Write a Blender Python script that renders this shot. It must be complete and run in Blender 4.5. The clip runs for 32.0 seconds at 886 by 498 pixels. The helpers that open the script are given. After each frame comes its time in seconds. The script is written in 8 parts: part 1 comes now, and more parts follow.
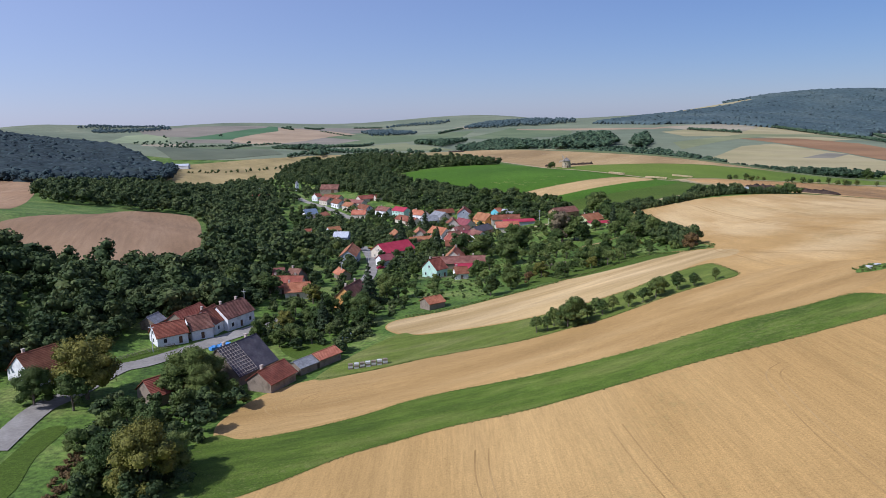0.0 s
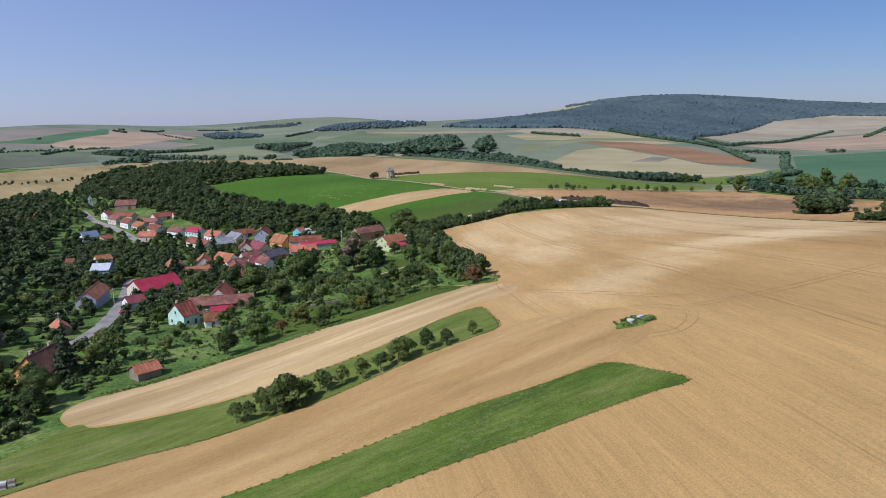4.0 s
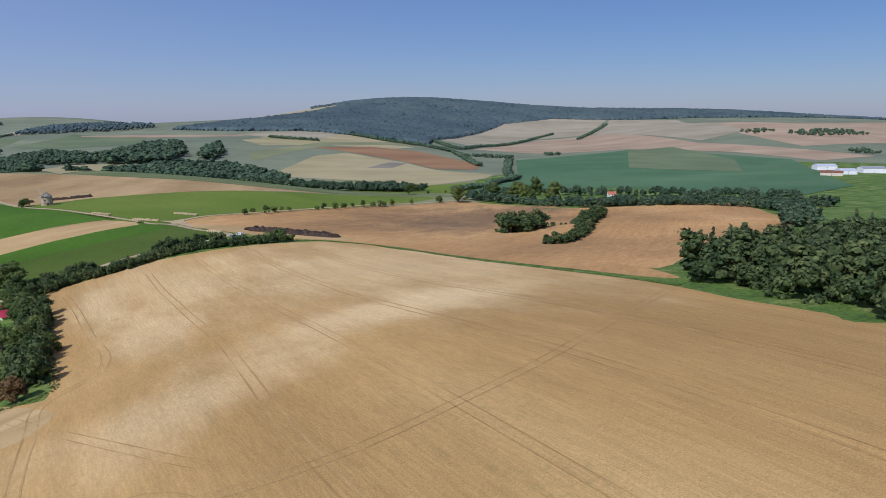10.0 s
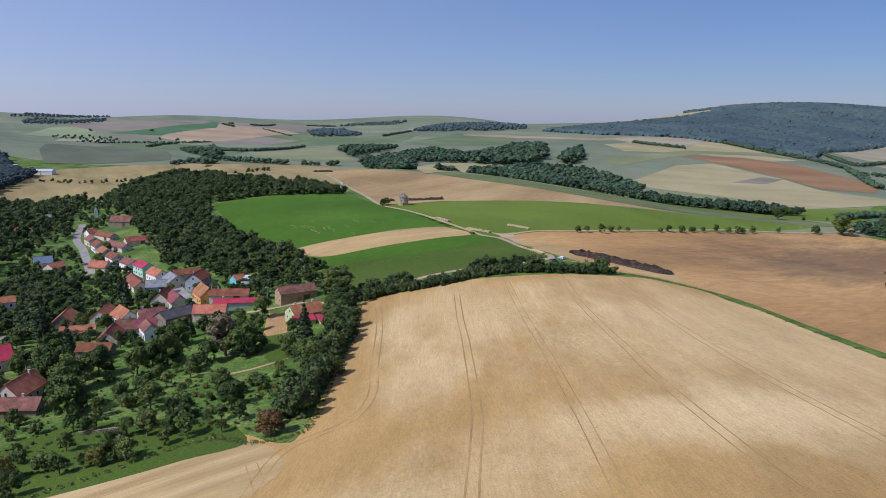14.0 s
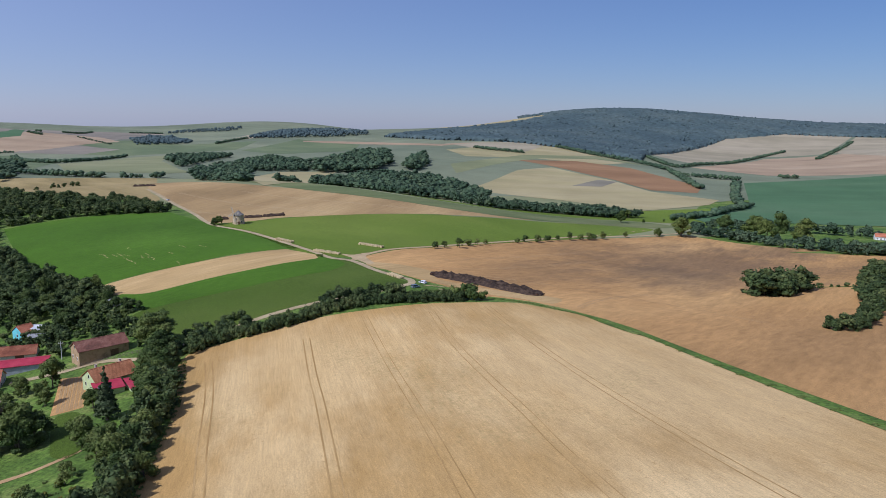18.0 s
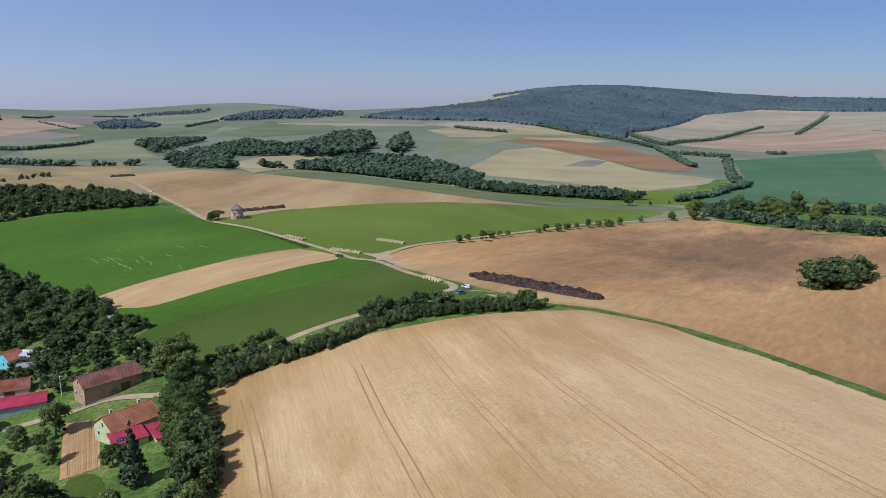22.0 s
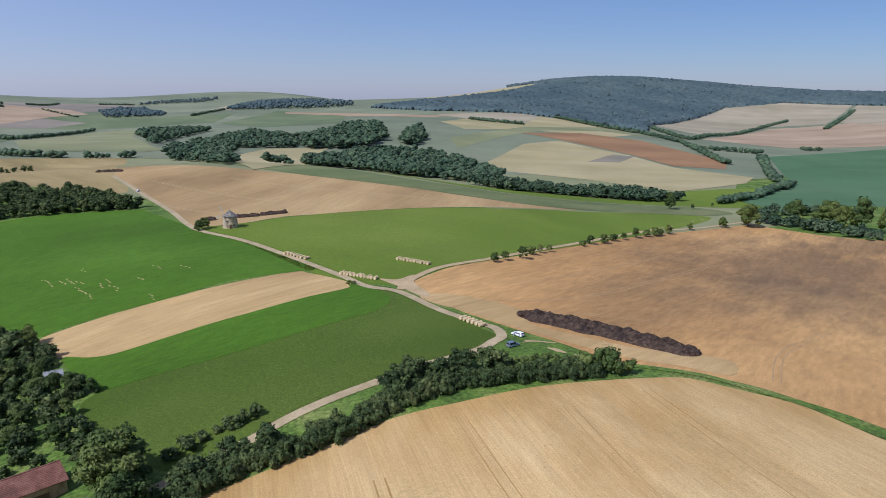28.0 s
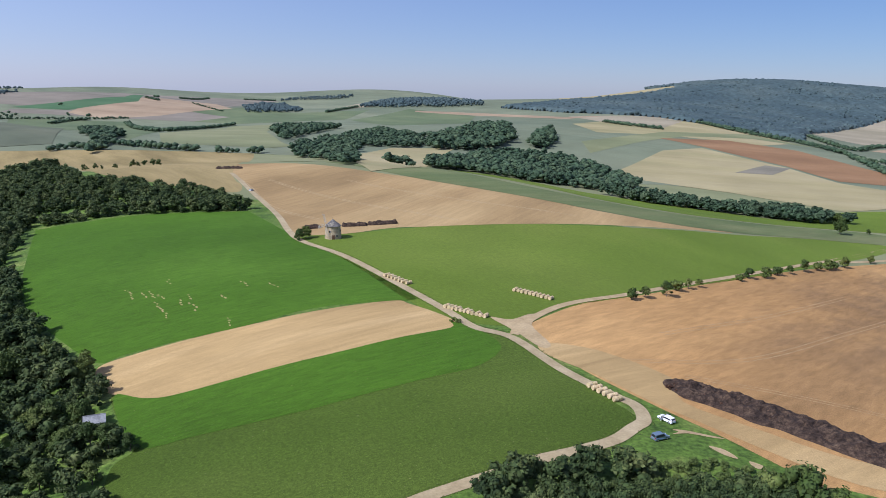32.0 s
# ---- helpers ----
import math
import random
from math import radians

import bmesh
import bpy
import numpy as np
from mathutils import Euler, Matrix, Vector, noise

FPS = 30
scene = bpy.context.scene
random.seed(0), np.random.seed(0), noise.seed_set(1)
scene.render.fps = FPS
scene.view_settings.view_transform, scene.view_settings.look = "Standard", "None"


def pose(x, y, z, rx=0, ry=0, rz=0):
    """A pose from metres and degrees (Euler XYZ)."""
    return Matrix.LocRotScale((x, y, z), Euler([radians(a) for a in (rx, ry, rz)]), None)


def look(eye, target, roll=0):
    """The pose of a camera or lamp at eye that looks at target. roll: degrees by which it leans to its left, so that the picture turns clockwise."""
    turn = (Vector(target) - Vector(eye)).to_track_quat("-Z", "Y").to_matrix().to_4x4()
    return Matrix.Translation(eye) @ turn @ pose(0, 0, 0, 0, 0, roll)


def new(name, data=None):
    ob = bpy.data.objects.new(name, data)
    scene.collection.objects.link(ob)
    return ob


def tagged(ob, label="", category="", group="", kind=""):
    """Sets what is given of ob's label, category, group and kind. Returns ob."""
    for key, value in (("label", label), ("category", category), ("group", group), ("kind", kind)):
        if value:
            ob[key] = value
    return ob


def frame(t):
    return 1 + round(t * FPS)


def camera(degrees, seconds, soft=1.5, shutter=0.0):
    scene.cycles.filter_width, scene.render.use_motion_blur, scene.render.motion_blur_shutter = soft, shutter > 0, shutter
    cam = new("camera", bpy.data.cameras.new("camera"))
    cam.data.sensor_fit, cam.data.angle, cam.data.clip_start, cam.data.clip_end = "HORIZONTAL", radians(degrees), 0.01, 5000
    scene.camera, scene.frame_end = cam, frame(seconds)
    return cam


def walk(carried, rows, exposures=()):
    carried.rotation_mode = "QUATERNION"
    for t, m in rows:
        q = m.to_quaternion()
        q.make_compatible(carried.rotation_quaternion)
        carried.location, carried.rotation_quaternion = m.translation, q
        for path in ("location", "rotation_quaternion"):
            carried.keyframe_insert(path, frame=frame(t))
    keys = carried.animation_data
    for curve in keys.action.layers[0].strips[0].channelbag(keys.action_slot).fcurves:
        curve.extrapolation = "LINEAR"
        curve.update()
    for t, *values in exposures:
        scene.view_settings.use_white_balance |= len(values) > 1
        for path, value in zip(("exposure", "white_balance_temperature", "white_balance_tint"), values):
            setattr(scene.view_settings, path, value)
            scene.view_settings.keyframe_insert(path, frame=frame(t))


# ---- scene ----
cam = camera(64.36, 32.0, soft=0.7)

# seconds, place, heading to the right of north (+y), tilt, roll in degrees
FLIGHT = [
    (0, (0.0, 0.0, 70.0), -0.11, -10.63, -1.21),
    (1, (10.3, 10.5, 71.0), 2.52, -10.68, -1.21),
    (2, (20.5, 20.6, 72.1), 5.89, -10.66, -1.13),
    (2.5, (25.5, 25.3, 72.9), 7.29, -10.67, -1.05),
    (4.5, (47.0, 45.2, 74.8), 12.77, -10.71, -0.95),
    (5, (52.6, 49.5, 75.3), 14.72, -10.71, -0.99),
    (6, (63.8, 57.7, 76.5), 18.99, -10.72, -0.93),
    (7, (74.8, 65.3, 78.1), 23.36, -10.65, -0.76),
    (8, (86.2, 71.6, 79.9), 27.54, -10.71, -0.64),
    (9, (97.7, 77.5, 81.9), 30.69, -10.76, -0.61),
    (10, (108.1, 84.8, 85.0), 30.67, -11.00, -0.48),
    (10.5, (112.5, 88.8, 86.5), 30.42, -11.12, -0.20),
    (11, (116.8, 93.1, 87.9), 27.13, -11.08, -0.04),
    (11.5, (121.5, 97.3, 89.5), 12.72, -11.19, -0.17),
    (12, (126.0, 101.4, 91.3), 1.26, -11.20, 0.34),
    (13, (132.2, 110.0, 93.5), 1.15, -11.26, 0.97),
    (13.5, (134.8, 115.0, 93.1), 1.08, -11.09, 0.80),
    (15.5, (139.7, 137.2, 91.3), 6.43, -10.64, 1.04),
    (16, (140.8, 143.3, 91.6), 7.87, -10.59, 1.11),
    (17, (141.1, 155.7, 92.8), 11.86, -10.52, 0.87),
    (18, (138.2, 167.5, 93.5), 14.48, -10.35, 0.57),
    (19, (133.7, 178.9, 94.1), 16.49, -10.36, 0.32),
    (19.5, (131.1, 184.8, 94.1), 16.71, -10.57, 0.23),
    (20, (128.3, 190.7, 94.2), 16.85, -11.79, 0.18),
    (21, (122.4, 202.5, 94.2), 16.92, -11.78, 0.03),
    (22, (117.7, 214.7, 94.9), 16.88, -11.99, -0.14),
    (23, (115.5, 226.7, 94.3), 16.81, -11.99, -0.49),
    (24, (116.1, 239.0, 94.2), 16.71, -12.10, -0.46),
    (25, (117.9, 250.8, 94.0), 16.65, -12.29, -0.41),
    (25.5, (119.0, 256.8, 93.8), 16.61, -12.52, -0.43),
    (27.5, (125.5, 281.5, 94.0), 16.46, -12.74, 0.04),
    (28, (127.4, 288.0, 94.2), 16.20, -12.75, 0.33),
    (29, (131.0, 300.5, 93.9), 14.02, -12.68, 0.75),
    (30, (134.7, 313.0, 94.0), 12.13, -12.72, 1.05),
    (31, (137.8, 325.8, 93.9), 8.95, -12.78, 1.15),
    (32, (140.5, 338.7, 93.9), 5.92, -12.88, 1.23),
]


def heading(eye, yaw, tilt, roll):
    a, b = radians(yaw), radians(tilt)
    d = Vector((math.sin(a) * math.cos(b), math.cos(a) * math.cos(b), math.sin(b)))
    return look(eye, Vector(eye) + d * 100, roll)


walk(cam, [(t, heading(eye, yaw, tilt, roll)) for t, eye, yaw, tilt, roll in FLIGHT],
     exposures=[(0, 0.12, 5500, 16), (5, 0.02, 5500, 16), (8, -0.10, 5500, 16), (12, -0.06, 5500, 16), (16, 0.0, 5500, 16), (19, -0.05, 5500, 16), (23, 0.0, 5500, 16), (28, 0.1, 5550, 15), (32, 0.26, 5550, 15)])
# ---- end of path
from mathutils.geometry import tessellate_polygon

# ---- sky, sun ----
SUN_TO = Vector((-0.90, -0.42, 0.98)).normalized()
world = bpy.data.worlds.new("sky")
scene.world = world
world.use_nodes = True
wn, wl = world.node_tree.nodes, world.node_tree.links
sky = wn.new("ShaderNodeTexSky")
sky.sky_type = "NISHITA"
sky.sun_disc = False
sky.sun_elevation = math.asin(SUN_TO.z)
sky.sun_rotation = math.atan2(SUN_TO.x, SUN_TO.y)
sky.altitude, sky.air_density, sky.dust_density, sky.ozone_density = 300, 1.0, 0.25, 4.0
wn["Background"].inputs["Strength"].default_value = 0.10
haze = wn.new("ShaderNodeVectorMath")
haze.operation = "MULTIPLY_ADD"
haze.inputs[1].default_value = (0.46, 0.46, 0.46)
haze.inputs[2].default_value = (0.80, 0.99, 1.88)
wl.new(sky.outputs[0], haze.inputs[0])
toward = wn.new("ShaderNodeTexCoord")
glow = wn.new("ShaderNodeVectorMath")
glow.operation = "DOT_PRODUCT"
glow.inputs[1].default_value = Vector((SUN_TO.x, SUN_TO.y, 0)).normalized()
wl.new(toward.outputs["Generated"], glow.inputs[0])
veil = wn.new("ShaderNodeMapRange")
veil.inputs[1].default_value, veil.inputs[2].default_value = -1.0, 1.0
veil.inputs[3].default_value, veil.inputs[4].default_value = -0.62, 2.9
wl.new(glow.outputs["Value"], veil.inputs[0])
milky = wn.new("ShaderNodeVectorMath")
milky.operation = "SCALE"
milky.inputs[0].default_value = (1.0, 0.91, 0.93)
wl.new(veil.outputs[0], milky.inputs["Scale"])
whole = wn.new("ShaderNodeVectorMath")
whole.operation = "ADD"
wl.new(haze.outputs[0], whole.inputs[0])
wl.new(milky.outputs[0], whole.inputs[1])
wl.new(whole.outputs[0], wn["Background"].inputs["Color"])
sun_data = bpy.data.lights.new("sun", "SUN")
sun_data.energy, sun_data.angle, sun_data.color = 4.3, radians(0.55), (1.0, 0.95, 0.87)
sun = new("sun", sun_data)
sun.matrix_world = look(SUN_TO * 300, (0, 0, 0))


# ---- materials ----
def mat(name, colours, scale=1.0, rough=0.9, bump=0.0, bump_scale=20.0, stretch=(1, 1, 1), turn=0.0, fine=None, random_tint=0.0, metal=0.0, island=0.0, detail=6.0, leafy=0.0):
    """Noise between the given colours at a broad scale, a finer grain over it, and fine relief."""
    m = bpy.data.materials.new(name)
    m.use_nodes = True
    n, l = m.node_tree.nodes, m.node_tree.links
    bsdf = n["Principled BSDF"]
    bsdf.inputs["Roughness"].default_value, bsdf.inputs["Metallic"].default_value = rough, metal
    bsdf.inputs["Specular IOR Level"].default_value = 0.25
    geo = n.new("ShaderNodeNewGeometry")
    mp = n.new("ShaderNodeMapping")
    mp.inputs["Rotation"].default_value[2] = radians(turn)
    mp.vector_type = "TEXTURE"
    mp.inputs["Scale"].default_value = [1 / v for v in stretch]
    l.new(geo.outputs["Position"], mp.inputs[0])
    a = n.new("ShaderNodeTexNoise")
    a.inputs["Scale"].default_value, a.inputs["Detail"].default_value, a.inputs["Roughness"].default_value = scale, detail, 0.6
    l.new(mp.outputs[0], a.inputs["Vector"])
    ramp = n.new("ShaderNodeValToRGB")
    el = ramp.color_ramp.elements
    while len(el) < len(colours):
        el.new(0.5)
    for i, c in enumerate(colours):
        el[i].position = 0.32 + 0.36 * i / max(1, len(colours) - 1)
        el[i].color = (*c, 1)
    l.new(a.outputs["Fac"], ramp.inputs[0])
    out = ramp.outputs[0]
    if fine:
        amount, fscale = fine
        b = n.new("ShaderNodeTexNoise")
        b.inputs["Scale"].default_value, b.inputs["Detail"].default_value = fscale, 3.0
        l.new(mp.outputs[0], b.inputs["Vector"])
        mr = n.new("ShaderNodeMapRange")
        mr.inputs[1].default_value, mr.inputs[2].default_value = 0.3, 0.7
        mr.inputs[3].default_value, mr.inputs[4].default_value = 1 - amount, 1 + amount
        l.new(b.outputs["Fac"], mr.inputs[0])
        mul = n.new("ShaderNodeMix")
        mul.data_type, mul.blend_type = "RGBA", "MULTIPLY"
        mul.inputs[0].default_value = 1.0
        l.new(out, mul.inputs[6])
        l.new(mr.outputs[0], mul.inputs[7])
        out = mul.outputs[2]
    if random_tint or island:
        info = n.new("ShaderNodeObjectInfo")
        hsv = n.new("ShaderNodeHueSaturation")
        m1 = n.new("ShaderNodeMapRange")
        m1.inputs[3].default_value, m1.inputs[4].default_value = 1 - max(random_tint, island), 1 + max(random_tint, island)
        m2 = n.new("ShaderNodeMapRange")
        m2.inputs[3].default_value, m2.inputs[4].default_value = 0.5 + max(random_tint, island) * 0.06, 0.5 - max(random_tint, island) * 0.06
        src = geo.outputs["Random Per Island"] if island else info.outputs["Random"]
        l.new(src, m1.inputs[0])
        l.new(src, m2.inputs[0])
        l.new(m1.outputs[0], hsv.inputs["Value"])
        l.new(m2.outputs[0], hsv.inputs["Hue"])
        l.new(out, hsv.inputs["Color"])
        out = hsv.outputs[0]
    l.new(out, bsdf.inputs["Base Color"])
    if leafy:
        glow_through, both = n.new("ShaderNodeBsdfTranslucent"), n.new("ShaderNodeMixShader")
        both.inputs[0].default_value = leafy
        l.new(out, glow_through.inputs["Color"])
        l.new(bsdf.outputs[0], both.inputs[1])
        l.new(glow_through.outputs[0], both.inputs[2])
        l.new(both.outputs[0], n["Material Output"].inputs["Surface"])
    if bump:
        c = n.new("ShaderNodeTexNoise")
        c.inputs["Scale"].default_value, c.inputs["Detail"].default_value = bump_scale, 4.0
        l.new(mp.outputs[0], c.inputs["Vector"])
        bp = n.new("ShaderNodeBump")
        bp.inputs["Strength"].default_value, bp.inputs["Distance"].default_value = 1.0, bump
        l.new(c.outputs["Fac"], bp.inputs["Height"])
        l.new(bp.outputs[0], bsdf.inputs["Normal"])
    return m


def crop(name, colours, turn, broad, rows, grain, fleck, rough=0.95, patches=(), streak=0.0, weeds=None):
    """A field's surface: broad streaks along the way it was worked, fine rows, grain and flecks, patches of another colour (x, y, half sizes, turn, colour, amount), green weeds."""
    m = bpy.data.materials.new(name)
    m.use_nodes = True
    n, l = m.node_tree.nodes, m.node_tree.links
    bsdf = n["Principled BSDF"]
    bsdf.inputs["Roughness"].default_value = rough
    bsdf.inputs["Specular IOR Level"].default_value = 0.15
    geo = n.new("ShaderNodeNewGeometry")

    def texture(across, along_, detail, roughness=0.55):
        mp = n.new("ShaderNodeMapping")
        mp.vector_type = "TEXTURE"
        mp.inputs["Rotation"].default_value[2] = radians(turn)
        mp.inputs["Scale"].default_value = (1 / across, 1 / along_, 1 / across)
        l.new(geo.outputs["Position"], mp.inputs[0])
        t = n.new("ShaderNodeTexNoise")
        t.inputs["Scale"].default_value, t.inputs["Detail"].default_value, t.inputs["Roughness"].default_value = 1.0, detail, roughness
        l.new(mp.outputs[0], t.inputs["Vector"])
        return t.outputs["Fac"]

    def times(a, fac, lo, hi, amount):
        mr = n.new("ShaderNodeMapRange")
        mr.inputs[1].default_value, mr.inputs[2].default_value = lo, hi
        mr.inputs[3].default_value, mr.inputs[4].default_value = 1 - amount, 1 + amount
        l.new(fac, mr.inputs[0])
        mx_ = n.new("ShaderNodeMix")
        mx_.data_type, mx_.blend_type = "RGBA", "MULTIPLY"
        mx_.inputs[0].default_value = 1.0
        l.new(a, mx_.inputs[6])
        l.new(mr.outputs[0], mx_.inputs[7])
        return mx_.outputs[2]

    ramp = n.new("ShaderNodeValToRGB")
    el = ramp.color_ramp.elements
    while len(el) < len(colours):
        el.new(0.5)
    for i, c in enumerate(colours):
        el[i].position = 0.30 + 0.40 * i / (len(colours) - 1)
        el[i].color = (*c, 1)
    l.new(texture(broad[0], broad[1], 2.5), ramp.inputs[0])
    out = times(ramp.outputs[0], texture(0.012, 0.012, 3.0), 0.3, 0.7, 0.10)

    def blend(a, fac, colour):
        mx_ = n.new("ShaderNodeMix")
        mx_.data_type = "RGBA"
        mx_.inputs[7].default_value = (*colour, 1)
        l.new(fac, mx_.inputs[0])
        l.new(a, mx_.inputs[6])
        return mx_.outputs[2]

    if patches:
        ragged = texture(0.05, 0.018, 4.0, 0.65)
    for x, y, rx, ry, angle, colour, amount in patches:
        mp = n.new("ShaderNodeMapping")
        mp.vector_type = "TEXTURE"
        mp.inputs["Location"].default_value = (x, y, 0)
        mp.inputs["Rotation"].default_value[2] = radians(angle)
        mp.inputs["Scale"].default_value = (rx, ry, 1e5)
        l.new(geo.outputs["Position"], mp.inputs[0])
        away = n.new("ShaderNodeVectorMath")
        away.operation = "LENGTH"
        l.new(mp.outputs[0], away.inputs[0])
        sway = n.new("ShaderNodeMath")
        sway.operation = "MULTIPLY_ADD"
        sway.inputs[1].default_value = 1.5
        l.new(ragged, sway.inputs[0])
        l.new(away.outputs["Value"], sway.inputs[2])
        fall = n.new("ShaderNodeMapRange")
        fall.interpolation_type = "SMOOTHSTEP"
        fall.inputs[1].default_value, fall.inputs[2].default_value = 0.85, 1.85
        fall.inputs[3].default_value, fall.inputs[4].default_value = amount, 0.0
        l.new(sway.outputs[0], fall.inputs[0])
        out = blend(out, fall.outputs[0], colour)
    if streak:
        out = times(out, texture(0.22, 0.006, 3.0, 0.6), 0.3, 0.7, streak)
    if weeds:
        specks, spread_ = texture(0.8, 0.8, 4.0, 0.8), texture(0.03, 0.02, 3.0)
        near_w = n.new("ShaderNodeMath")
        near_w.operation = "MULTIPLY_ADD"
        near_w.inputs[1].default_value = 0.55
        l.new(spread_, near_w.inputs[0])
        l.new(specks, near_w.inputs[2])
        fw = n.new("ShaderNodeMapRange")
        fw.inputs[1].default_value, fw.inputs[2].default_value = 0.86, 1.0
        fw.inputs[4].default_value = 0.4
        l.new(near_w.outputs[0], fw.inputs[0])
        out = blend(out, fw.outputs[0], weeds)
    row = texture(rows[0], rows[1], 3.0)
    out = times(out, row, 0.3, 0.7, grain * 0.4)
    fine = texture(3.2, 3.2, 4.0, 0.8)
    out = times(out, fine, 0.3, 0.7, grain)
    mr = n.new("ShaderNodeMapRange")
    mr.inputs[1].default_value, mr.inputs[2].default_value = 0.60, 0.72
    l.new(texture(0.9, 0.9, 5.0, 0.75), mr.inputs[0])
    mix = n.new("ShaderNodeMix")
    mix.data_type = "RGBA"
    mix.inputs[7].default_value = (*fleck, 1)
    l.new(mr.outputs[0], mix.inputs[0])
    l.new(out, mix.inputs[6])
    l.new(mix.outputs[2], bsdf.inputs["Base Color"])
    bp = n.new("ShaderNodeBump")
    bp.inputs["Distance"].default_value = 0.08
    l.new(fine, bp.inputs["Height"])
    l.new(bp.outputs[0], bsdf.inputs["Normal"])
    return m


GRASS = mat("rough_grass", [(0.047, 0.086, 0.013), (0.091, 0.150, 0.021), (0.176, 0.202, 0.052)], 0.06, fine=(0.45, 0.9), bump=0.25, bump_scale=1.2)
# paler straw drifts; part of their paleness is sheen put into the colour
PALE_STRAW = (0.66, 0.49, 0.25)
STUBBLE = crop("straw_stubble", [(0.352, 0.214, 0.072), (0.40, 0.248, 0.087), (0.465, 0.30, 0.114)], 0.0, (0.02, 0.006), (2.4, 0.05), 0.27, (0.31, 0.195, 0.069),
               patches=((235, 335, 85, 140, 0, PALE_STRAW, 0.55), (158, 385, 55, 80, 0, PALE_STRAW, 0.45), (132, 226, 42, 24, 18, PALE_STRAW, 0.5), (185, 256, 58, 24, 4, PALE_STRAW, 0.5), (224, 253, 60, 22, -6, PALE_STRAW, 0.4), (137, 322, 18, 55, 0, PALE_STRAW, 0.45), (126, 372, 14, 50, 0, PALE_STRAW, 0.45)),
               streak=0.07, weeds=(0.21, 0.18, 0.065))
STUBBLE_PALE = crop("bleached_straw_stubble", [(0.37, 0.255, 0.105), (0.45, 0.315, 0.14), (0.55, 0.40, 0.20)], -62, (0.10, 0.008), (0.9, 0.05), 0.22, (0.36, 0.255, 0.11), streak=0.12)
STUBBLE_LOW = crop("golden_straw_stubble", [(0.32, 0.196, 0.068), (0.375, 0.234, 0.085), (0.45, 0.295, 0.118)], -75, (0.08, 0.007), (2.4, 0.05), 0.25, (0.32, 0.205, 0.075), streak=0.1)
DAMP = (0.135, 0.088, 0.05)
HARROWED = crop("harrowed_soil", [(0.280, 0.161, 0.063), (0.417, 0.238, 0.088), (0.532, 0.326, 0.129)], -50, (0.008, 0.004), (0.5, 0.08), 0.36, (0.26, 0.175, 0.078),
                patches=((480, 645, 220, 115, 38, DAMP, 0.7), (410, 555, 100, 85, 0, DAMP, 0.4), (600, 715, 110, 60, 35, DAMP, 0.5), (330, 565, 120, 55, 40, DAMP, 0.25)), streak=0.08)
RED_SOIL = crop("reddish_brown_soil", [(0.26, 0.158, 0.082), (0.31, 0.192, 0.102), (0.36, 0.232, 0.128)], 20, (0.05, 0.008), (0.5, 0.04), 0.25, (0.27, 0.18, 0.09), streak=0.1)
PLOUGHED = crop("pale_ploughed_soil", [(0.35, 0.236, 0.100), (0.42, 0.285, 0.122), (0.49, 0.34, 0.155)], -62, (0.05, 0.008), (0.5, 0.04), 0.28, (0.36, 0.25, 0.105))
UPPERSOIL = crop("brown_upland_soil", [(0.26, 0.172, 0.075), (0.335, 0.224, 0.098), (0.41, 0.285, 0.13)], -30, (0.02, 0.005), (0.4, 0.03), 0.26, (0.28, 0.195, 0.085))
CLOVER = crop("dark_green_clover", [(0.046, 0.096, 0.006), (0.058, 0.122, 0.008), (0.074, 0.145, 0.012)], 112, (0.012, 0.006), (0.9, 0.12), 0.42, (0.085, 0.125, 0.018))
LUCERNE = crop("dull_green_grass_strip", [(0.058, 0.092, 0.011), (0.084, 0.124, 0.015), (0.14, 0.16, 0.034)], -78, (0.12, 0.03), (0.8, 0.12), 0.5, (0.145, 0.15, 0.048), weeds=(0.18, 0.165, 0.065))
ROUGH_GRASS = crop("rough_orchard_grass", [(0.082, 0.112, 0.016), (0.118, 0.148, 0.024), (0.18, 0.185, 0.055)], -70, (0.10, 0.03), (0.7, 0.15), 0.5, (0.15, 0.155, 0.05), weeds=(0.20, 0.18, 0.075))
MEADOW = crop("meadow_grass", [(0.056, 0.088, 0.010), (0.066, 0.102, 0.012), (0.082, 0.115, 0.017)], 112, (0.02, 0.01), (1.6, 1.2), 0.5, (0.048, 0.082, 0.012))
PASTURE = crop("grazed_yellow_green_grass", [(0.105, 0.152, 0.016), (0.122, 0.172, 0.02), (0.145, 0.188, 0.027)], 40, (0.01, 0.006), (0.8, 0.5), 0.32, (0.085, 0.12, 0.02))
OLIVE = crop("olive_stubble", [(0.20, 0.152, 0.062), (0.27, 0.206, 0.086), (0.33, 0.25, 0.11)], 30, (0.03, 0.006), (0.4, 0.05), 0.2, (0.22, 0.175, 0.08))
ROADMAT = mat("worn_pale_asphalt", [(0.30, 0.23, 0.125), (0.365, 0.285, 0.16), (0.43, 0.34, 0.2)], 0.15, fine=(0.12, 1.5))
TRACKMAT = mat("dusty_earth_track", [(0.33, 0.24, 0.125), (0.40, 0.295, 0.155), (0.46, 0.345, 0.19)], 0.15, fine=(0.15, 1.5))
STREET = mat("grey_street_asphalt", [(0.20, 0.18, 0.15), (0.26, 0.235, 0.20), (0.31, 0.285, 0.245)], 0.15, fine=(0.12, 1.5))

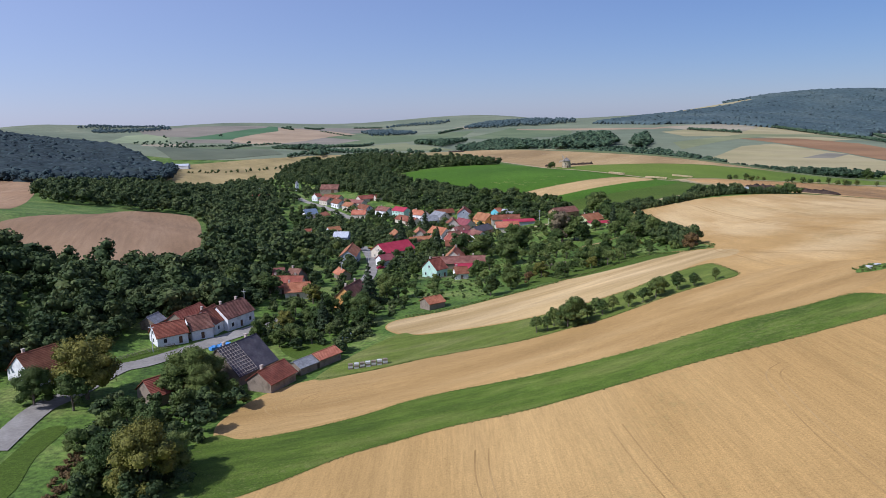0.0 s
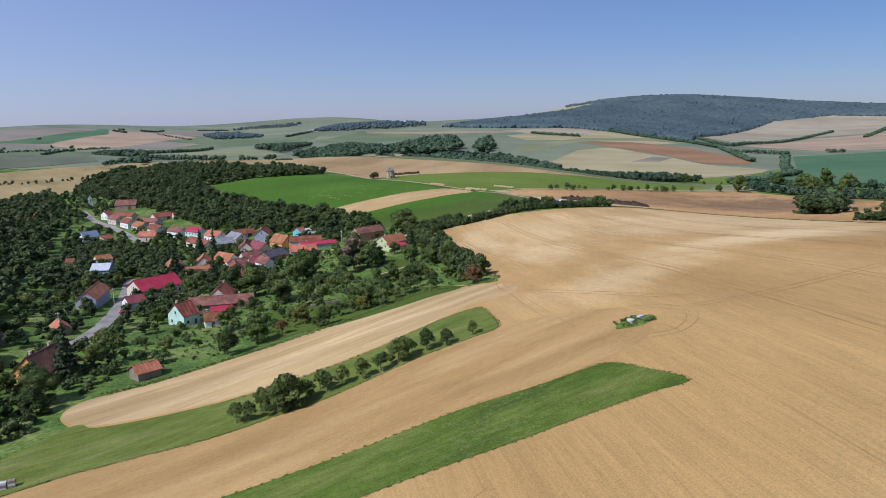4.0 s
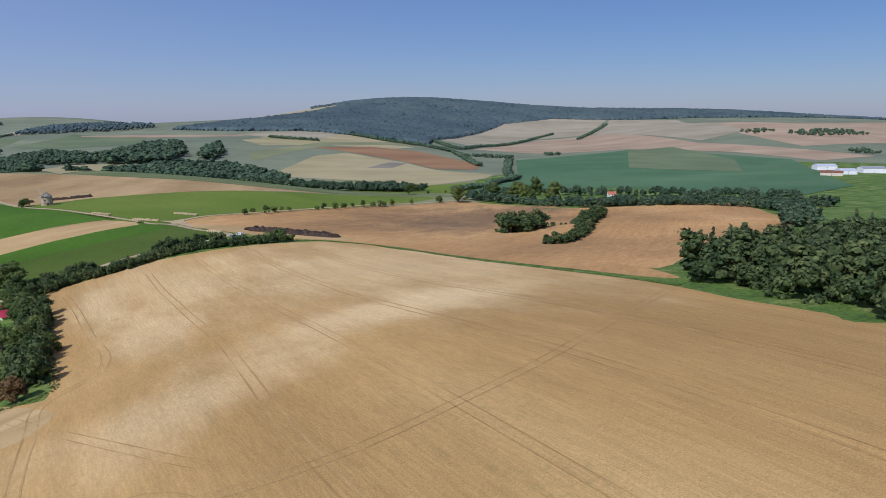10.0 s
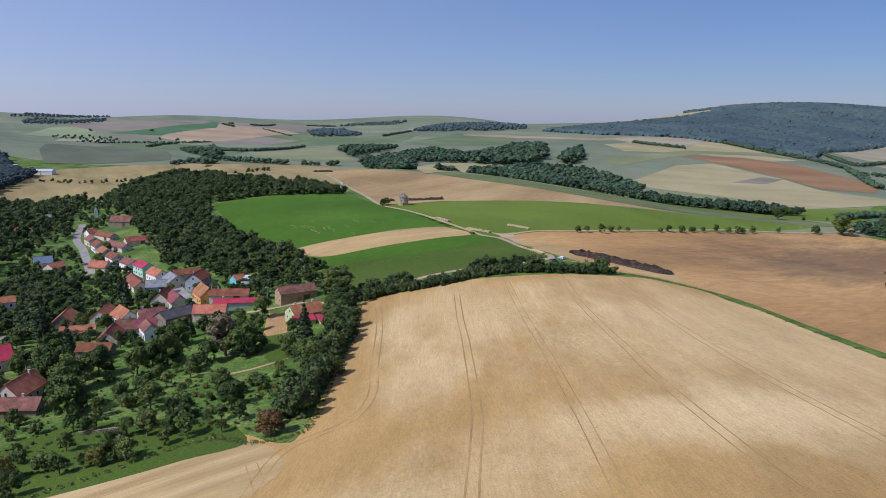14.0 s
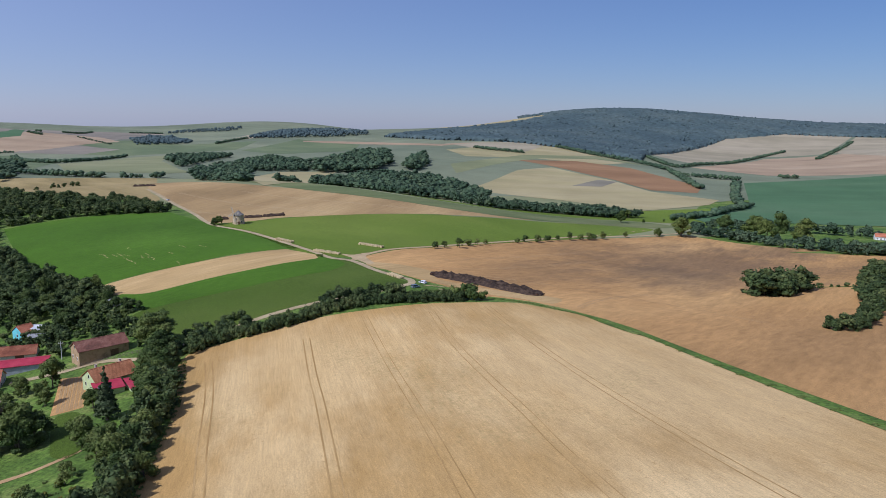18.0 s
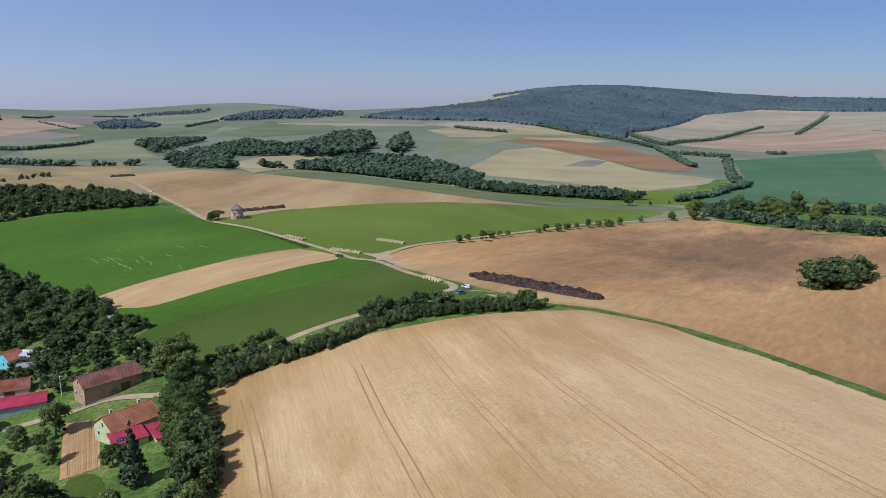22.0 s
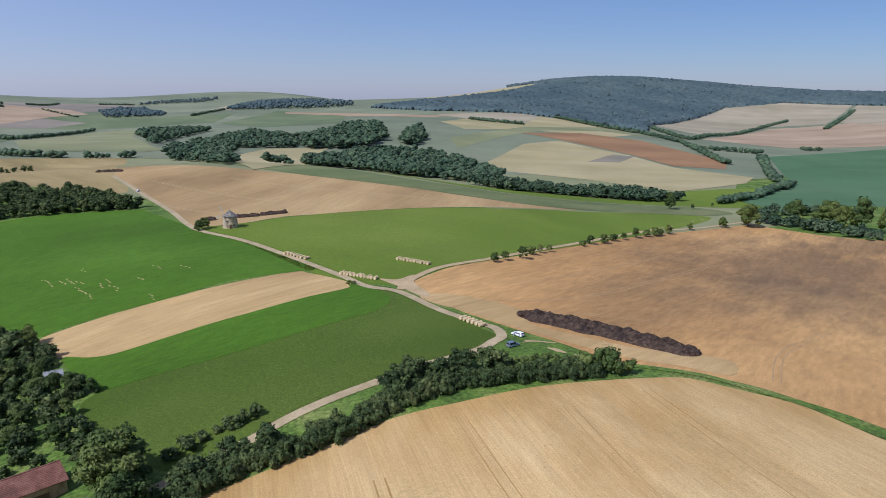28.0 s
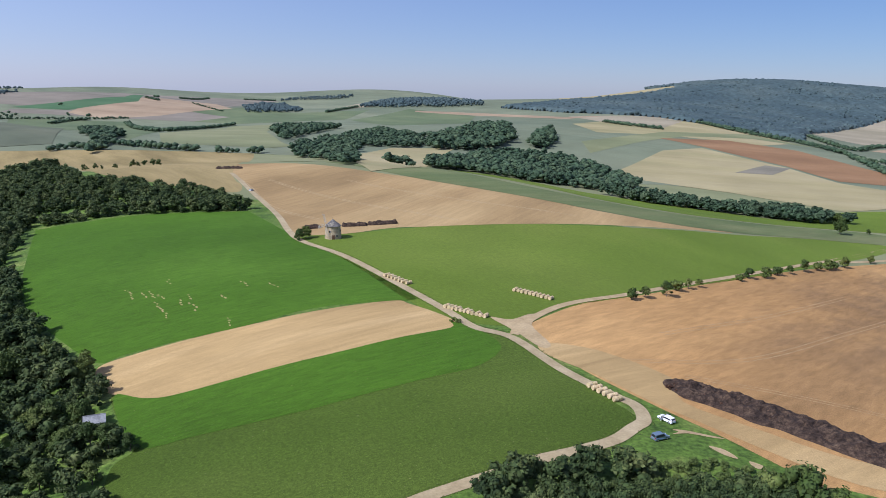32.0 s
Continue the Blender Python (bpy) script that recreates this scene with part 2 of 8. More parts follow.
# ---- the lie of the land ----
FAR_RELIEF = [
    0, 0, 2, -2, -10, 55, 13, -61, -18, -1, -0, 0,
    0, 6, 29, -43, 23, -16, 9, -10, -39, -5, 1, 1,
    -1, 9, 112, -64, 63, -45, -21, 35, -38, -26, 11, 9,
    -1, 2, 87, 43, -52, 53, -1, -64, 137, -40, 11, 4,
    -14, 67, 7, -125, 100, -104, 88, -59, -66, 12, 36, -18,
    -101, 7, -20, 147, -86, 91, -19, 58, 72, 61, 31, 18,
    -125, 286, -148, 42, -43, 24, -42, 112, 40, -71, -46, 3,
    -177, -95, 128, 3, 31, 93, -35, -32, -75, -43, -10, -1,
]
NEAR_RELIEF = [
    0.6, -3.7, -5.9, -7.4, 3, 0.6, -2.6,
    9.1, -10.3, -9.7, 13.3, 8.7, -3.6, -7.2,
    17.2, 2.7, -10.3, -2.3, -0.9, 7.5, 6.3,
    7.1, -2.9, -4.1, -7.6, 12.2, -13.5, 1.8,
    6.3, -20.4, -9.4, 5.5, 4.4, -3.3, 9.3,
    8.9, -3.2, 2.2, 10.1, -2.9, 1.9, -10.7,
    0, 16, -5.2, 1.2, 11.7, 3, 0.1,
    -21.7, 19.8, 1.8, -5.6, 10.2, 6.3, 6.1,
    4.7, 7.4, 2.2, 12.4, 9.7, -3.8, -2.8,
]

# the side valley above the village: place, reach, depth
HOLLOWS = [(-40, 694, 90, 6.5), (-118, 640, 90, -3.3), (-134, 722, 90, -10.1), (-158, 757, 90, -14.9), (-322, 1001, 150, -6.1), (-258, 1010, 150, -12.3), (-525, 1285, 150, -5.7), (-472, 1263, 150, -3.3), (-288, 857, 150, -4.8), (-390, 2310, 350, -21.2), (-104, 2125, 350, 1.6), (-358, 3190, 350, -11.6), (14, 511, 90, 0.6), (62, 790, 90, 2.2), (20, 945, 150, 4.3), (-180, 480, 90, 1.7), (100, 700, 90, -2.2), (0, 860, 150, 2.7), (-420, 600, 90, 1.5), (-60, 600, 90, 0.6), (-120, 860, 150, -8.8), (-100, 560, 90, -1.6), (-220, 680, 90, -4.2), (100, 1100, 150, 0.7), (487, 1355, 150, -8.7), (-150, 1150, 150, -4.3)]
FAR_X, FAR_Y, FAR_S = np.arange(-2900, 4400, 650.0), np.arange(-300, 5000, 690.0), 540.0
NEAR_X, NEAR_Y, NEAR_S = np.arange(-260, 600, 125.0), np.arange(40, 1010, 120.0), 110.0


def heights(x, y):
    """Height of the ground: broad swells, and the relief round the village over them."""
    x, y = np.asarray(x, float), np.asarray(y, float)
    z = np.zeros(np.broadcast(x, y).shape)
    for xs, ys, s, table in ((FAR_X, FAR_Y, FAR_S, FAR_RELIEF), (NEAR_X, NEAR_Y, NEAR_S, NEAR_RELIEF)):
        k = 0
        for v in ys:
            gy = np.exp(-((y - v) ** 2) / (2 * s * s))
            for u in xs:
                if table[k]:
                    z = z + table[k] * gy * np.exp(-((x - u) ** 2) / (2 * s * s))
                k += 1
    z = z - 27 * np.exp(-((x + 900) / 1800) ** 2 - ((y - 4300) / 900) ** 2)
    z = z - 24 * np.exp(-((x + 2500) / 1000) ** 2 - ((y - 3600) / 900) ** 2)
    for u, v, reach, depth in HOLLOWS:
        z = z + depth * np.exp(-((x - u) ** 2 + (y - v) ** 2) / (2 * reach * reach))
    return z - 15 * np.exp(-((x + 450) ** 2 + (y - 1230) ** 2) / 180 ** 2)


def ground_z(x, y):
    return float(heights(x, y))


def spread(lo, hi, step, out_lo, out_hi, grow=1.09, cap=110.0):
    """Even steps between lo and hi, growing steps out to the ends."""
    mid = list(np.arange(lo, hi + 0.1, step))
    for side, end in ((-1, out_lo), (1, out_hi)):
        s, v, run = step, (lo if side < 0 else hi), []
        while (v - end) * side < 0:
            s = min(s * grow, cap)
            v += side * s
            run.append(v)
        mid = run[::-1] + mid if side < 0 else mid + run
    return np.array(mid)


XS = spread(-300, 700, 10.0, -4200, 4900)
YS = spread(-120, 1000, 10.0, -900, 5000)
GX, GY = np.meshgrid(XS, YS)
GZ = heights(GX, GY)


def mesh_of(name, verts, faces, material, smooth=False):
    me = bpy.data.meshes.new(name)
    me.from_pydata([tuple(v) for v in verts], [], faces)
    for m in material if isinstance(material, (list, tuple)) else [material]:
        me.materials.append(m)
    if smooth:
        me.polygons.foreach_set("use_smooth", [True] * len(me.polygons))
    me.update()
    return me


def sheet_z(x, y):
    """Height of the ground's own facets at a place."""
    i = min(max(int(np.searchsorted(XS, x)) - 1, 0), len(XS) - 2)
    j = min(max(int(np.searchsorted(YS, y)) - 1, 0), len(YS) - 2)
    u, v = (x - XS[i]) / (XS[i + 1] - XS[i]), (y - YS[j]) / (YS[j + 1] - YS[j])
    a, b, c, d = GZ[j, i], GZ[j, i + 1], GZ[j + 1, i + 1], GZ[j + 1, i]
    return a + u * (b - a) + v * (c - b) if u >= v else a + u * (c - d) + v * (d - a)


nx, ny = len(XS), len(YS)
gi = np.arange(nx * ny).reshape(ny, nx)
A, B, C, D = gi[:-1, :-1].ravel(), gi[:-1, 1:].ravel(), gi[1:, 1:].ravel(), gi[1:, :-1].ravel()
tris = np.concatenate([np.stack([A, B, C], 1), np.stack([A, C, D], 1)])
ground = new("ground", mesh_of("ground", np.stack([GX.ravel(), GY.ravel(), GZ.ravel()], 1).tolist(), tris.tolist(), GRASS, True))
tagged(ground, "rolling green countryside of rough grass and verges", "ground", kind="structure")


def smooth_loop(pts, n=4, closed=True):
    """Catmull-Rom curve through the points."""
    out, m = [], len(pts)
    for i in range(m if closed else m - 1):
        p = [Vector(pts[(i + k) % m] if closed else pts[min(max(i + k, 0), m - 1)]) for k in (-1, 0, 1, 2)]
        for s in range(n):
            t = s / n
            out.append(0.5 * ((2 * p[1]) + (p[2] - p[0]) * t + (2 * p[0] - 5 * p[1] + 4 * p[2] - p[3]) * t * t + (3 * p[1] - p[0] - 3 * p[2] + p[3]) * t ** 3))
    if not closed:
        out.append(Vector(pts[-1]))
    return out


def inside(px, py, poly):
    r = np.zeros(np.shape(px), bool)
    m = len(poly)
    for i in range(m):
        (x1, y1), (x2, y2) = poly[i], poly[i - 1]
        if y1 != y2:
            r ^= ((y1 > py) != (y2 > py)) & (px < (x2 - x1) * (py - y1) / (y2 - y1) + x1)
    return r


def cut(poly, tri):
    """The part of a loop inside a triangle that runs anticlockwise."""
    out = poly
    for k in range(3):
        ax, ay = tri[k]
        bx, by = tri[(k + 1) % 3]
        src, out = out, []
        if not src:
            break
        side = [(bx - ax) * (p[1] - ay) - (by - ay) * (p[0] - ax) for p in src]
        for i in range(len(src)):
            p, q, s, t = src[i - 1], src[i], side[i - 1], side[i]
            if (s >= 0) != (t >= 0):
                f = s / (s - t)
                out.append((p[0] + (q[0] - p[0]) * f, p[1] + (q[1] - p[1]) * f))
            if t >= 0:
                out.append(q)
    return out


def drape(loop, lift):
    """Vertices and faces of a sheet with that outline that lies on the ground's facets."""
    loop = [(p[0], p[1]) for p in loop]
    if sum(p[0] * q[1] - p[1] * q[0] for p, q in zip(loop, loop[1:] + loop[:1])) < 0:
        loop.reverse()
    lx, ly = [p[0] for p in loop], [p[1] for p in loop]
    i0, i1 = max(0, int(np.searchsorted(XS, min(lx))) - 1), min(nx - 1, int(np.searchsorted(XS, max(lx))))
    j0, j1 = max(0, int(np.searchsorted(YS, min(ly))) - 1), min(ny - 1, int(np.searchsorted(YS, max(ly))))
    ins = inside(GX[j0:j1 + 1, i0:i1 + 1], GY[j0:j1 + 1, i0:i1 + 1], loop)
    hit = np.zeros((j1 - j0 + 1, i1 - i0 + 1), bool)
    for k in range(len(loop)):
        (x1, y1), (x2, y2) = loop[k - 1], loop[k]
        steps = int(max(abs(x2 - x1), abs(y2 - y1)) / 3) + 2
        for f in np.linspace(0, 1, steps):
            i, j = int(np.searchsorted(XS, x1 + (x2 - x1) * f)) - 1 - i0, int(np.searchsorted(YS, y1 + (y2 - y1) * f)) - 1 - j0
            if 0 <= i < hit.shape[1] and 0 <= j < hit.shape[0]:
                hit[j, i] = True
    hit[:-1, :-1] |= (ins[:-1, :-1] != ins[1:, :-1]) | (ins[:-1, :-1] != ins[:-1, 1:]) | (ins[:-1, :-1] != ins[1:, 1:])
    verts, faces, seen = [], [], {}

    def vert(x, y):
        key = (round(x, 2), round(y, 2))
        if key not in seen:
            seen[key] = len(verts)
            verts.append((x, y, sheet_z(x, y) + lift))
        return seen[key]

    for j in range(j0, j1):
        for i in range(i0, i1):
            x0, x1, y0, y1 = XS[i], XS[i + 1], YS[j], YS[j + 1]
            for tri in (((x0, y0), (x1, y0), (x1, y1)), ((x0, y0), (x1, y1), (x0, y1))):
                if hit[j - j0, i - i0]:
                    piece = cut(loop, tri)
                elif ins[j - j0, i - i0]:
                    piece = tri
                else:
                    continue
                if len(piece) < 3:
                    continue
                if len(piece) == 3:
                    groups = [(0, 1, 2)]
                else:
                    groups = tessellate_polygon([[Vector((p[0], p[1], 0)) for p in piece]])
                for g in groups:
                    q = [piece[k] for k in g]
                    area = (q[1][0] - q[0][0]) * (q[2][1] - q[0][1]) - (q[1][1] - q[0][1]) * (q[2][0] - q[0][0])
                    if abs(area) < 1e-4:
                        continue
                    ids = [vert(*p) for p in (q if area > 0 else q[::-1])]
                    if len(set(ids)) == 3:
                        faces.append(ids)
    return verts, faces


FIELD_LOOPS = []


def field(name, loop, material, label, lift=0.06, n=4, category="field"):
    loop = smooth_loop(loop, n) if n else [Vector(p) for p in loop]
    if n:
        FIELD_LOOPS.append([(p.x, p.y) for p in loop])
    verts, faces = drape(loop, lift)
    return tagged(new(name, mesh_of(name, verts, faces, material, True)), label, category, kind="structure")


def ribbon_loop(line, width, n=6):
    c = smooth_loop(line, n, False)
    left, right = [], []
    for i, p in enumerate(c):
        d = (c[min(i + 1, len(c) - 1)] - c[max(i - 1, 0)]).normalized()
        o = Vector((-d.y, d.x)) * width / 2
        left.append(p + o)
        right.append(p - o)
    return right + left[::-1]


ROAD_LINES = []


def road(name, line, width, material, label, lift=0.18, category="road"):
    ROAD_LINES.append((smooth_loop(line, 8, False), width))
    verts, faces = drape(ribbon_loop(line, width), lift)
    return tagged(new(name, mesh_of(name, verts, faces, material, True)), label, category, kind="structure")


# distance haze is put into the far greens and mauve, greyed and blued
HAZED_SAGE = crop("far_pasture", [(0.128, 0.15, 0.094), (0.162, 0.182, 0.112), (0.205, 0.216, 0.132)], 40, (0.004, 0.0012), (0.05, 0.006), 0.14, (0.15, 0.158, 0.088))
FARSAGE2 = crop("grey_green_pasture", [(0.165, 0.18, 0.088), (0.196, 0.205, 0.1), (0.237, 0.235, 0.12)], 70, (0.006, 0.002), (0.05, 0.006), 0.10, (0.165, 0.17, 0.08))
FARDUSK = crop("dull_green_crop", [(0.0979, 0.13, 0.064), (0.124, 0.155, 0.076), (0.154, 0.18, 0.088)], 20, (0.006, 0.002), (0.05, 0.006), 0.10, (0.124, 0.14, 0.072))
FARMAUVE = crop("hazed_mauve_brown_soil", [(0.165, 0.15, 0.112), (0.21, 0.182, 0.138), (0.25, 0.212, 0.16)], 75, (0.006, 0.002), (0.05, 0.006), 0.10, (0.18, 0.165, 0.12))
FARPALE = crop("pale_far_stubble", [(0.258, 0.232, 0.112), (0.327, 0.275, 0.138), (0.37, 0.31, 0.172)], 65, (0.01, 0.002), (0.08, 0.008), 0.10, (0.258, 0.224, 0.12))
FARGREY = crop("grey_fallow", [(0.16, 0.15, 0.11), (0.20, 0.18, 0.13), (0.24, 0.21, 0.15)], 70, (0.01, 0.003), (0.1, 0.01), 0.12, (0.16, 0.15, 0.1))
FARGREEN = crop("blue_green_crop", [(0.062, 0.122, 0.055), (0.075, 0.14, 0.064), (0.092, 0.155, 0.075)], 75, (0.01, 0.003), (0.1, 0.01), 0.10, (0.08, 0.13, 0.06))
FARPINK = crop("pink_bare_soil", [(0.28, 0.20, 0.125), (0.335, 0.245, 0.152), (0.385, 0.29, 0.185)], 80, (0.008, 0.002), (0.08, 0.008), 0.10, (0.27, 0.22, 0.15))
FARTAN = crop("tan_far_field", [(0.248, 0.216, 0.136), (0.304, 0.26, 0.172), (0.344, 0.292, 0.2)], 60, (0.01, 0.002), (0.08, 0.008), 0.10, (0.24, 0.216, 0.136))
CORN = crop("grey_green_maize", [(0.095, 0.122, 0.045), (0.125, 0.15, 0.056), (0.16, 0.17, 0.07)], -60, (0.03, 0.008), (0.3, 0.04), 0.2, (0.14, 0.14, 0.06))
FARRED = crop("red_brown_far_soil", [(0.20, 0.112, 0.055), (0.25, 0.142, 0.068), (0.29, 0.172, 0.085)], 70, (0.01, 0.003), (0.1, 0.01), 0.12, (0.19, 0.13, 0.07))

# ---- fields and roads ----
field("far_pasture", [(-4100, 1500), (-2000, 1500), (-600, 1400), (0, 1280), (330, 1200), (520, 1230), (800, 1120), (1000, 1150), (1350, 1000), (1700, 700), (2400, 300), (4800, 300), (4800, 4950), (-4100, 4950)], HAZED_SAGE, "sage-green rolling pasture across the valley", 0.2, 0)
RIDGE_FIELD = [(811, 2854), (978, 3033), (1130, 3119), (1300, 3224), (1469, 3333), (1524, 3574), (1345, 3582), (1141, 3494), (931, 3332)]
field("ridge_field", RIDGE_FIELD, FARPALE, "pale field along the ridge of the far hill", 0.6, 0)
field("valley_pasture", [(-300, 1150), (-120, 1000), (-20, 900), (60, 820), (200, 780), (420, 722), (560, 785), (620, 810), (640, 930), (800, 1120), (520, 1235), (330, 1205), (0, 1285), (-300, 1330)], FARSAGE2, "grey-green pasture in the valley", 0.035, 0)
field("stubble_field", [(-40, 111), (-45, 123), (-49, 137), (-50.5, 143), (-50, 149), (-46, 160), (-40, 167.5), (-33, 171.5), (-22, 174), (-9, 178.5), (-10, 203), (-15, 208), (-19, 215), (-19, 222), (-14, 227.5), (0, 233), (17, 243), (34, 253), (59, 269), (86, 288), (103, 274), (108, 279), (109, 328), (111, 377), (108, 410), (108, 420), (112, 429), (125, 433), (143, 438.5), (161, 445), (180, 447), (199, 449), (220, 448.5), (241, 447), (247, 444), (255, 434), (264, 421), (266, 403), (268, 389), (269, 375), (265, 257), (261, 215), (257, 194), (258, 171), (260, 158), (330, 120), (320, -80), (0, -80), (-20, 40)], STUBBLE, "pale golden straw stubble field on a rounded slope", 0.06)
field("grass_strip", [(-52, 132), (-49, 139), (-43, 136), (-36, 137), (-25, 140.5), (-16, 144.5), (-9, 148.5), (2, 151), (22, 152.5), (46, 156), (67, 160), (83, 160.4), (94, 161.8), (98, 160.7), (101, 155), (104.6, 144.6), (97, 144.2), (86, 143.2), (74, 141.8), (52, 140), (32, 136), (16, 132.5), (0, 130.5), (-9.5, 127.3), (-20, 123), (-29, 116), (-38, 110), (-45, 113)], LUCERNE, "dark green grass strip between stubble fields", 0.12)
field("orchard_strip", [(-34, 171), (-22, 173.5), (-9, 178.5), (5, 180.8), (17, 181.2), (26, 182.8), (35, 185.5), (44, 187.5), (55, 193), (67, 199), (81, 203), (88, 206), (90, 219), (90, 234.5), (80, 232.5), (68, 225), (58, 217.5), (36, 207.5), (22, 204.5), (7, 203.8), (-8, 204.2), (-14, 208), (-25, 192)], ROUGH_GRASS, "rough grass strip with small fruit trees in the stubble", 0.12)
field("harrowed_field", [(188, 555), (219, 589), (248, 609), (329, 670), (428, 737), (547, 795), (565, 790), (602, 746), (649, 707), (606, 706), (631, 692), (659, 671), (672, 658), (640, 600), (560, 500), (480, 410), (400, 350), (330, 300), (296, 262), (283, 238), (277, 228), (272, 232), (270, 255), (273, 378), (271, 409), (266, 425), (257, 442), (233, 458), (229, 466), (222, 481), (214, 495), (207, 508), (201, 520), (193, 540), (191, 558)], HARROWED, "reddish brown harrowed field in a wide hollow", 0.06)
field("sunlit_field", [(672, 660), (735, 625), (766, 560), (541, 361), (442, 322), (369, 297), (292, 250), (302, 300), (322, 340), (345, 366), (372, 392), (420, 434), (480, 492), (560, 572), (620, 622)], HARROWED, "pale brown bare field on a slope by the wood", 0.1)
field("clover_field", [(-47.7, 751.4), (-28.5, 756.9), (-9.9, 764.9), (23.2, 772.2), (61.0, 776.2), (65.9, 774.2), (97, 706), (108, 679), (128, 647), (149, 606), (157, 589), (153, 585), (148, 585), (120, 580), (98, 568), (76, 561), (62, 556), (56, 553), (38, 573), (12, 607), (-9.4, 646.7), (-50.3, 754.0)], CLOVER, "dark green clover field above the village", 0.06)
field("bare_strip", [(148, 585), (154, 581), (163, 571), (168, 563), (166, 556), (148, 548), (131, 540), (115, 534), (100, 528), (86, 523.5), (78, 524.5), (69, 529), (62, 536), (58, 545), (58, 551), (67, 556), (82, 562), (101, 569), (121, 577)], PLOUGHED, "pale bare strip of soil between green fields", 0.1)
field("meadow", [(164, 558), (167, 566), (174, 557), (183, 547), (194, 522), (199, 507), (204, 495), (204, 490), (198, 483), (193, 481), (185, 478), (175, 475), (166, 471), (158, 468), (150, 465), (141, 461), (134, 457), (127, 452), (121, 449), (110, 446), (106, 446), (94, 462), (85, 474), (81, 491), (84, 498), (77, 510), (68, 530), (78, 529), (91, 529), (104, 533), (125, 541), (147, 551)], MEADOW, "mown green meadow beside the bending lane", 0.06)
field("clover_band", [(69, 529), (78, 524.5), (86, 523.5), (100, 528), (115, 534), (131, 540), (148, 548), (166, 556), (167, 562), (174, 556), (180, 540), (171, 525), (156, 518), (139, 511), (126, 506), (112, 502.5), (99, 500), (85, 498), (76, 512)], CLOVER, "bright green clover band along the bare strip", 0.12)
field("mill_meadow", [(101, 699), (113, 675), (133, 635), (158, 576), (174, 561), (187, 559), (192, 566), (212, 583), (243, 606), (279, 634), (324, 665), (403, 725), (513, 803), (538, 835), (465, 825), (391, 791), (348, 774), (289, 751), (180, 723), (152, 713), (126, 701)], PASTURE, "green meadow with rows of straw bales by the windmill", 0.06)
field("upper_field", [(101, 699), (126, 701), (152, 717), (180, 723), (291, 755), (390, 796), (347, 788), (304, 793), (269, 814), (234, 879), (197, 893), (150, 932), (69, 1009), (13, 997), (26, 930), (53, 856), (82, 770), (97, 710)], UPPERSOIL, "pale brown bare field on the hill behind the windmill", 0.08)
field("olive_field", [(23.2, 952.7), (-16.8, 1309.0), (-79.6, 1378.6), (-179.3, 1387.2), (-294.7, 1364.6), (-424.3, 1339.6), (-491.6, 1289.5), (-452.7, 1187.6), (-400.5, 1049.0), (-406.0, 1006.7), (-348.0, 933.2), (-267.9, 940.4), (-209.7, 963.9), (-209.2, 1051.7), (-197.1, 1170.4), (-79.3, 929.6), (-12.0, 871.6), (40, 845), (45, 870)], OLIVE, "olive-tan stubble field on the hilltop", 0.1)
field("trodden_soil", [(194, 543), (210, 538), (225, 518), (221, 501), (234, 485), (246, 473), (260, 467), (270, 459), (260, 446), (249, 456), (237, 464), (221, 487), (212, 501), (203, 518), (192, 534)], PLOUGHED, "pale trodden soil along the dung heap", 0.12)
field("track_junction", [(181, 567), (188, 565), (196, 572), (200, 571), (194, 560), (196, 542), (192, 539), (187, 553)], TRACKMAT, "broad dusty junction of lane and farm track", 0.19)
field("brown_field", [(-199, 314), (-205, 405), (-216, 481), (-190, 516), (-171, 487), (-145, 416), (-122, 347), (-106, 288), (-121, 275), (-167, 261)], RED_SOIL, "brown bare field among the woods by the village", 0.08)
field("brown_field", [(-600, 880), (-516, 905), (-262, 437), (-232, 360), (-260, 345), (-330, 420)], RED_SOIL, "small brown bare field between woods", 0.08)
field("maize_field", [(36, 1150), (150, 945), (214, 862), (264, 815), (298, 797), (338, 789), (390, 797), (465, 826), (540, 838), (590, 862), (570, 900), (518, 897), (453, 882), (388, 856), (335, 846), (294, 866), (258, 910), (225, 985), (190, 1060), (90, 1140)], CORN, "grey-green maize field in the valley", 0.2)
field("valley_meadow", [(240, 1010), (300, 880), (338, 856), (388, 864), (453, 890), (518, 905), (575, 908), (640, 900), (720, 900), (790, 1040), (640, 1040), (540, 960), (464, 1030), (418, 1062), (362, 1090), (300, 1165), (230, 1165)], PASTURE, "bright green meadow along the valley stream", 0.15)
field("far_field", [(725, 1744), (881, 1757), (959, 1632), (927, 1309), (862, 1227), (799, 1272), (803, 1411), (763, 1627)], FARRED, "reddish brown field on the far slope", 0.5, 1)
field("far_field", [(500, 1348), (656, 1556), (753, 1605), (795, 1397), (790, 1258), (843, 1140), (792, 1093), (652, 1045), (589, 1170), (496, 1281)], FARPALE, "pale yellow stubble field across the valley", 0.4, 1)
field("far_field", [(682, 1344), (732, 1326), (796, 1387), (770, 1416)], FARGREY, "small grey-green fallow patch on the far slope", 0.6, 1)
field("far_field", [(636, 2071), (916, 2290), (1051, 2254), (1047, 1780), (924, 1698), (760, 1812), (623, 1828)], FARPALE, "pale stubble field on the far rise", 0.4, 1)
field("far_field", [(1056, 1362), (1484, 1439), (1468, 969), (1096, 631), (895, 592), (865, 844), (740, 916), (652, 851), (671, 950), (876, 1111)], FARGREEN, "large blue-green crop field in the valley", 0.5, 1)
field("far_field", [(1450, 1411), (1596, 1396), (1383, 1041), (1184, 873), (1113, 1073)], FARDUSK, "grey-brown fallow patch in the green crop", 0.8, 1)
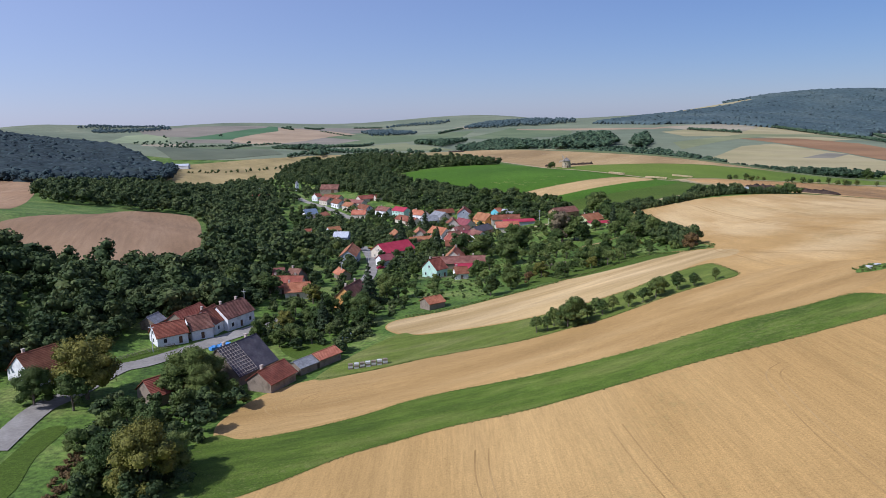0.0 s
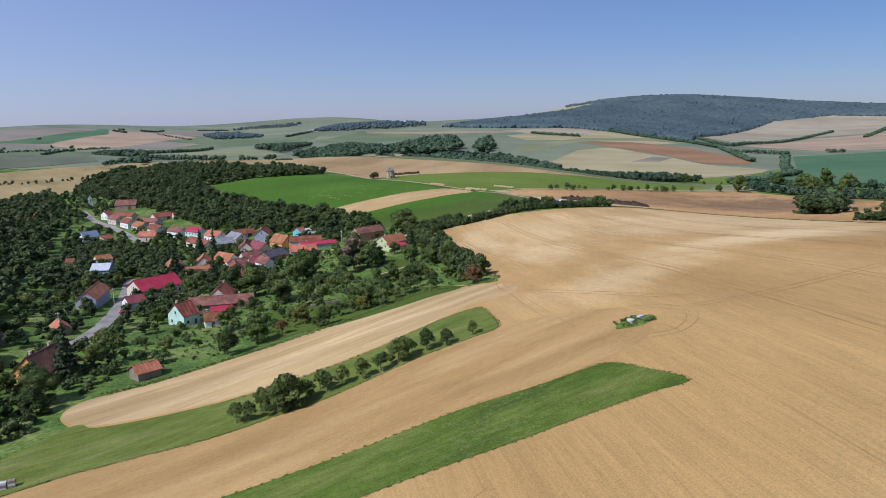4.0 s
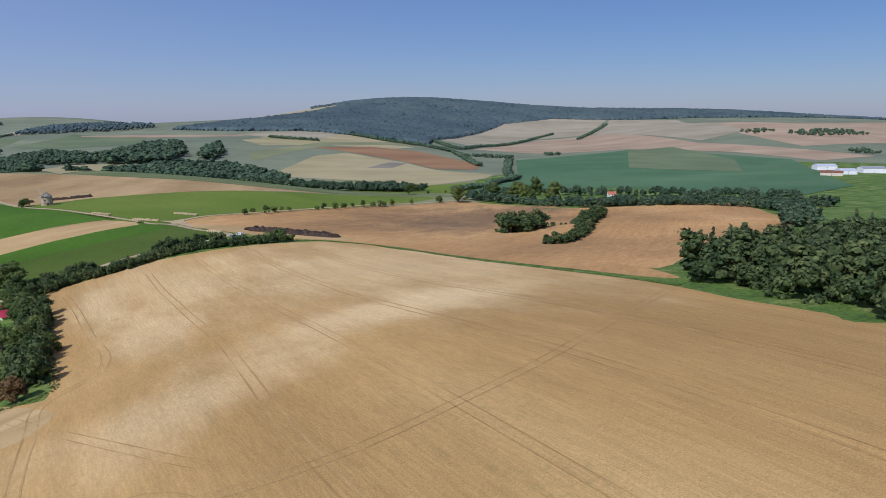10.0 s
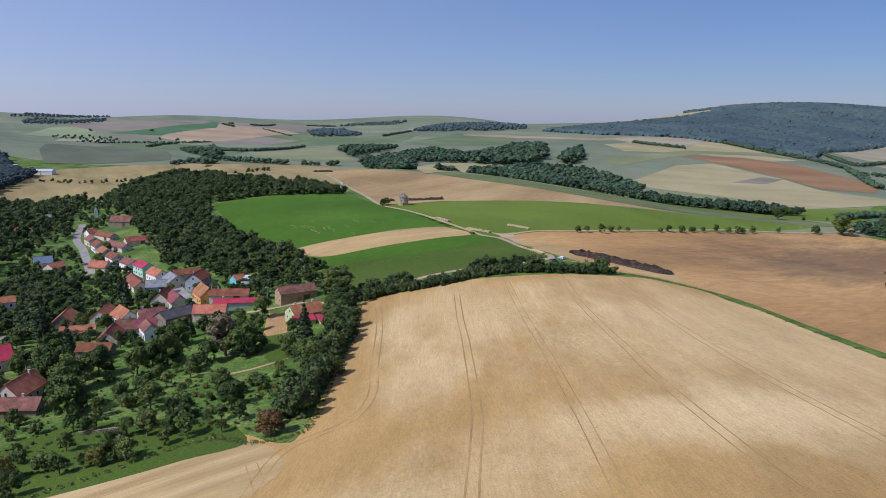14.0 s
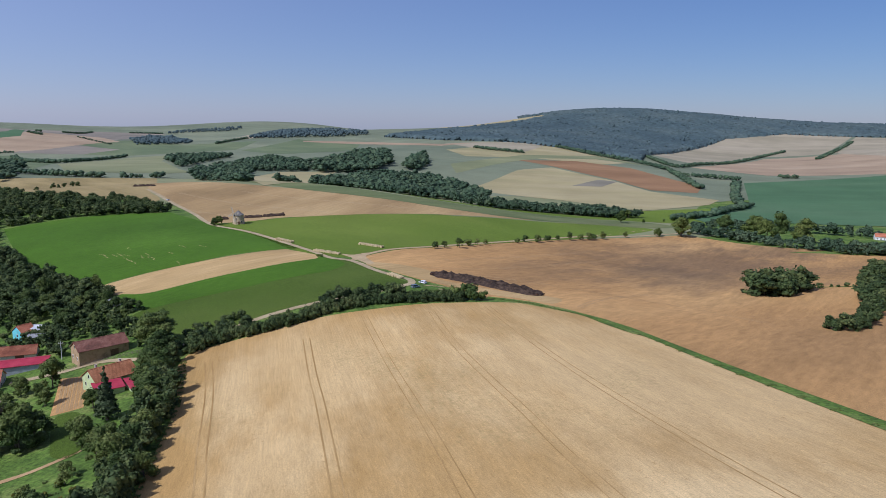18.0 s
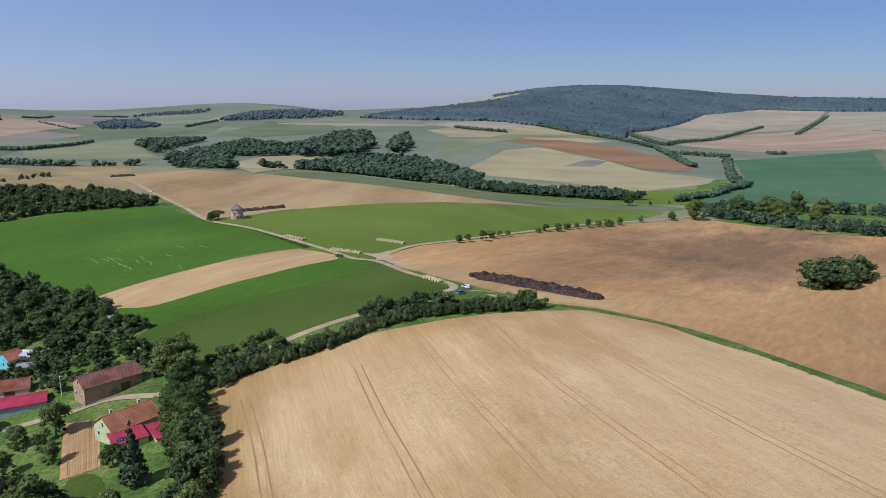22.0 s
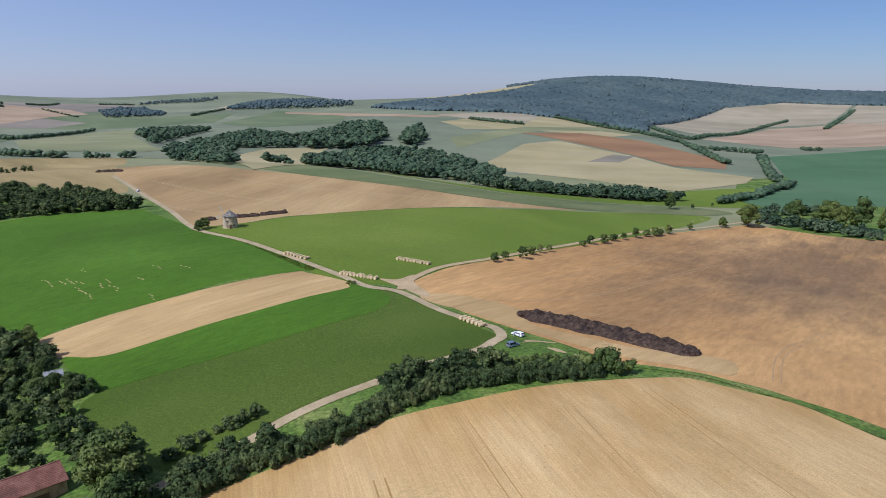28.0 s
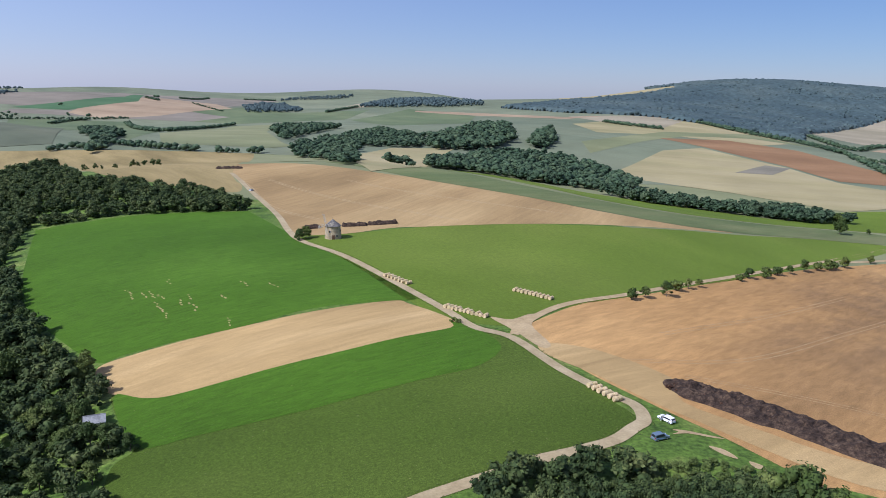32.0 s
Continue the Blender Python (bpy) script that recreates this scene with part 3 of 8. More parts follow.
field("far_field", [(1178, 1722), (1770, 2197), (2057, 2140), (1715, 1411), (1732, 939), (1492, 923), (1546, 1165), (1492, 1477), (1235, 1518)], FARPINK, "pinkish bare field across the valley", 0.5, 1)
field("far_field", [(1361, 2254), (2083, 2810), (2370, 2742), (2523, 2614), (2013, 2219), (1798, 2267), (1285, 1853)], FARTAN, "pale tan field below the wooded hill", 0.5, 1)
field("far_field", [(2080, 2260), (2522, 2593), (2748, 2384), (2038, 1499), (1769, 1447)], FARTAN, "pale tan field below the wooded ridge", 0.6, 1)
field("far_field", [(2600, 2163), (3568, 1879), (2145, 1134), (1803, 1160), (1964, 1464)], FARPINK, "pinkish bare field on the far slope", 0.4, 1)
field("stubble_band", [(-14, 208.5), (-18.5, 215), (-18.5, 222), (-13.5, 227), (0, 232.4), (17, 242.4), (34, 252), (58, 267), (82, 283), (97, 277), (104, 268), (108, 255), (102, 243), (92, 243), (80, 234), (58, 219), (36, 209), (22, 206), (7, 205.2), (-8, 205.6)], STUBBLE_PALE, "bleached pale straw stubble beside the orchard", 0.09, 4)
field("stubble_band", [(-43, 137.4), (-48.5, 139), (-50, 143.5), (-49.5, 149), (-45.6, 159.6), (-39.7, 167), (-33, 170.8), (-22, 173.3), (-9, 178), (5, 180.2), (17, 180.6), (26, 182.2), (44, 187), (67, 198.5), (88, 205.5), (104, 203), (116, 190), (112, 172), (100, 164), (84, 162), (67, 161.2), (46, 157.2), (22, 153.8), (2, 152.4), (-9, 150), (-16, 146), (-25, 142), (-36, 138.4)], STUBBLE_LOW, "golden straw stubble between two grass strips", 0.09, 4)
road("mill_lane", [(92, 433), (104, 438), (113, 442), (121, 447), (127, 450), (134, 455), (141, 459), (150, 463), (158, 466), (166, 469), (175, 473), (185, 476), (195, 480), (202, 486), (206, 490), (207, 498), (203, 505), (194, 522), (185, 547), (174, 557), (166, 575), (149, 610), (128, 652), (107, 683), (97, 710), (82, 770), (53, 856), (26, 930)], 3.6, ROADMAT, "narrow worn lane that bends up to the windmill", 0.14)
road("farm_track", [(186, 550), (192, 562), (213, 587), (245, 610), (281, 638), (328, 673), (410, 735), (523, 816), (436, 751), (560, 810)], 3.2, TRACKMAT, "pale dusty farm track beside a row of trees", 0.18)
road("cottage_lane", [(49, 435), (65, 436), (78, 439), (92, 433)], 3.2, ROADMAT, "pale lane between the barn and the cottage", 0.2)
road("grass_verge", [(234, 458), (250, 448), (257, 437), (264, 422), (266, 403), (268, 389), (270, 375), (265, 257), (264, 217)], 3, GRASS, "narrow grass verge between stubble and harrowed soil", 0.2)
road("village_street", [(-158.3, 734.1), (-129.4, 661.6), (-106.4, 622.4), (-83.6, 580.4), (-70.6, 555.8)], 5.5, STREET, "grey asphalt village street", 0.2)
road("village_street", [(-22, 539), (-3, 510), (11, 485), (23, 463)], 5, STREET, "grey asphalt village street", 0.2)
road("village_road", [(-92, 132), (-94, 152), (-91, 163), (-88, 179), (-82, 186), (-71, 204), (-56, 230)], 6, STREET, "grey asphalt village road", 0.2)
road("village_street", [(-37, 283), (-34, 308), (-37, 353), (-45, 400), (-50, 424)], 5.5, STREET, "grey asphalt village street", 0.2)
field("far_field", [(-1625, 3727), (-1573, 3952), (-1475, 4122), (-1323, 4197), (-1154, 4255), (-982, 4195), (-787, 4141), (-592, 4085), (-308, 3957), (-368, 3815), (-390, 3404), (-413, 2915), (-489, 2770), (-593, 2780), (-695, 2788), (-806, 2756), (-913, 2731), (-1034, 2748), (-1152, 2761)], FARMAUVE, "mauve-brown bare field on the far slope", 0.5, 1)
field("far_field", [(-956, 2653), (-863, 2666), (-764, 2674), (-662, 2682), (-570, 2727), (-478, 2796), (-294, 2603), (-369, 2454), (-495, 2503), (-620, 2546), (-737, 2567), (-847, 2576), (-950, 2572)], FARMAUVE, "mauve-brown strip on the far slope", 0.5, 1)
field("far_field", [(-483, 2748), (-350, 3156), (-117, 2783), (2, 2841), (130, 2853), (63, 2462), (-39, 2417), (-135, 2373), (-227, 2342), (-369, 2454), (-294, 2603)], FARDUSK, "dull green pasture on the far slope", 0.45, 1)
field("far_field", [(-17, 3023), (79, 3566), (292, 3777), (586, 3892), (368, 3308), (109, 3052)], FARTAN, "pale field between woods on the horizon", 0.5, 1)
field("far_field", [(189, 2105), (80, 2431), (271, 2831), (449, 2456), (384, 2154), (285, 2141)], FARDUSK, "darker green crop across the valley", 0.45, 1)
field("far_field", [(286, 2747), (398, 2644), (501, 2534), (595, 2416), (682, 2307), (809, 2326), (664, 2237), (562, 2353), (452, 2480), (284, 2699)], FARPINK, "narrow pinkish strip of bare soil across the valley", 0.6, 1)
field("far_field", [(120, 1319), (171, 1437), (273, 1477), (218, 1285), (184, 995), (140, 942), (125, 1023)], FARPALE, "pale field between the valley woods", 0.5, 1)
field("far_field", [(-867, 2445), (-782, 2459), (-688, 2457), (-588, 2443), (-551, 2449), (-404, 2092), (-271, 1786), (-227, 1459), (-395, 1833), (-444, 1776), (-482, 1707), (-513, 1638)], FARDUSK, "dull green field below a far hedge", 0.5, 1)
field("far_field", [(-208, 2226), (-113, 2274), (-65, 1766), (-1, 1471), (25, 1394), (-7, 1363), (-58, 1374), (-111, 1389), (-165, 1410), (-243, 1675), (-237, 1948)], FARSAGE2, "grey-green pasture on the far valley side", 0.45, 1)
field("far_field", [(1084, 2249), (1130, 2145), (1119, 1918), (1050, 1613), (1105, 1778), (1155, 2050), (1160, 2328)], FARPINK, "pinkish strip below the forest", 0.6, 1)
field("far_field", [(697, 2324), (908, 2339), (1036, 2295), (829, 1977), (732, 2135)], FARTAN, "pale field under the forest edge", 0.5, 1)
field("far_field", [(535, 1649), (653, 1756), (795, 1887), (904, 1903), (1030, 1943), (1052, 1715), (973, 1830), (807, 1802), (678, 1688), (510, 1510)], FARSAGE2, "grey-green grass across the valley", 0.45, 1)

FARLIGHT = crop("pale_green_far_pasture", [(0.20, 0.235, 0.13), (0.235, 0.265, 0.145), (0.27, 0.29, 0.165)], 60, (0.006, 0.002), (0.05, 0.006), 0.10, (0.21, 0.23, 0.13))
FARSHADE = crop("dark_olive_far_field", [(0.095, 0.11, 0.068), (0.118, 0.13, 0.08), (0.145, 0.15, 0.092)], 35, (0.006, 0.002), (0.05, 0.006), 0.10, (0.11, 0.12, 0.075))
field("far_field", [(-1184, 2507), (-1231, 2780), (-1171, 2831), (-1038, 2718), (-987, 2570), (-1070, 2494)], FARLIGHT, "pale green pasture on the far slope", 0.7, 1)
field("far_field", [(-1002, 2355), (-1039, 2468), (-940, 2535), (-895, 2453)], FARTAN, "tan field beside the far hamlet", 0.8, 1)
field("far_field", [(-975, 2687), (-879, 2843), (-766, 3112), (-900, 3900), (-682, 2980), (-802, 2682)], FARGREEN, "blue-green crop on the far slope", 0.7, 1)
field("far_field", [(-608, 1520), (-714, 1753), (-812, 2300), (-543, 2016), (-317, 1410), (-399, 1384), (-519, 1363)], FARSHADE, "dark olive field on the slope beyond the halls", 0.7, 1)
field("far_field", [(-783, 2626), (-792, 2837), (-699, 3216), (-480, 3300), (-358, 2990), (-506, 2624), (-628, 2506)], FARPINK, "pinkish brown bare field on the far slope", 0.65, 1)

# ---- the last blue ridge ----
# backdrop ridge: the mist is only its blue base colour
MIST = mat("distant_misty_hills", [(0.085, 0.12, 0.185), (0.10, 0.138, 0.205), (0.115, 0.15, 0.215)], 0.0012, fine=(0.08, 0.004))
verts, faces = [], []
for k in range(61):
    a = radians(-48 + 46 * k / 60)
    crest = 132 - 0.9 * (k / 60) * 40 + 14 * noise.noise((k * 0.13, 2.0, 0.0)) + 4 * noise.noise((k * 0.6, 5.0, 0.0))
    for r, z in ((7600, -60), (8300, crest * 0.45), (9000, crest), (10400, -60)):
        verts.append((math.sin(a) * r, math.cos(a) * r, z))
for k in range(60):
    for j in range(3):
        c = k * 4 + j
        faces.append((c, c + 4, c + 5, c + 1))
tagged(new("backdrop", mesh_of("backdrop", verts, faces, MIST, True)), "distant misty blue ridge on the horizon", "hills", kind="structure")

# ---- building blocks ----
def part(name, bm, material, parent=None, label="", smooth=False):
    """Links a bmesh as one mesh object under a thing or a part."""
    me = bpy.data.meshes.new(name)
    bm.to_mesh(me)
    bm.free()
    me.materials.append(material)
    if smooth:
        me.polygons.foreach_set("use_smooth", [True] * len(me.polygons))
    ob = new(name, me)
    ob.parent = parent
    return tagged(ob, label)


def shared(name, me, parent, m=None, label=""):
    ob = new(name, me)
    ob.parent = parent
    if m is not None:
        ob.matrix_basis = m
    return tagged(ob, label)


def anchor(name, m, label, category, group="", kind=""):
    ob = new(name)
    ob.empty_display_size = 0.5
    ob.matrix_basis = m
    return tagged(ob, label, category, group, kind)


def box(bm, x0, y0, z0, x1, y1, z1, m=None):
    vs = [bm.verts.new((m or Matrix()) @ Vector(c)) for c in ((x0, y0, z0), (x1, y0, z0), (x1, y1, z0), (x0, y1, z0), (x0, y0, z1), (x1, y0, z1), (x1, y1, z1), (x0, y1, z1))]
    for f in ((3, 2, 1, 0), (4, 5, 6, 7), (0, 1, 5, 4), (1, 2, 6, 5), (2, 3, 7, 6), (3, 0, 4, 7)):
        bm.faces.new([vs[i] for i in f])
    return vs


def one_box(*a, m=None):
    bm = bmesh.new()
    box(bm, *a, m=m)
    return bm


def tube(bm, path, radii, sides=7):
    """A tapered tube along a path."""
    rings = []
    for i, p in enumerate(path):
        p = Vector(p)
        d = (Vector(path[min(i + 1, len(path) - 1)]) - Vector(path[max(i - 1, 0)])).normalized()
        u = d.orthogonal().normalized()
        v = d.cross(u)
        rings.append([bm.verts.new(p + (u * math.cos(a) + v * math.sin(a)) * radii[i]) for a in (2 * math.pi * k / sides for k in range(sides))])
    for r, s in zip(rings, rings[1:]):
        for k in range(sides):
            bm.faces.new((r[k], r[(k + 1) % sides], s[(k + 1) % sides], s[k]))
    bm.faces.new(rings[0][::-1])
    bm.faces.new(rings[-1])


def quick_mesh(name, co, quads, tri, material):
    """A mesh from numpy arrays."""
    me = bpy.data.meshes.new(name)
    nq, nt = len(quads), len(tri)
    me.vertices.add(len(co))
    me.vertices.foreach_set("co", np.ascontiguousarray(co, np.float32).ravel())
    me.loops.add(nq * 4 + nt * 3)
    me.loops.foreach_set("vertex_index", np.concatenate([np.asarray(quads, np.int32).ravel(), np.asarray(tri, np.int32).ravel()]))
    me.polygons.add(nq + nt)
    me.polygons.foreach_set("loop_start", np.concatenate([np.arange(nq) * 4, nq * 4 + np.arange(nt) * 3]).astype(np.int32))
    me.materials.append(material)
    me.update(calc_edges=True)
    me.validate()
    return me


# ---- leaves, bark ----
LEAF = mat("broad_leaves", [(0.040, 0.067, 0.013), (0.075, 0.108, 0.023), (0.125, 0.152, 0.039)], 0.22, rough=0.75, fine=(0.3, 1.4), random_tint=0.35, leafy=0.15)
LEAF_LIGHT = mat("pale_leaves", [(0.075, 0.10, 0.024), (0.12, 0.155, 0.036), (0.165, 0.19, 0.052)], 0.3, rough=0.75, fine=(0.3, 1.4), random_tint=0.25, leafy=0.15)
LEAF_YELLOW = mat("yellowing_leaves", [(0.085, 0.092, 0.015), (0.145, 0.14, 0.024), (0.20, 0.18, 0.036)], 0.35, rough=0.75, fine=(0.3, 1.4), random_tint=0.15, leafy=0.15)
NEEDLES = mat("dark_needles", [(0.028, 0.045, 0.018), (0.048, 0.07, 0.027), (0.072, 0.096, 0.037)], 0.4, rough=0.8, fine=(0.3, 1.4), random_tint=0.25)
WOODS_LEAF = mat("wood_leaves", [(0.030, 0.051, 0.016), (0.057, 0.084, 0.024), (0.10, 0.121, 0.039)], 0.09, rough=0.8, fine=(0.35, 0.6), island=0.38, leafy=0.15)
# dark sheet hides pale pasture between crowns; shade is put into its colour
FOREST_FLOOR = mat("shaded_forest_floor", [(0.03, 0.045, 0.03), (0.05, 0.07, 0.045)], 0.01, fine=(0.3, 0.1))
# bluer than the near woods: some valley haze is put into this colour
HAZED_FAR_LEAF = mat("hazed_far_wood_leaves", [(0.032, 0.060, 0.031), (0.049, 0.081, 0.041), (0.077, 0.108, 0.053)], 0.03, rough=0.85, fine=(0.4, 0.15), island=0.25)
# round west hill: its blue haze tint is painted into the dark leaves
HAZED_DARK_LEAF = mat("hazed_dark_hill_leaves", [(0.024, 0.040, 0.042), (0.034, 0.052, 0.052), (0.05, 0.068, 0.062)], 0.02, rough=0.9, fine=(0.4, 0.15), island=0.25)
# blue-grey of the far hill: distance haze is put into the leaf colour
HAZED_HILL_LEAF = mat("hazed_hill_forest_leaves", [(0.044, 0.068, 0.072), (0.060, 0.088, 0.088), (0.080, 0.106, 0.098)], 0.004, rough=0.9, fine=(0.3, 0.06))
LEAF_RUSSET = mat("russet_leaves", [(0.07, 0.045, 0.015), (0.11, 0.07, 0.022), (0.14, 0.10, 0.03)], 0.35, rough=0.75, fine=(0.3, 1.4), random_tint=0.15)
TWIG = mat("dead_brown_twigs", [(0.11, 0.085, 0.045), (0.16, 0.125, 0.07), (0.2, 0.16, 0.095)], 0.8, fine=(0.3, 3))
BARK = mat("grey_bark", [(0.07, 0.055, 0.04), (0.12, 0.095, 0.07), (0.16, 0.13, 0.10)], 1.5, fine=(0.3, 6), bump=0.03, bump_scale=6)

ICO = bmesh.new()
bmesh.ops.create_icosphere(ICO, subdivisions=1, radius=1.0)
ICO_CO = np.array([v.co[:] for v in ICO.verts])
ICO_F = np.array([[v.index for v in f.verts] for f in ICO.faces])
ICO.free()


def crown_arrays(rng, lobes, leaves, size, core=0.78, droop=0.0):
    """Leaf clumps over the outside of some lobes (x, y, z, rx, rz), with a dense inner mass."""
    co, quads, tri = [], [], []
    n = 0
    weight = np.array([l[3] * (l[3] + l[4]) for l in lobes])
    counts = np.maximum(3, (leaves * weight / weight.sum()).astype(int))
    for (x, y, z, rx, rz), k in zip(lobes, counts):
        d = rng.normal(size=(k, 3))
        d /= np.linalg.norm(d, axis=1)[:, None]
        d[:, 2] = np.where(d[:, 2] < -0.35, -d[:, 2] * 0.6, d[:, 2])
        r = rng.uniform(0.78, 1.12, (k, 1))
        p = np.array([x, y, z]) + d * r * np.array([rx, rx, rz])
        nrm = d * np.array([1, 1, rx / rz]) + rng.normal(scale=0.55, size=(k, 3))
        nrm[:, 2] += 0.25 - droop
        nrm /= np.linalg.norm(nrm, axis=1)[:, None]
        u = np.cross(nrm, rng.normal(size=(k, 3)))
        u /= np.linalg.norm(u, axis=1)[:, None] + 1e-9
        v = np.cross(nrm, u)
        s = size * rng.uniform(0.6, 1.3, (k, 1))
        bend = nrm * s * rng.uniform(-0.35, 0.1, (k, 1))
        quad = np.stack([p - u * s + bend, p - v * s * 0.7, p + u * s + bend, p + v * s * 0.7], 1).reshape(-1, 3)
        co.append(quad)
        quads.append(n + np.arange(k * 4).reshape(k, 4))
        n += k * 4
        if core:
            co.append(np.array([x, y, z]) + ICO_CO * np.array([rx, rx, rz]) * core * rng.uniform(0.9, 1.08, (len(ICO_CO), 1)))
            tri.append(n + ICO_F)
            n += len(ICO_CO)
    return np.concatenate(co), np.concatenate(quads), (np.concatenate(tri) if tri else np.zeros((0, 3), int))


def broad_lobes(rng, h, spread=0.36, low=0.28, count=9):
    """Lobes of an uneven round crown on a tree of height h."""
    out = [(0, 0, h * 0.60, h * spread * 0.72, h * 0.27)]
    for k in range(count):
        a, e = rng.uniform(0, 2 * math.pi), rng.uniform(low, 0.86)
        ring = spread * (0.75 if e < 0.7 else 0.42) * rng.uniform(0.7, 1.1)
        r = h * rng.uniform(0.11, 0.19)
        out.append((math.cos(a) * ring * h, math.sin(a) * ring * h, e * h, r, r * rng.uniform(0.75, 1.0)))
    return out


def spruce_lobes(rng, h, spread=0.2):
    out = []
    for k in range(9):
        f = k / 8
        r = h * spread * (1.02 - f) + 0.12
        out.append((rng.uniform(-0.1, 0.1), rng.uniform(-0.1, 0.1), h * (0.14 + 0.82 * f), r, h * 0.075))
    return out


rng0 = np.random.default_rng(7)
CROWN, TRUNK = {}, {}
for kind, count in (("broad", 5), ("tall", 3), ("fruit", 4), ("bush", 4), ("spruce", 3), ("wide", 3), ("grand", 4)):
    CROWN[kind], TRUNK[kind] = [], []
    for k in range(count):
        if kind == "broad":
            arr = crown_arrays(rng0, broad_lobes(rng0, 10, 0.36, 0.18, 14), 1500, 0.33)
        elif kind == "wide":
            arr = crown_arrays(rng0, broad_lobes(rng0, 10, 0.44, 0.16, 18), 2300, 0.32)
        elif kind == "grand":
            arr = crown_arrays(rng0, broad_lobes(rng0, 10, 0.42, 0.14, 26), 8500, 0.16)
        elif kind == "tall":
            arr = crown_arrays(rng0, broad_lobes(rng0, 10, 0.22, 0.2, 13), 800, 0.36)
        elif kind == "fruit":
            arr = crown_arrays(rng0, broad_lobes(rng0, 10, 0.40, 0.32, 9), 620, 0.50, core=0.55)
        elif kind == "bush":
            arr = crown_arrays(rng0, [(rng0.uniform(-3.4, 3.4), rng0.uniform(-3.4, 3.4), rng0.uniform(2.5, 6.5), rng0.uniform(2.2, 3.4), rng0.uniform(2.2, 3.2)) for i in range(9)], 420, 0.62)
        else:
            arr = crown_arrays(rng0, spruce_lobes(rng0, 10, rng0.uniform(0.17, 0.23)), 800, 0.36, core=0.7, droop=0.5)
        CROWN[kind].append(arr)
        bm = bmesh.new()
        top = {"spruce": 9.2, "bush": 4.0}.get(kind, 6.5)
        tube(bm, [(0, 0, -0.8), (0.02, 0.03, 1.2), (0.12, -0.08, 3.0), (0.05, 0.1, top)], [0.34, 0.25, 0.2, 0.06])
        if kind != "spruce":
            for j in range(5):
                a = j * 1.3 + k
                z = 2.0 + 0.55 * j
                tube(bm, [(0.08, 0, z), (math.cos(a) * 1.1, math.sin(a) * 1.1, z + 1.1), (math.cos(a) * 2.3, math.sin(a) * 2.3, z + 2.0)], [0.13, 0.09, 0.03], 5)
        me = bpy.data.meshes.new("trunk")
        bm.to_mesh(me)
        bm.free()
        me.materials.append(BARK)
        TRUNK[kind].append(me)
CROWN_MESH = {}


def crown_mesh(kind, k, material):
    key = (kind, k, material.name)
    if key not in CROWN_MESH:
        CROWN_MESH[key] = quick_mesh("crown", *CROWN[kind][k], material)
    return CROWN_MESH[key]


tree_rng = random.Random(11)
TREES = []
LABEL = {"broad": ("dense green broadleaf tree with a rounded crown", "tree"), "wide": ("large spreading dark green broadleaf tree", "tree"), "grand": ("large old broadleaf tree with a deep crown", "tree"), "tall": ("tall slender green broadleaf tree", "tree"),
         "fruit": ("small green fruit tree on rough grass", "fruit tree"), "bush": ("dense rounded green bush", "bush"), "spruce": ("dark green spruce with a pointed top", "conifer")}


def tree(x, y, h, kind="broad", material=None, label="", group="trees of the village"):
    """A tree of height h on the ground at (x, y)."""
    material = material or {"spruce": NEEDLES, "fruit": LEAF_LIGHT if tree_rng.random() < 0.35 else LEAF}.get(kind, LEAF)
    if kind == "wide" and h > 9 and y < 250:
        kind = "grand"
    k = tree_rng.randrange(len(CROWN[kind]))
    lab, cat = LABEL[kind]
    if material is LEAF_YELLOW and not label:
        label = "broadleaf tree with yellowing leaves"
    s = h / 10
    m = pose(x, y, sheet_z(x, y), 0, 0, tree_rng.uniform(0, 360)) @ Matrix.Diagonal((s * tree_rng.uniform(0.9, 1.12), s * tree_rng.uniform(0.9, 1.12), s, 1))
    ob = anchor("bush" if kind == "bush" else "conifer" if kind == "spruce" else "tree", m, label or lab, cat, group)
    shared("stem" if kind == "bush" else "trunk", TRUNK[kind][k], ob)
    shared("crown", crown_mesh(kind, k, material), ob)
    TREES.append((x, y))
    return ob


WOOD_LIB = [crown_arrays(rng0, broad_lobes(rng0, 10, 0.33, 0.3, 7), 170, 0.85) for k in range(6)]
SHRUB_LIB = [crown_arrays(rng0, [(rng0.uniform(-3.2, 3.2), rng0.uniform(-3.2, 3.2), rng0.uniform(2.5, 6.5), rng0.uniform(2.2, 3.4), rng0.uniform(2.2, 3.2)) for i in range(6)], 260, 0.7) for k in range(5)]
HEDGE_LIB = [crown_arrays(rng0, [(rng0.uniform(-3.2, 3.2), rng0.uniform(-3.2, 3.2), rng0.uniform(2.5, 6.5), rng0.uniform(1.9, 3.2), rng0.uniform(2.0, 3.2)) for i in range(7)], 400, 0.54) for k in range(6)]
FAR_LIB = [crown_arrays(rng0, broad_lobes(rng0, 10, 0.30, 0.4, 5), 46, 0.8, core=0.95) for k in range(8)]
FOREST_LIB = [crown_arrays(rng0, [(0, 0, 6, 2.9, 3.4)], 8, 1.0, core=1.0) for k in range(8)]
MID_LIB = [crown_arrays(rng0, broad_lobes(rng0, 10, 0.34, 0.22, 9), 300, 0.52) for k in range(8)]
BACK_LIB = [crown_arrays(rng0, broad_lobes(rng0, 10, 0.34, 0.3, 6), 140, 0.68) for k in range(8)]
TUFT_LIB = [crown_arrays(rng0, [(0, 0, 4.5, 4.0, 4.5)], 12, 2.2, core=0) for k in range(5)]
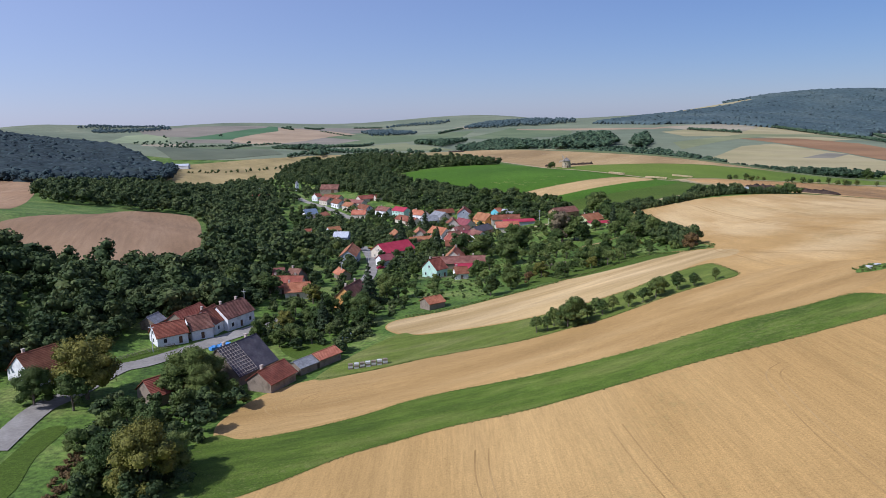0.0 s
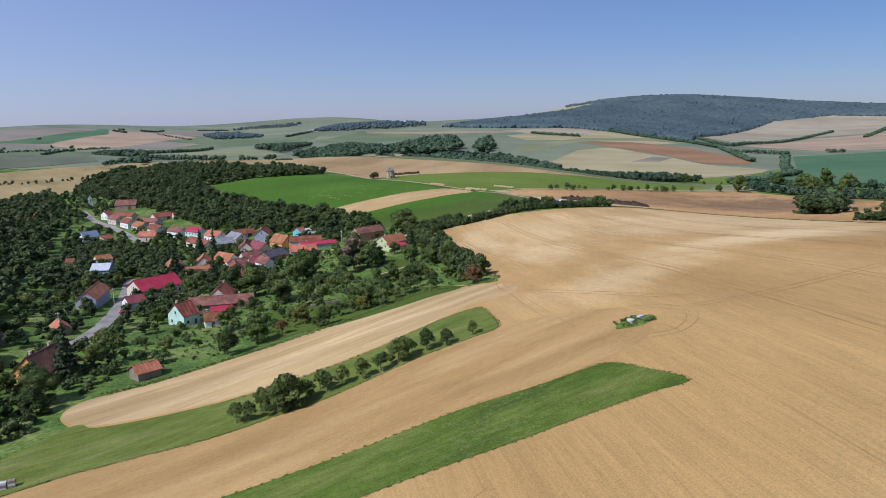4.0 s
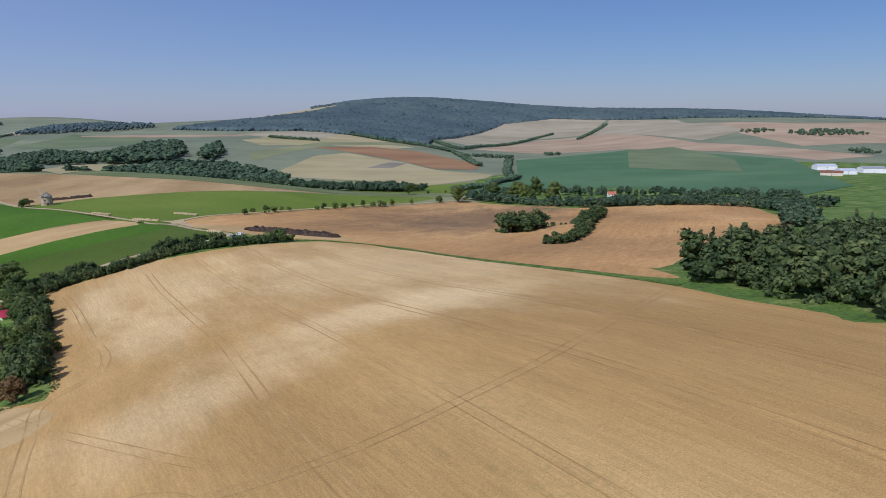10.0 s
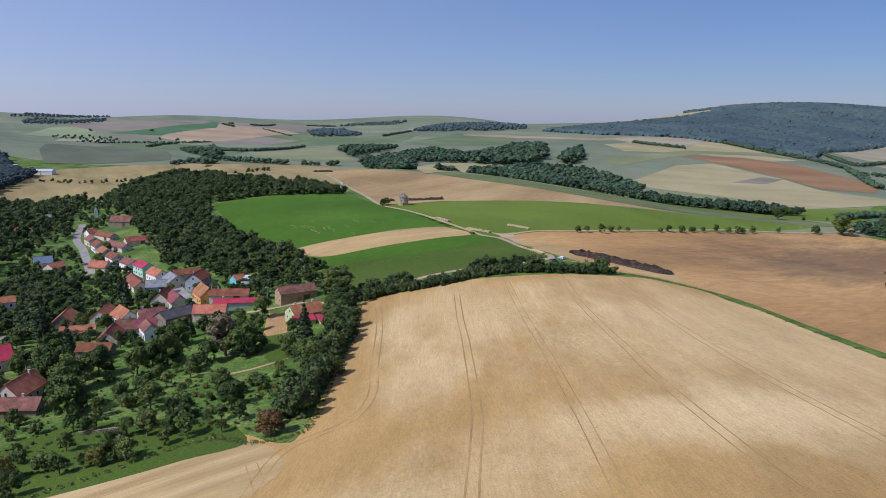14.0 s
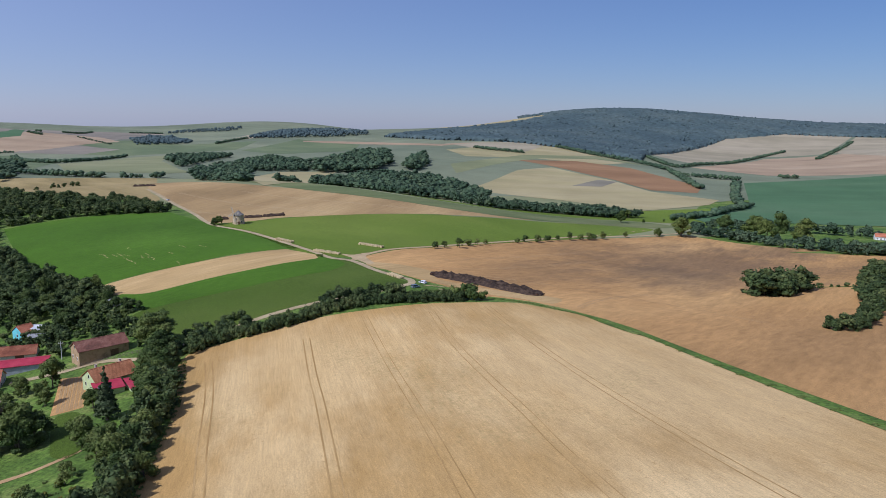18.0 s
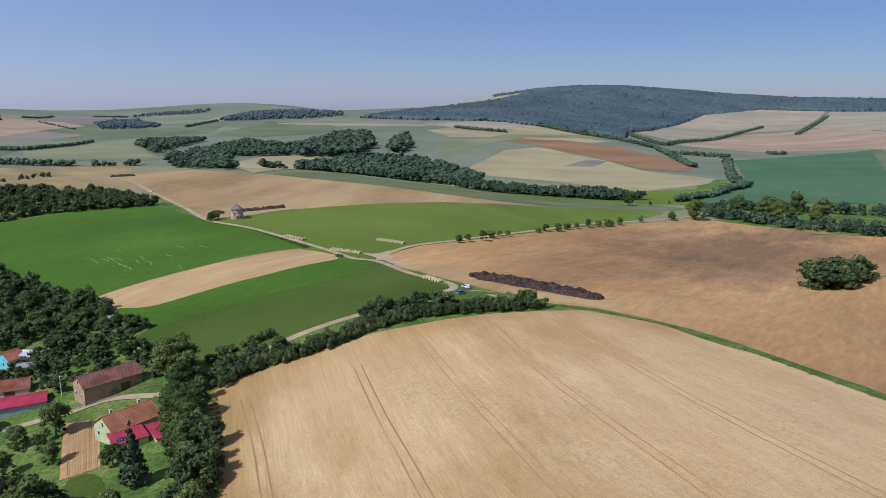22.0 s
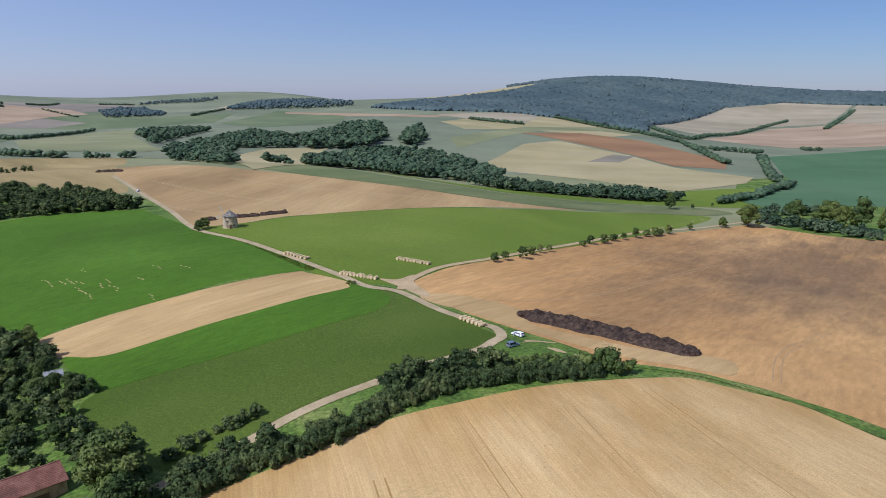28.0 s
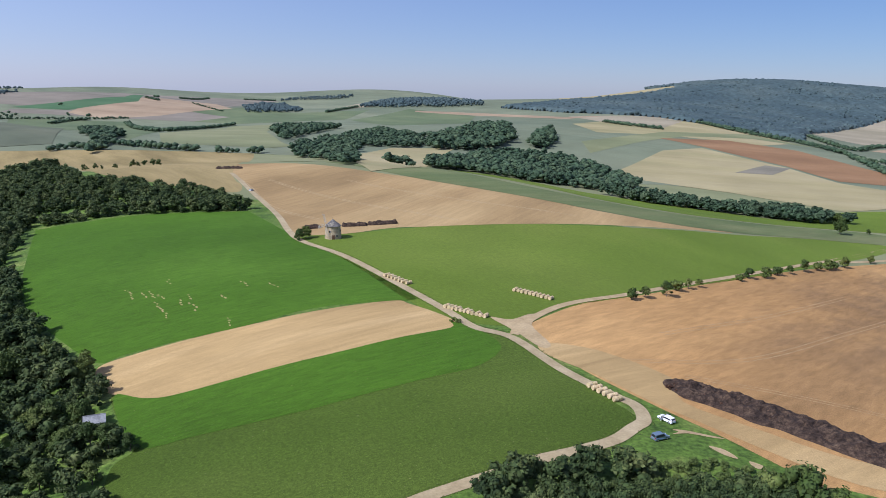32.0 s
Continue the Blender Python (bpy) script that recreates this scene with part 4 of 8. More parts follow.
WEED_LIB = [crown_arrays(rng0, [(rng0.uniform(-3.2, 3.2), rng0.uniform(-3.2, 3.2), rng0.uniform(2.5, 6.0), 2.8, 2.6) for i in range(3)], 60, 1.1) for k in range(5)]
SPRUCE_LIB = [crown_arrays(rng0, spruce_lobes(rng0, 10, 0.2), 170, 0.75, core=0.75, droop=0.5) for k in range(3)]


def scatter(loop, spacing, rng, keep=None):
    """Jittered places inside an outline."""
    xs, ys = [p[0] for p in loop], [p[1] for p in loop]
    gx, gy = np.meshgrid(np.arange(min(xs), max(xs), spacing), np.arange(min(ys), max(ys), spacing))
    gx = gx + rng.uniform(-0.42, 0.42, gx.shape) * spacing
    gy = gy + rng.uniform(-0.42, 0.42, gy.shape) * spacing
    ok = inside(gx, gy, loop)
    gx, gy = gx[ok], gy[ok]
    if keep is not None and len(gx):
        ok = keep(gx, gy)
        gx, gy = gx[ok], gy[ok]
    return list(zip(gx.tolist(), gy.tolist()))


def strewn(loop, spacing, rng, keep):
    """Places strewn at random inside an outline."""
    xs, ys = [p[0] for p in loop], [p[1] for p in loop]
    n = int((max(xs) - min(xs)) * (max(ys) - min(ys)) / spacing ** 2)
    gx, gy = rng.uniform(min(xs), max(xs), n), rng.uniform(min(ys), max(ys), n)
    ok = inside(gx, gy, loop) & keep(gx, gy)
    return list(zip(gx[ok].tolist(), gy[ok].tolist()))


def woods(name, places, h, lib, material, label, category="wood", seed=1, squash=1.0):
    """Many trees nobody could count, joined in one mesh."""
    rng = np.random.default_rng(seed)
    co, quads, tri, n = [], [], [], 0
    xs, ys = np.array([p[0] for p in places]), np.array([p[1] for p in places])
    zs = heights(xs, ys)
    for x, y, z in zip(xs, ys, zs):
        c, q, t = lib[rng.integers(len(lib))]
        s = h / 10 * rng.uniform(0.62, 1.28)
        a = rng.uniform(0, 6.28)
        w = s * rng.uniform(0.95, 1.25) * squash
        cx = (c[:, 0] * math.cos(a) - c[:, 1] * math.sin(a)) * w + x
        cy = (c[:, 0] * math.sin(a) + c[:, 1] * math.cos(a)) * w + y
        co.append(np.stack([cx, cy, c[:, 2] * s + z - 0.12 * h], 1))
        quads.append(q + n)
        tri.append(t + n)
        n += len(c)
    me = quick_mesh(name, np.concatenate(co), np.concatenate(quads), np.concatenate(tri), material)
    if lib is FAR_LIB or lib is FOREST_LIB:
        me.polygons.foreach_set("use_smooth", [True] * len(me.polygons))
    return tagged(new(name, me), label, category, kind="stuff")


def canopy(name, loop, step, h, material, label, seed=1, keep=None):
    """The closed roof of a far forest: one uneven sheet of crowns that falls to the ground at the edge."""
    rng = np.random.default_rng(seed)
    gx, gy = np.meshgrid(np.arange(min(p[0] for p in loop) - step, max(p[0] for p in loop) + 2 * step, step), np.arange(min(p[1] for p in loop) - step, max(p[1] for p in loop) + 2 * step, step))
    gx, gy = gx + rng.uniform(-0.38, 0.38, gx.shape) * step, gy + rng.uniform(-0.38, 0.38, gy.shape) * step
    ok = inside(gx, gy, loop)
    if keep is not None:
        ok &= keep(gx, gy)
    rim = ok.copy()
    for axis in (0, 1):
        for way in (-1, 1):
            rim &= np.roll(ok, way, axis)
    top = h * (0.85 + 0.15 * np.sin(gx * 0.013) * np.sin(gy * 0.017)) + rng.uniform(-0.19, 0.16, gx.shape) * h
    gz = heights(gx, gy) + np.where(rim, top, np.where(ok, 0.55 * h, -1.0))
    use = ok | np.roll(ok, 1, 0) | np.roll(ok, -1, 0) | np.roll(ok, 1, 1) | np.roll(ok, -1, 1)
    idx = np.arange(gx.size).reshape(gx.shape)
    a, b, c, d = idx[:-1, :-1], idx[:-1, 1:], idx[1:, 1:], idx[1:, :-1]
    full = use[:-1, :-1] & use[:-1, 1:] & use[1:, 1:] & use[1:, :-1]
    quads = np.stack([a[full], b[full], c[full], d[full]], 1)
    keep_v, flat = np.unique(quads, return_inverse=True)
    co = np.stack([gx.ravel(), gy.ravel(), gz.ravel()], 1)[keep_v]
    me = quick_mesh(name, co, flat.reshape(-1, 4), np.zeros((0, 3), int), material)
    me.polygons.foreach_set("use_smooth", [True] * len(me.polygons))
    return tagged(new(name, me), label, "forest", kind="stuff")


# ---- walls, roofs ----
def roof_mat(name, colours, rows=0.35):
    """Tiles in courses: weathered colour, fine relief of the courses down the slope."""
    m = mat(name, colours, 0.35, rough=0.85, fine=(0.22, 3.0), random_tint=0.18)
    n, l = m.node_tree.nodes, m.node_tree.links
    tc = n.new("ShaderNodeTexCoord")
    w = n.new("ShaderNodeTexWave")
    w.bands_direction = "Y"
    w.inputs["Scale"].default_value = 0.31 / rows
    w.inputs["Distortion"].default_value = 0.6
    l.new(tc.outputs["Object"], w.inputs[0])
    bp = n.new("ShaderNodeBump")
    bp.inputs["Distance"].default_value = 0.06
    l.new(w.outputs[1], bp.inputs["Height"])
    l.new(bp.outputs[0], n["Principled BSDF"].inputs["Normal"])
    return m


TILE_RED = roof_mat("red_roof_tiles", [(0.15, 0.048, 0.028), (0.225, 0.073, 0.041), (0.285, 0.112, 0.066)])
TILE_BROWN = roof_mat("mossy_brown_tiles", [(0.12, 0.055, 0.04), (0.20, 0.085, 0.06), (0.26, 0.13, 0.095)])
TILE_ORANGE = roof_mat("orange_roof_tiles", [(0.27, 0.098, 0.048), (0.36, 0.138, 0.068), (0.43, 0.188, 0.098)])
ROOF_GREY = mat("grey_sheet_roof", [(0.17, 0.17, 0.17), (0.24, 0.24, 0.24), (0.3, 0.3, 0.3)], 0.5, rough=0.6, fine=(0.15, 2), random_tint=0.12)
ROOF_PALE = mat("pale_sheet_roof", [(0.42, 0.43, 0.45), (0.52, 0.53, 0.55), (0.6, 0.61, 0.62)], 0.5, rough=0.45, fine=(0.08, 2), metal=0.2)
ROOF_CRIMSON = mat("crimson_sheet_roof", [(0.28, 0.024, 0.042), (0.35, 0.032, 0.055), (0.40, 0.048, 0.07)], 0.4, rough=0.5, fine=(0.08, 2))
ROOF_MAROON = mat("maroon_roof", [(0.15, 0.04, 0.045), (0.21, 0.055, 0.06), (0.25, 0.08, 0.08)], 0.4, rough=0.7, fine=(0.15, 2))
ROOF_DARK = mat("dark_grey_roof", [(0.055, 0.05, 0.055), (0.08, 0.07, 0.075), (0.11, 0.10, 0.10)], 0.4, rough=0.6, fine=(0.15, 2), random_tint=0.15)
ROOF_BLUE = mat("blue_grey_roof", [(0.10, 0.13, 0.18), (0.14, 0.18, 0.24), (0.18, 0.22, 0.28)], 0.4, rough=0.5, fine=(0.1, 2))


def plaster(name, c, dirt=0.75):
    return mat(name, [tuple(v * dirt for v in c), c, tuple(min(0.85, v * 1.05) for v in c)], 0.5, rough=0.9, fine=(0.07, 2.5))


WALL_WHITE, WALL_CREAM, WALL_MINT = plaster("white_plaster", (0.74, 0.73, 0.70)), plaster("cream_plaster", (0.58, 0.51, 0.40)), plaster("mint_plaster", (0.45, 0.62, 0.50))
WALL_ORANGE, WALL_GREY, WALL_STONE = plaster("orange_plaster", (0.62, 0.32, 0.10)), plaster("grey_plaster", (0.36, 0.38, 0.41)), plaster("weathered_brown_wall", (0.24, 0.19, 0.14), 0.55)
WALL_TURQUOISE, WALL_BRICK, WALL_YELLOW = plaster("turquoise_plaster", (0.16, 0.50, 0.56)), plaster("old_ochre_brick", (0.36, 0.25, 0.14), 0.6), plaster("yellow_green_plaster", (0.44, 0.50, 0.26))
CHIMNEY = plaster("pale_chimney_plaster", (0.48, 0.40, 0.33), 0.6)
GLASS = mat("dark_window_glass", [(0.015, 0.018, 0.022), (0.03, 0.035, 0.04)], 2.0, rough=0.12)
FRAME = plaster("white_window_frame", (0.72, 0.71, 0.68))
DOORWOOD = mat("brown_door_wood", [(0.09, 0.05, 0.03), (0.14, 0.08, 0.045)], 2.0, rough=0.6, fine=(0.2, 8))
HOUSES = []


def house(x, y, rot, length, width, eave, ridge, roof, wall, label, category="house", chimneys=0, neat=False):
    """A gabled building, its ridge along its own x axis: walls, two roof slopes with verges, chimneys, windows, a door."""
    hl, hw = length / 2, width / 2
    c, s = math.cos(radians(rot)), math.sin(radians(rot))
    corners = [sheet_z(x + c * u - s * v, y + s * u + c * v) for u in (-hl, hl) for v in (-hw, hw)]
    z0 = sum(corners) / 4
    drop = z0 - min(corners) + 0.4
    ob = anchor({"house": "house", "barn": "barn", "shed": "shed", "hall": "hall"}[category], pose(x, y, z0, 0, 0, rot), label, category, "buildings of the village")
    HOUSES.append((x, y, length, width, rot))
    bm = bmesh.new()
    prof = [(-hw, -drop), (hw, -drop), (hw, eave), (0, ridge - 0.12), (-hw, eave)]
    a = [bm.verts.new((-hl, p, q)) for p, q in prof]
    b = [bm.verts.new((hl, p, q)) for p, q in prof]
    bm.faces.new(a[::-1])
    bm.faces.new(b)
    for k in range(5):
        bm.faces.new((a[k], a[(k + 1) % 5], b[(k + 1) % 5], b[k]))
    bmesh.ops.recalc_face_normals(bm, faces=bm.faces)
    part("outer_wall", bm, wall, ob)
    slope = (ridge - eave) / hw
    over, verge, thick = 0.45, 0.35, 0.16
    for side in (-1, 1):
        bm = bmesh.new()
        ey, ez = side * (hw + over), eave - slope * over + 0.06
        lo = [(-hl - verge, ey, ez), (hl + verge, ey, ez), (hl + verge, 0, ridge + 0.06), (-hl - verge, 0, ridge + 0.06)]
        va = [bm.verts.new(p) for p in lo]
        vb = [bm.verts.new((p[0], p[1], p[2] + thick)) for p in lo]
        bm.faces.new(va)
        bm.faces.new(vb[::-1])
        for k in range(4):
            bm.faces.new((va[k], vb[k], vb[(k + 1) % 4], va[(k + 1) % 4]))
        bmesh.ops.recalc_face_normals(bm, faces=bm.faces)
        part("roof_slope", bm, roof, ob)
    bm = bmesh.new()
    tube(bm, [(-hl - verge, 0, ridge + 0.18), (hl + verge, 0, ridge + 0.18)], [0.16, 0.16], 6)
    part("ridge_cap", bm, roof, ob)
    for k in range(chimneys):
        u = (-0.3, 0.28, 0.0)[k % 3] * length
        bm = one_box(u - 0.32, 0.25, ridge - 1.0, u + 0.32, 0.85, ridge + 1.0)
        box(bm, u - 0.4, 0.17, ridge + 1.0, u + 0.4, 0.93, ridge + 1.12)
        part("chimney", bm, CHIMNEY, ob)
    storeys = [1.0] if eave < 5 else [1.0, 3.6]
    for side in (-1, 1):
        n = max(1, int(length / 3.2)) if neat else (1 if category in ("house", "hall") else 0)
        for base in storeys:
            for k in range(n):
                u = (k + 0.5) / n * length - hl
                if side < 0 and k == n // 2 and base == 1.0:
                    d = part("door", one_box(u - 0.5, side * hw - 0.05, 0.0, u + 0.5, side * hw + 0.05, 2.05), DOORWOOD, ob, "brown wooden door")
                    part("door_handle", one_box(u + 0.34, side * (hw + 0.05) - 0.04, 0.98, u + 0.42, side * (hw + 0.05) + 0.04, 1.06), FRAME, d)
                    continue
                w = part("window", one_box(u - 0.58, side * hw - 0.06, base - 0.08, u + 0.58, side * hw + 0.06, base + 1.28), FRAME, ob)
                part("pane", one_box(u - 0.48, side * hw - 0.075, base, u + 0.48, side * hw + 0.075, base + 1.2), GLASS, w)
    if neat or category == "barn":
        for side in (-1, 1):
            zs = [1.0] + ([eave + 0.35] if ridge - eave > 2.6 else [])
            for base in zs:
                for v in ((-0.25 * width, 0.25 * width) if base == 1.0 and width > 7 else (0,)):
                    w = part("window", one_box(side * hl - 0.06, v - 0.5, base - 0.08, side * hl + 0.06, v + 0.5, base + 1.18), FRAME, ob)
                    part("pane", one_box(side * hl - 0.075, v - 0.4, base, side * hl + 0.075, v + 0.4, base + 1.1), GLASS, w)
    if category == "barn":
        part("barn_door", one_box(length * 0.12, -hw - 0.05, 0, length * 0.12 + 3.0, -hw + 0.05, min(3.0, eave - 0.3)), DOORWOOD, ob, "wide dark wooden barn door")
    return ob


house(-83.1, 202.8, 40, 9.0, 7.0, 3.0, 6.0, TILE_RED, WALL_WHITE, "white cottage with a red tiled roof beside the road", "house", 0, True)
house(-77.0, 210.1, 41, 6.6, 8.0, 3.2, 6.5, TILE_BROWN, WALL_WHITE, "white cottage with a mossy brown tiled roof", "house")
house(-75.5, 216.1, 79, 8.3, 9.0, 3.4, 7.2, TILE_RED, WALL_WHITE, "white house with a dormer in its red tiled roof", "house", 1, True)
house(-70.4, 222.9, 63, 12.0, 9.0, 4.0, 7.5, TILE_BROWN, WALL_WHITE, "long white house with a garage door and brown tiled roof", "house", 2, True)
house(-92.1, 213.6, 80, 5.9, 5.0, 2.4, 4.2, ROOF_GREY, WALL_STONE, "small grey-roofed shed behind a cottage", "shed")
house(-83.2, 219.7, 73, 12.9, 7.0, 3.0, 5.5, TILE_RED, WALL_STONE, "weathered barn with a dark red tiled roof", "barn")
farm = house(-55.3, 178.4, 62, 14.0, 14.0, 2.8, 8.8, ROOF_DARK, WALL_STONE, "large house with a half-finished dark metal roof", "house", 2)
LATHWOOD = mat("pale_new_laths", [(0.30, 0.26, 0.21), (0.38, 0.33, 0.27), (0.45, 0.40, 0.33)], 2.0, fine=(0.25, 6))
lath_slope = (8.8 - 2.8) / 7
for k in range(9):
    v = 0.5 + 0.8 * k
    part("lath", one_box(-7.3, -v - 0.07, 9.06 - lath_slope * v, -0.6, -v + 0.07, 9.16 - lath_slope * v), LATHWOOD, farm, "pale bare roof lath" if k == 0 else "")
for k in range(8):
    u = -7.2 + 0.93 * k
    bm = bmesh.new()
    tube(bm, [(u, -7.35, 9.06 - lath_slope * 7.35), (u, -0.15, 9.06 - lath_slope * 0.15)], [0.07, 0.07], 4)
    part("rafter", bm, LATHWOOD, farm)
house(-44.2, 168.8, 64, 9.8, 7.4, 2.6, 5.2, TILE_RED, WALL_STONE, "low outbuilding with a bright red tiled roof", "shed", 1)
house(-38.4, 178.8, 53, 5.9, 5.0, 2.2, 3.4, ROOF_GREY, WALL_STONE, "dark timber shed with a pale sheet roof", "shed")
house(-33.7, 185.0, 54, 8.0, 5.0, 2.4, 3.6, TILE_ORANGE, WALL_STONE, "open timber shed with a rusty red roof", "shed")
house(-68.4, 162.2, 51, 10.5, 8.0, 2.8, 5.8, TILE_RED, WALL_STONE, "low red-roofed outbuilding under trees", "shed")
house(-103.1, 169.5, 62, 9.9, 10.0, 3.4, 7.8, TILE_RED, WALL_WHITE, "white house with a large red tiled roof", "house", 1)
house(-68.4, 283.6, 12, 4.5, 8.0, 3.0, 6.2, TILE_BROWN, WALL_STONE, "old house with a dark brown tiled roof", "house", 0)
house(-61.8, 285.2, -25, 5.7, 8.0, 3.0, 6.2, TILE_BROWN, WALL_STONE, "old house with a dark brown tiled roof", "house", 1)
house(-62.4, 269.1, -6, 14.0, 8.0, 3.0, 6.4, TILE_RED, WALL_CREAM, "farmhouse with a long red tiled roof", "house", 2)
house(-56.6, 262.2, 15, 9.5, 7.0, 3.0, 5.6, TILE_ORANGE, WALL_CREAM, "cottage with an orange tiled roof", "house", 1)
house(-34.2, 251.7, 73, 14.0, 9.5, 3.4, 8.0, TILE_BROWN, WALL_ORANGE, "orange house with a steep brown tiled roof", "house", 2, True)
house(-44.9, 300.8, -63, 8.1, 5.0, 2.6, 4.4, TILE_ORANGE, WALL_STONE, "small shed with an orange tiled roof", "shed")
house(-48.1, 352.5, -90, 20.7, 8.0, 4.5, 7.5, TILE_ORANGE, WALL_GREY, "grey barn with a pinkish tiled roof", "barn")
house(-62.3, 423.3, -3, 8.7, 10.0, 6.5, 9.0, ROOF_PALE, WALL_GREY, "grey two-storey house with a pale sheet roof", "house", 1, True)
house(-74.9, 472.5, 34, 8.4, 7.0, 6.0, 8.2, TILE_ORANGE, WALL_WHITE, "tall white house with an orange roof", "house", 0, True)
house(-27.6, 374.2, 41, 19.9, 13.0, 4.0, 8.0, ROOF_CRIMSON, WALL_CREAM, "long hall with a crimson metal roof", "hall", 0, True)
house(-29.2, 340.7, 35, 7.1, 7.0, 3.4, 5.6, ROOF_MAROON, WALL_WHITE, "low white annex with a maroon roof", "house")
house(-4.5, 306.4, 47, 6.9, 9.0, 4.0, 8.0, TILE_RED, WALL_MINT, "mint-green house with a red tiled gable roof", "house", 1, True)
house(8.5, 312.0, 6, 7.4, 7.0, 2.6, 4.0, ROOF_CRIMSON, WALL_STONE, "low shed with a bright crimson sheet roof", "shed")
house(6.8, 296.8, 12, 5.4, 6.0, 2.8, 5.0, TILE_RED, WALL_WHITE, "small white house with a red roof", "house", 1)
house(6.8, 327.8, 4, 24.7, 8.0, 2.8, 5.2, TILE_BROWN, WALL_STONE, "long farm building with a weathered brown roof", "barn", 3)
house(4.9, 342.6, -96, 14.0, 9.0, 3.2, 7.4, TILE_ORANGE, WALL_CREAM, "cream house with an orange gable roof", "house", 1, True)
house(-30.4, 443.5, 102, 14.0, 9.0, 3.6, 7.2, TILE_ORANGE, WALL_STONE, "timber-gabled house with an orange roof", "house", 0)
house(-14.3, 421.9, 18, 14.0, 7.0, 2.8, 5.0, TILE_ORANGE, WALL_CREAM, "long low house with an orange tiled roof", "house", 1)
house(7.3, 391.1, 1, 13.0, 7.0, 2.8, 5.0, TILE_RED, WALL_STONE, "low outbuilding with a plain red roof", "shed")
house(-16.0, 451.0, 93, 14.0, 8.0, 3.2, 6.4, TILE_ORANGE, WALL_CREAM, "cottage with an orange hipped roof", "house")
house(-2.7, 443.2, -50, 14.0, 9.0, 3.4, 7.0, TILE_ORANGE, WALL_WHITE, "white-gabled house with an orange roof", "house", 0, True)
house(5.1, 409.6, 100, 14.0, 8.0, 3.2, 6.6, TILE_RED, WALL_CREAM, "cottage with a steep red tiled roof", "house", 1)
house(6.0, 422.8, 22, 7.5, 8.0, 3.2, 6.4, TILE_BROWN, WALL_CREAM, "cottage with a brown tiled roof and chimneys", "house", 2)
house(10.8, 440.0, 33, 11.6, 8.0, 3.4, 6.4, TILE_BROWN, WALL_CREAM, "village house with a brown tiled roof", "house", 1)
house(15.0, 422.4, 19, 9.0, 8.0, 3.2, 6.0, ROOF_MAROON, WALL_CREAM, "village house with a dark maroon roof", "house", 1)
house(19.8, 413.4, -57, 10.3, 6.0, 4.2, 6.6, TILE_BROWN, WALL_WHITE, "small white gabled house", "house", 0, True)
house(-119.4, 664.3, 51, 6.4, 8.0, 4.0, 6.6, TILE_RED, WALL_WHITE, "white street house with a red roof", "house", 1, True)
house(-106.0, 637.3, -51, 14.0, 8.0, 3.8, 6.4, TILE_BROWN, WALL_CREAM, "cream street house with a brown roof", "house", 0, True)
house(-92.3, 617.0, -54, 14.0, 8.0, 3.8, 6.6, TILE_RED, WALL_WHITE, "white street house with a red roof", "house", 1, True)
house(-79.8, 598.4, -53, 14.0, 8.0, 3.8, 6.4, TILE_ORANGE, WALL_CREAM, "cream street house with an orange roof", "house", 0, True)
house(-65.2, 579.5, -49, 14.0, 8.0, 4.0, 6.8, TILE_RED, WALL_WHITE, "white street house with a red tiled roof", "house", 1, True)
house(-47.2, 559.4, -45, 14.0, 8.0, 4.6, 7.2, TILE_BROWN, WALL_WHITE, "white street house with a brown roof", "house", 1, True)
house(-32.7, 544.4, -46, 14.0, 8.0, 5.6, 8.0, ROOF_CRIMSON, WALL_MINT, "mint-green street house with a crimson roof", "house", 0, True)
house(-18.1, 526.4, -47, 14.0, 8.0, 4.2, 7.0, TILE_ORANGE, WALL_WHITE, "white street house with an orange-red roof", "house", 1, True)
house(-67.8, 562.9, -7, 11.4, 9.0, 3.4, 6.4, TILE_ORANGE, WALL_CREAM, "cottage with an orange hipped roof by the street", "house", 1)
house(-2.5, 508.8, -57, 14.0, 9.0, 3.8, 6.8, ROOF_GREY, WALL_CREAM, "cream house with a grey slate roof", "house", 0, True)
house(14.7, 497.8, 85, 14.0, 9.0, 5.5, 9.0, TILE_RED, WALL_GREY, "pale grey-blue gabled house with a red roof", "house", 1, True)
house(27.3, 468.4, -57, 14.0, 9.0, 4.0, 8.0, TILE_ORANGE, WALL_ORANGE, "ochre gabled house with an orange roof", "house", 0, True)
house(40.9, 463.7, 5, 18.8, 7.0, 3.0, 5.4, TILE_RED, WALL_CREAM, "long outbuilding with a red tiled roof", "barn", 1)
house(47.8, 449.5, 10, 20.4, 9.0, 2.8, 3.8, ROOF_CRIMSON, WALL_GREY, "low workshop with a crimson sheet roof", "shed", 1)
house(37.8, 491.4, 47, 5.8, 7.0, 3.2, 5.6, TILE_ORANGE, WALL_TURQUOISE, "turquoise cottage with an orange roof", "house", 0, True)
house(44.0, 492.3, -27, 8.7, 6.0, 2.8, 3.4, ROOF_PALE, WALL_WHITE, "flat-roofed white shed beside a cottage", "shed")
house(47.0, 479.9, 1, 8.1, 6.0, 2.4, 3.6, ROOF_GREY, WALL_STONE, "low grey-roofed shed in a garden", "shed")
house(6.1, 469.9, 91, 14.0, 9.0, 4.0, 8.0, TILE_RED, WALL_CREAM, "tall-roofed house with red tiles", "house", 1)
house(14.1, 464.2, -57, 14.0, 8.0, 3.6, 7.0, ROOF_MAROON, WALL_CREAM, "house with a dark red roof", "house", 0)
house(23.0, 437.0, 54, 16.5, 9.0, 3.2, 5.8, ROOF_DARK, WALL_STONE, "long barn with a dark grey roof", "barn")
